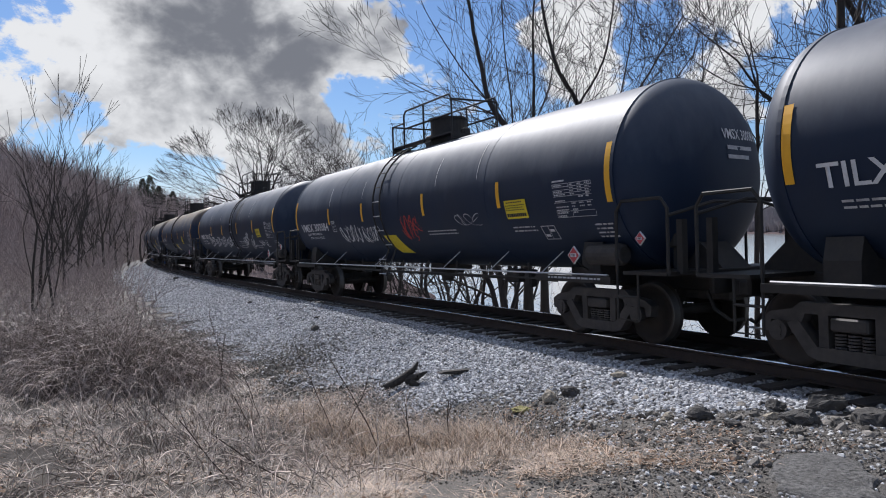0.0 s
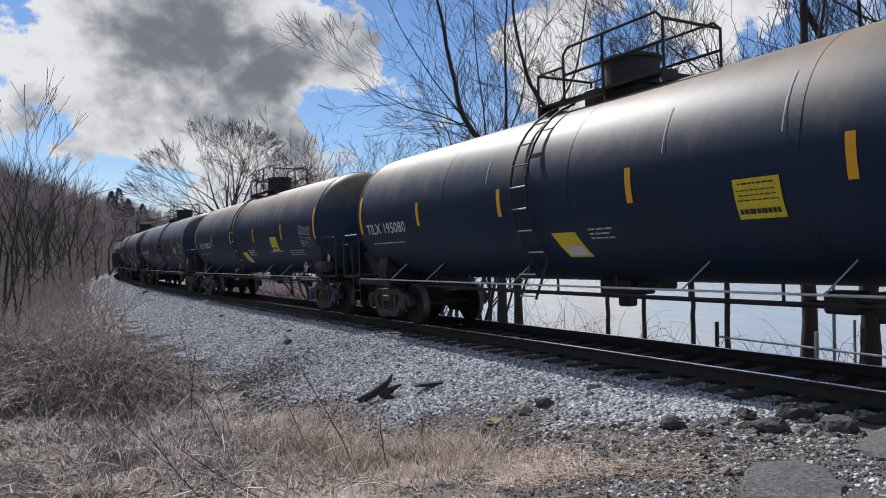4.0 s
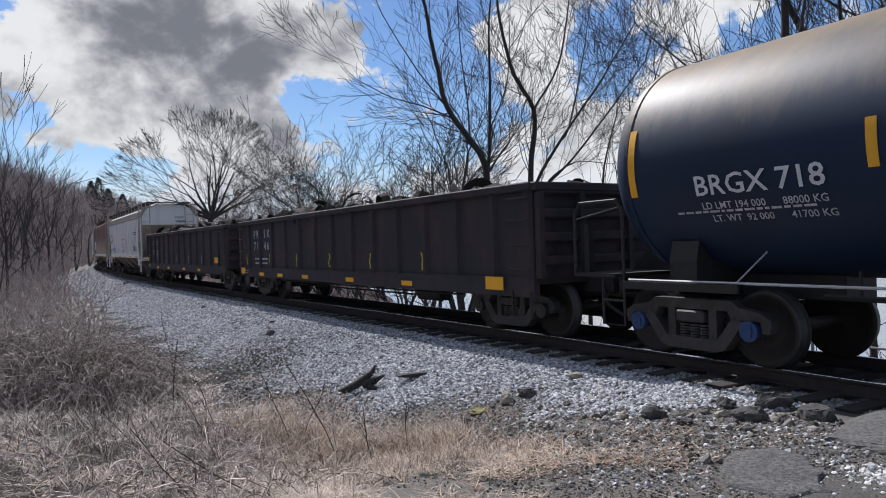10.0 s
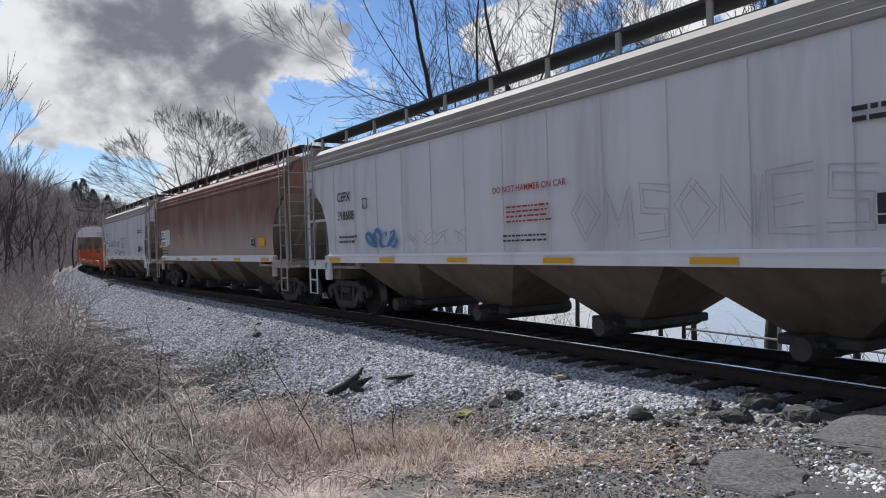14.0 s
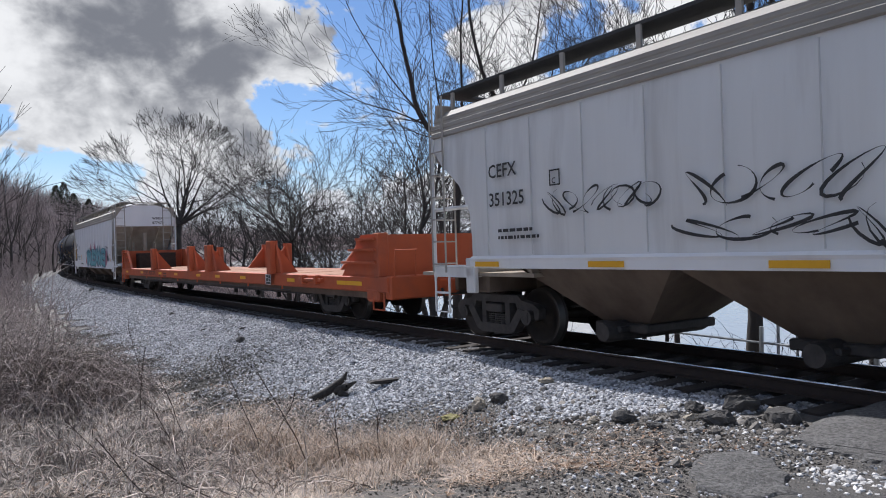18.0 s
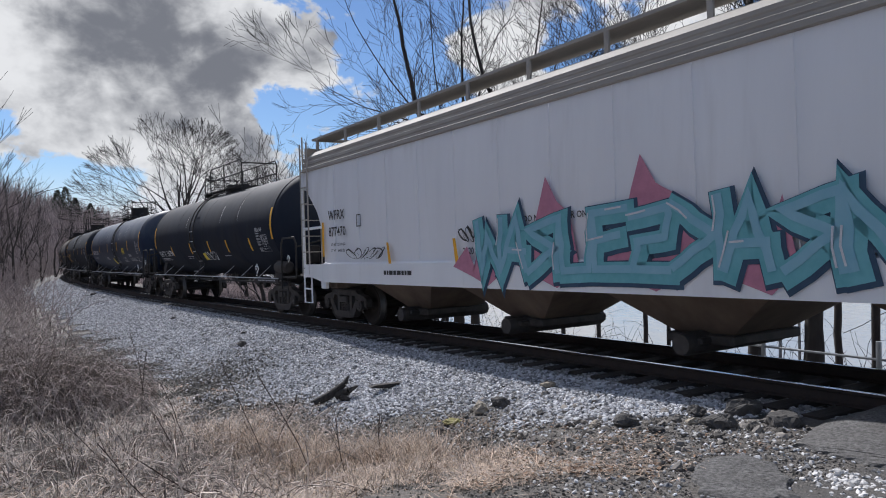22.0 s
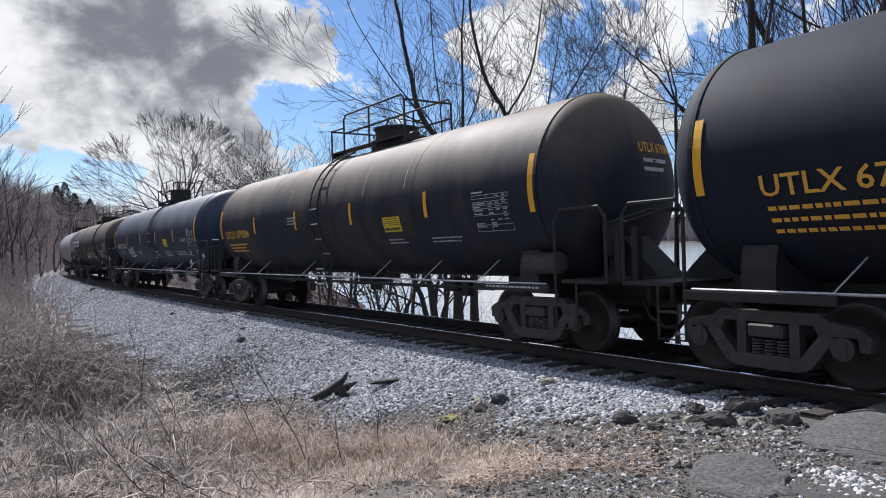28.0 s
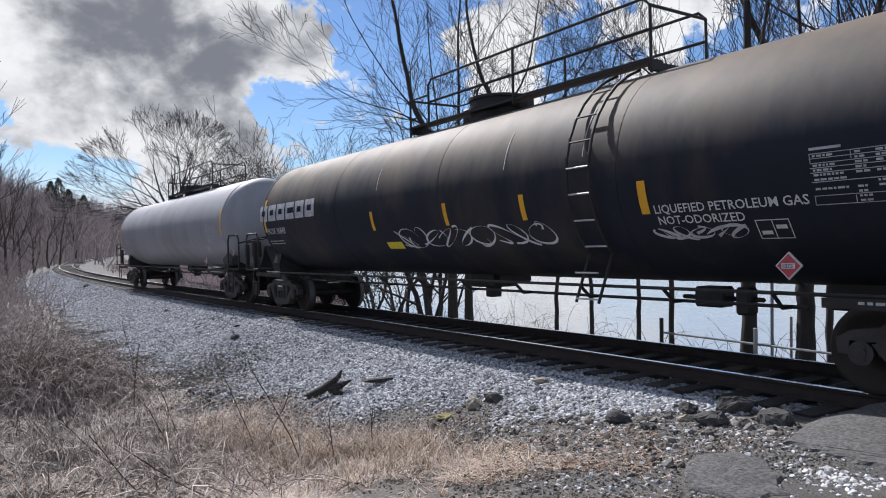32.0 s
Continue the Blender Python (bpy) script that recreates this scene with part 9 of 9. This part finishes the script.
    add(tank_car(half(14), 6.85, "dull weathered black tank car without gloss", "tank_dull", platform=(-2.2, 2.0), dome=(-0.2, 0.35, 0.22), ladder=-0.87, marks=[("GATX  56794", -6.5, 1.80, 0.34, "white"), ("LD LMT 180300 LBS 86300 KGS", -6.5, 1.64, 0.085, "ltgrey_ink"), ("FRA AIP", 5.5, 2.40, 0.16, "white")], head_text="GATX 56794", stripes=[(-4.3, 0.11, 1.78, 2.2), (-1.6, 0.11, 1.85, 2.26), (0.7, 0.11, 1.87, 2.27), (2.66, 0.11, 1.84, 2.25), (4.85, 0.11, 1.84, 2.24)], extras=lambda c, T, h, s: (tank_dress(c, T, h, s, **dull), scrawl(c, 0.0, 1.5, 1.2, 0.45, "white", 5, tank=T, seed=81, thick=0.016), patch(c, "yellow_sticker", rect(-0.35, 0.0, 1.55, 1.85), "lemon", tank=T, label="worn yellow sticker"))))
    gat = dict(sign=(2.85, 3.52, 2.04, 2.36), un="2735", color="white", plac=(7.2, 1.35), table=(6.65, 0.95, 2.0, 0.58), box_=(6.24, 6.62, 1.56, 1.83), prints=((-7.1, 1.93, 1.5, 2), (-2.6, 1.92, 0.9, 3), (0.4, 1.86, 1.0, 5), (2.6, 1.84, 1.0, 4), (4.5, 1.80, 1.6, 3), (7.3, 1.82, 0.42, 4)))
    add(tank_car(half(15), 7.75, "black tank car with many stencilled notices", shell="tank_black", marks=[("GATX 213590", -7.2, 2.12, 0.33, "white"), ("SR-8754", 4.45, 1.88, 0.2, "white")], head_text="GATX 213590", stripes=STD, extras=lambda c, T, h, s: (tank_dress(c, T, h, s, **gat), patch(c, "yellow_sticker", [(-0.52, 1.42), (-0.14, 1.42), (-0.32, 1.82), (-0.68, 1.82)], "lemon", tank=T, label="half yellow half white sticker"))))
    add(tank_car(half(16), 7.71, "plain black tank car with orange stencils", shell="tank_dull", ladder=-0.15, platform=(-1.0, 2.6), dome=(1.2, 0.5, 0.4), stripe="yellow", marks=[("UTLX 678937", -6.85, 2.08, 0.33, "orange_ink")], head_text="UTLX 678937", stripes=STD, extras=lambda c, T, h, s: (tank_dress(c, T, h, s, sign=None, plac=None, table=(6.1, 0.95, 1.9, 0.6), ink="ltgrey_ink", prints=((-2.6, 1.9, 0.5, 3),)), small_print(c, -6.8, 1.96, 1.7, 3, "orange_ink", tank=T, rng=random.Random(16), h=0.05, gap=0.14), patch(c, "reflective_sheet", rect(-1.9, -0.9, 3.05, 3.45), "ltgrey_ink", tank=T, label="pale sheet on the tank's shoulder"))))
    add(tank_car(half(17), 7.7, "tan-dusted black tank car with orange stencils", shell="tank_brown", ladder=-0.15, platform=(-1.0, 2.6), dome=(1.2, 0.5, 0.4), marks=[("UTLX 679084", -7.2, 2.14, 0.33, "orange_ink")], head_text="UTLX 679084", stripes=STD, extras=lambda c, T, h, s: (small_print(c, -7.1, 1.95, 1.6, 3, "orange_ink", tank=T, rng=random.Random(17), h=0.045, gap=0.11), tank_dress(c, T, h, s, sign=(3.0, 3.68, 1.99, 2.30), plac=None, table=(6.1, 0.95, 1.88, 0.62), box_=None, ink="ltgrey_ink", prints=( (-2.0, 2.55, 0.6, 3), (3.0, 1.83, 0.7, 2), (4.6, 1.82, 1.0, 2))))))
    add(tank_car(half(18), 7.9, "grey-black tank car with a white tag", shell="tank_black", marks=[("GATX 213602", -7.08, 2.10, 0.33, "white"), ("FRA AIP", 5.75, 2.18, 0.2, "white")], head_text="GATX 213602", stripes=STD, extras=lambda c, T, h, s: (tank_dress(c, T, h, s, **gat), tag_letters(c, -4.75, 1.58, 1.35, 0.44, "RESKNE", "white", tank=T, seed=91, thick=0.012, line=0.014, tilt=0.05))))

    def lpg(car, T, h, s):
        tank_dress(car, T, h, s, sign=None, un="1075", plac=(6.8, 1.35), table=(7.05, 0.95, 1.95, 0.52), box_=(6.33, 6.72, 1.57, 1.82), prints=((-8.2, 1.9, 1.0, 2),))
        scrawl(car, -1.3, 1.52, 4.4, 0.5, "white", 9, tank=T, seed=95, thick=0.02)
        scrawl(car, 5.0, 1.58, 1.2, 0.22, "ltgrey_ink", 5, tank=T, seed=96, thick=0.02)
        # the lessor's block logo as plain shapes
        for k in range(6):
            x = -8.6 + k * 0.62
            patch(car, "logo_block", rect(x, x + 0.54, 2.45, 2.88), "ltgrey_ink", tank=T, label="white block of a painted logo")
            patch(car, "logo_gap", rect(x + 0.15, x + (0.54 if k == 3 else 0.39), 2.6, 2.74), "tank_dull", tank=T, lift=0.018, label="dark slot in a logo block")
        patch(car, "yellow_sticker", rect(-1.9, -1.3, 1.55, 1.72), "lemon", tank=T, label="faded yellow sticker")

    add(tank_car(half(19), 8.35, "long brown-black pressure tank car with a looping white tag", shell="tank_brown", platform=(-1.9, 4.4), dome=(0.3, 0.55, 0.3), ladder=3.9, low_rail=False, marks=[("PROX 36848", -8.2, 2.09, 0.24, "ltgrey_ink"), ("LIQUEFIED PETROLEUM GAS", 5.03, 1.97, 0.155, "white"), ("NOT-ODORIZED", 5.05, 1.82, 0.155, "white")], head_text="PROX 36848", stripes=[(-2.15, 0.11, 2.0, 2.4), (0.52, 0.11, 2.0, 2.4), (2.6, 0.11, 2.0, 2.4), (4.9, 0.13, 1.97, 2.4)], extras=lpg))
    add(tank_car(half(20), 8.0, "faded grey pressure tank car closing the train", shell="tank_pale", platform=(-1.9, 4.4), dome=(0.3, 0.5, 0.3), ladder=None, low_rail=False, marks=[("PROX", -6.9, 2.1, 0.3, "ltgrey_ink")], stripes=[], extras=lambda c, T, h, s: tank_dress(c, T, h, s, sign=None, un="1075", plac=(6.2, 1.35), prints=())))


consist()


# ---------------------------------------------------------------- what moves


def motions():
    for car, (f, r) in zip(TRAIN, AXLES):
        mid, hb = (f + r) / 2, (f - r) / 2 - 0.889
        rows = []
        for k in range(65):
            t = k * 0.5
            a, b = track(mid + SPEED * t - hb), track(mid + SPEED * t + hb)
            dx, dy, dz = b[0] - a[0], b[1] - a[1], b[2] - a[2]
            m = Matrix.Translation(((a[0] + b[0]) / 2, (a[1] + b[1]) / 2, (a[2] + b[2]) / 2)) @ Matrix.Rotation(math.atan2(dy, dx), 4, "Z") @ Matrix.Rotation(-math.atan2(dz, math.hypot(dx, dy)), 4, "Y")
            rows.append((t, m))
        walk(car, rows)
    turn = math.degrees(SPEED / WHEEL_R)
    spins = [(k / 15.0, math.radians(turn * k / 15.0)) for k in range(481)]
    for w, dx in SPINNING:
        walk(w, [(t, Matrix.Translation((dx, 0, WHEEL_R)) @ Matrix.Rotation(a, 4, "Y")) for t, a in spins])


motions()
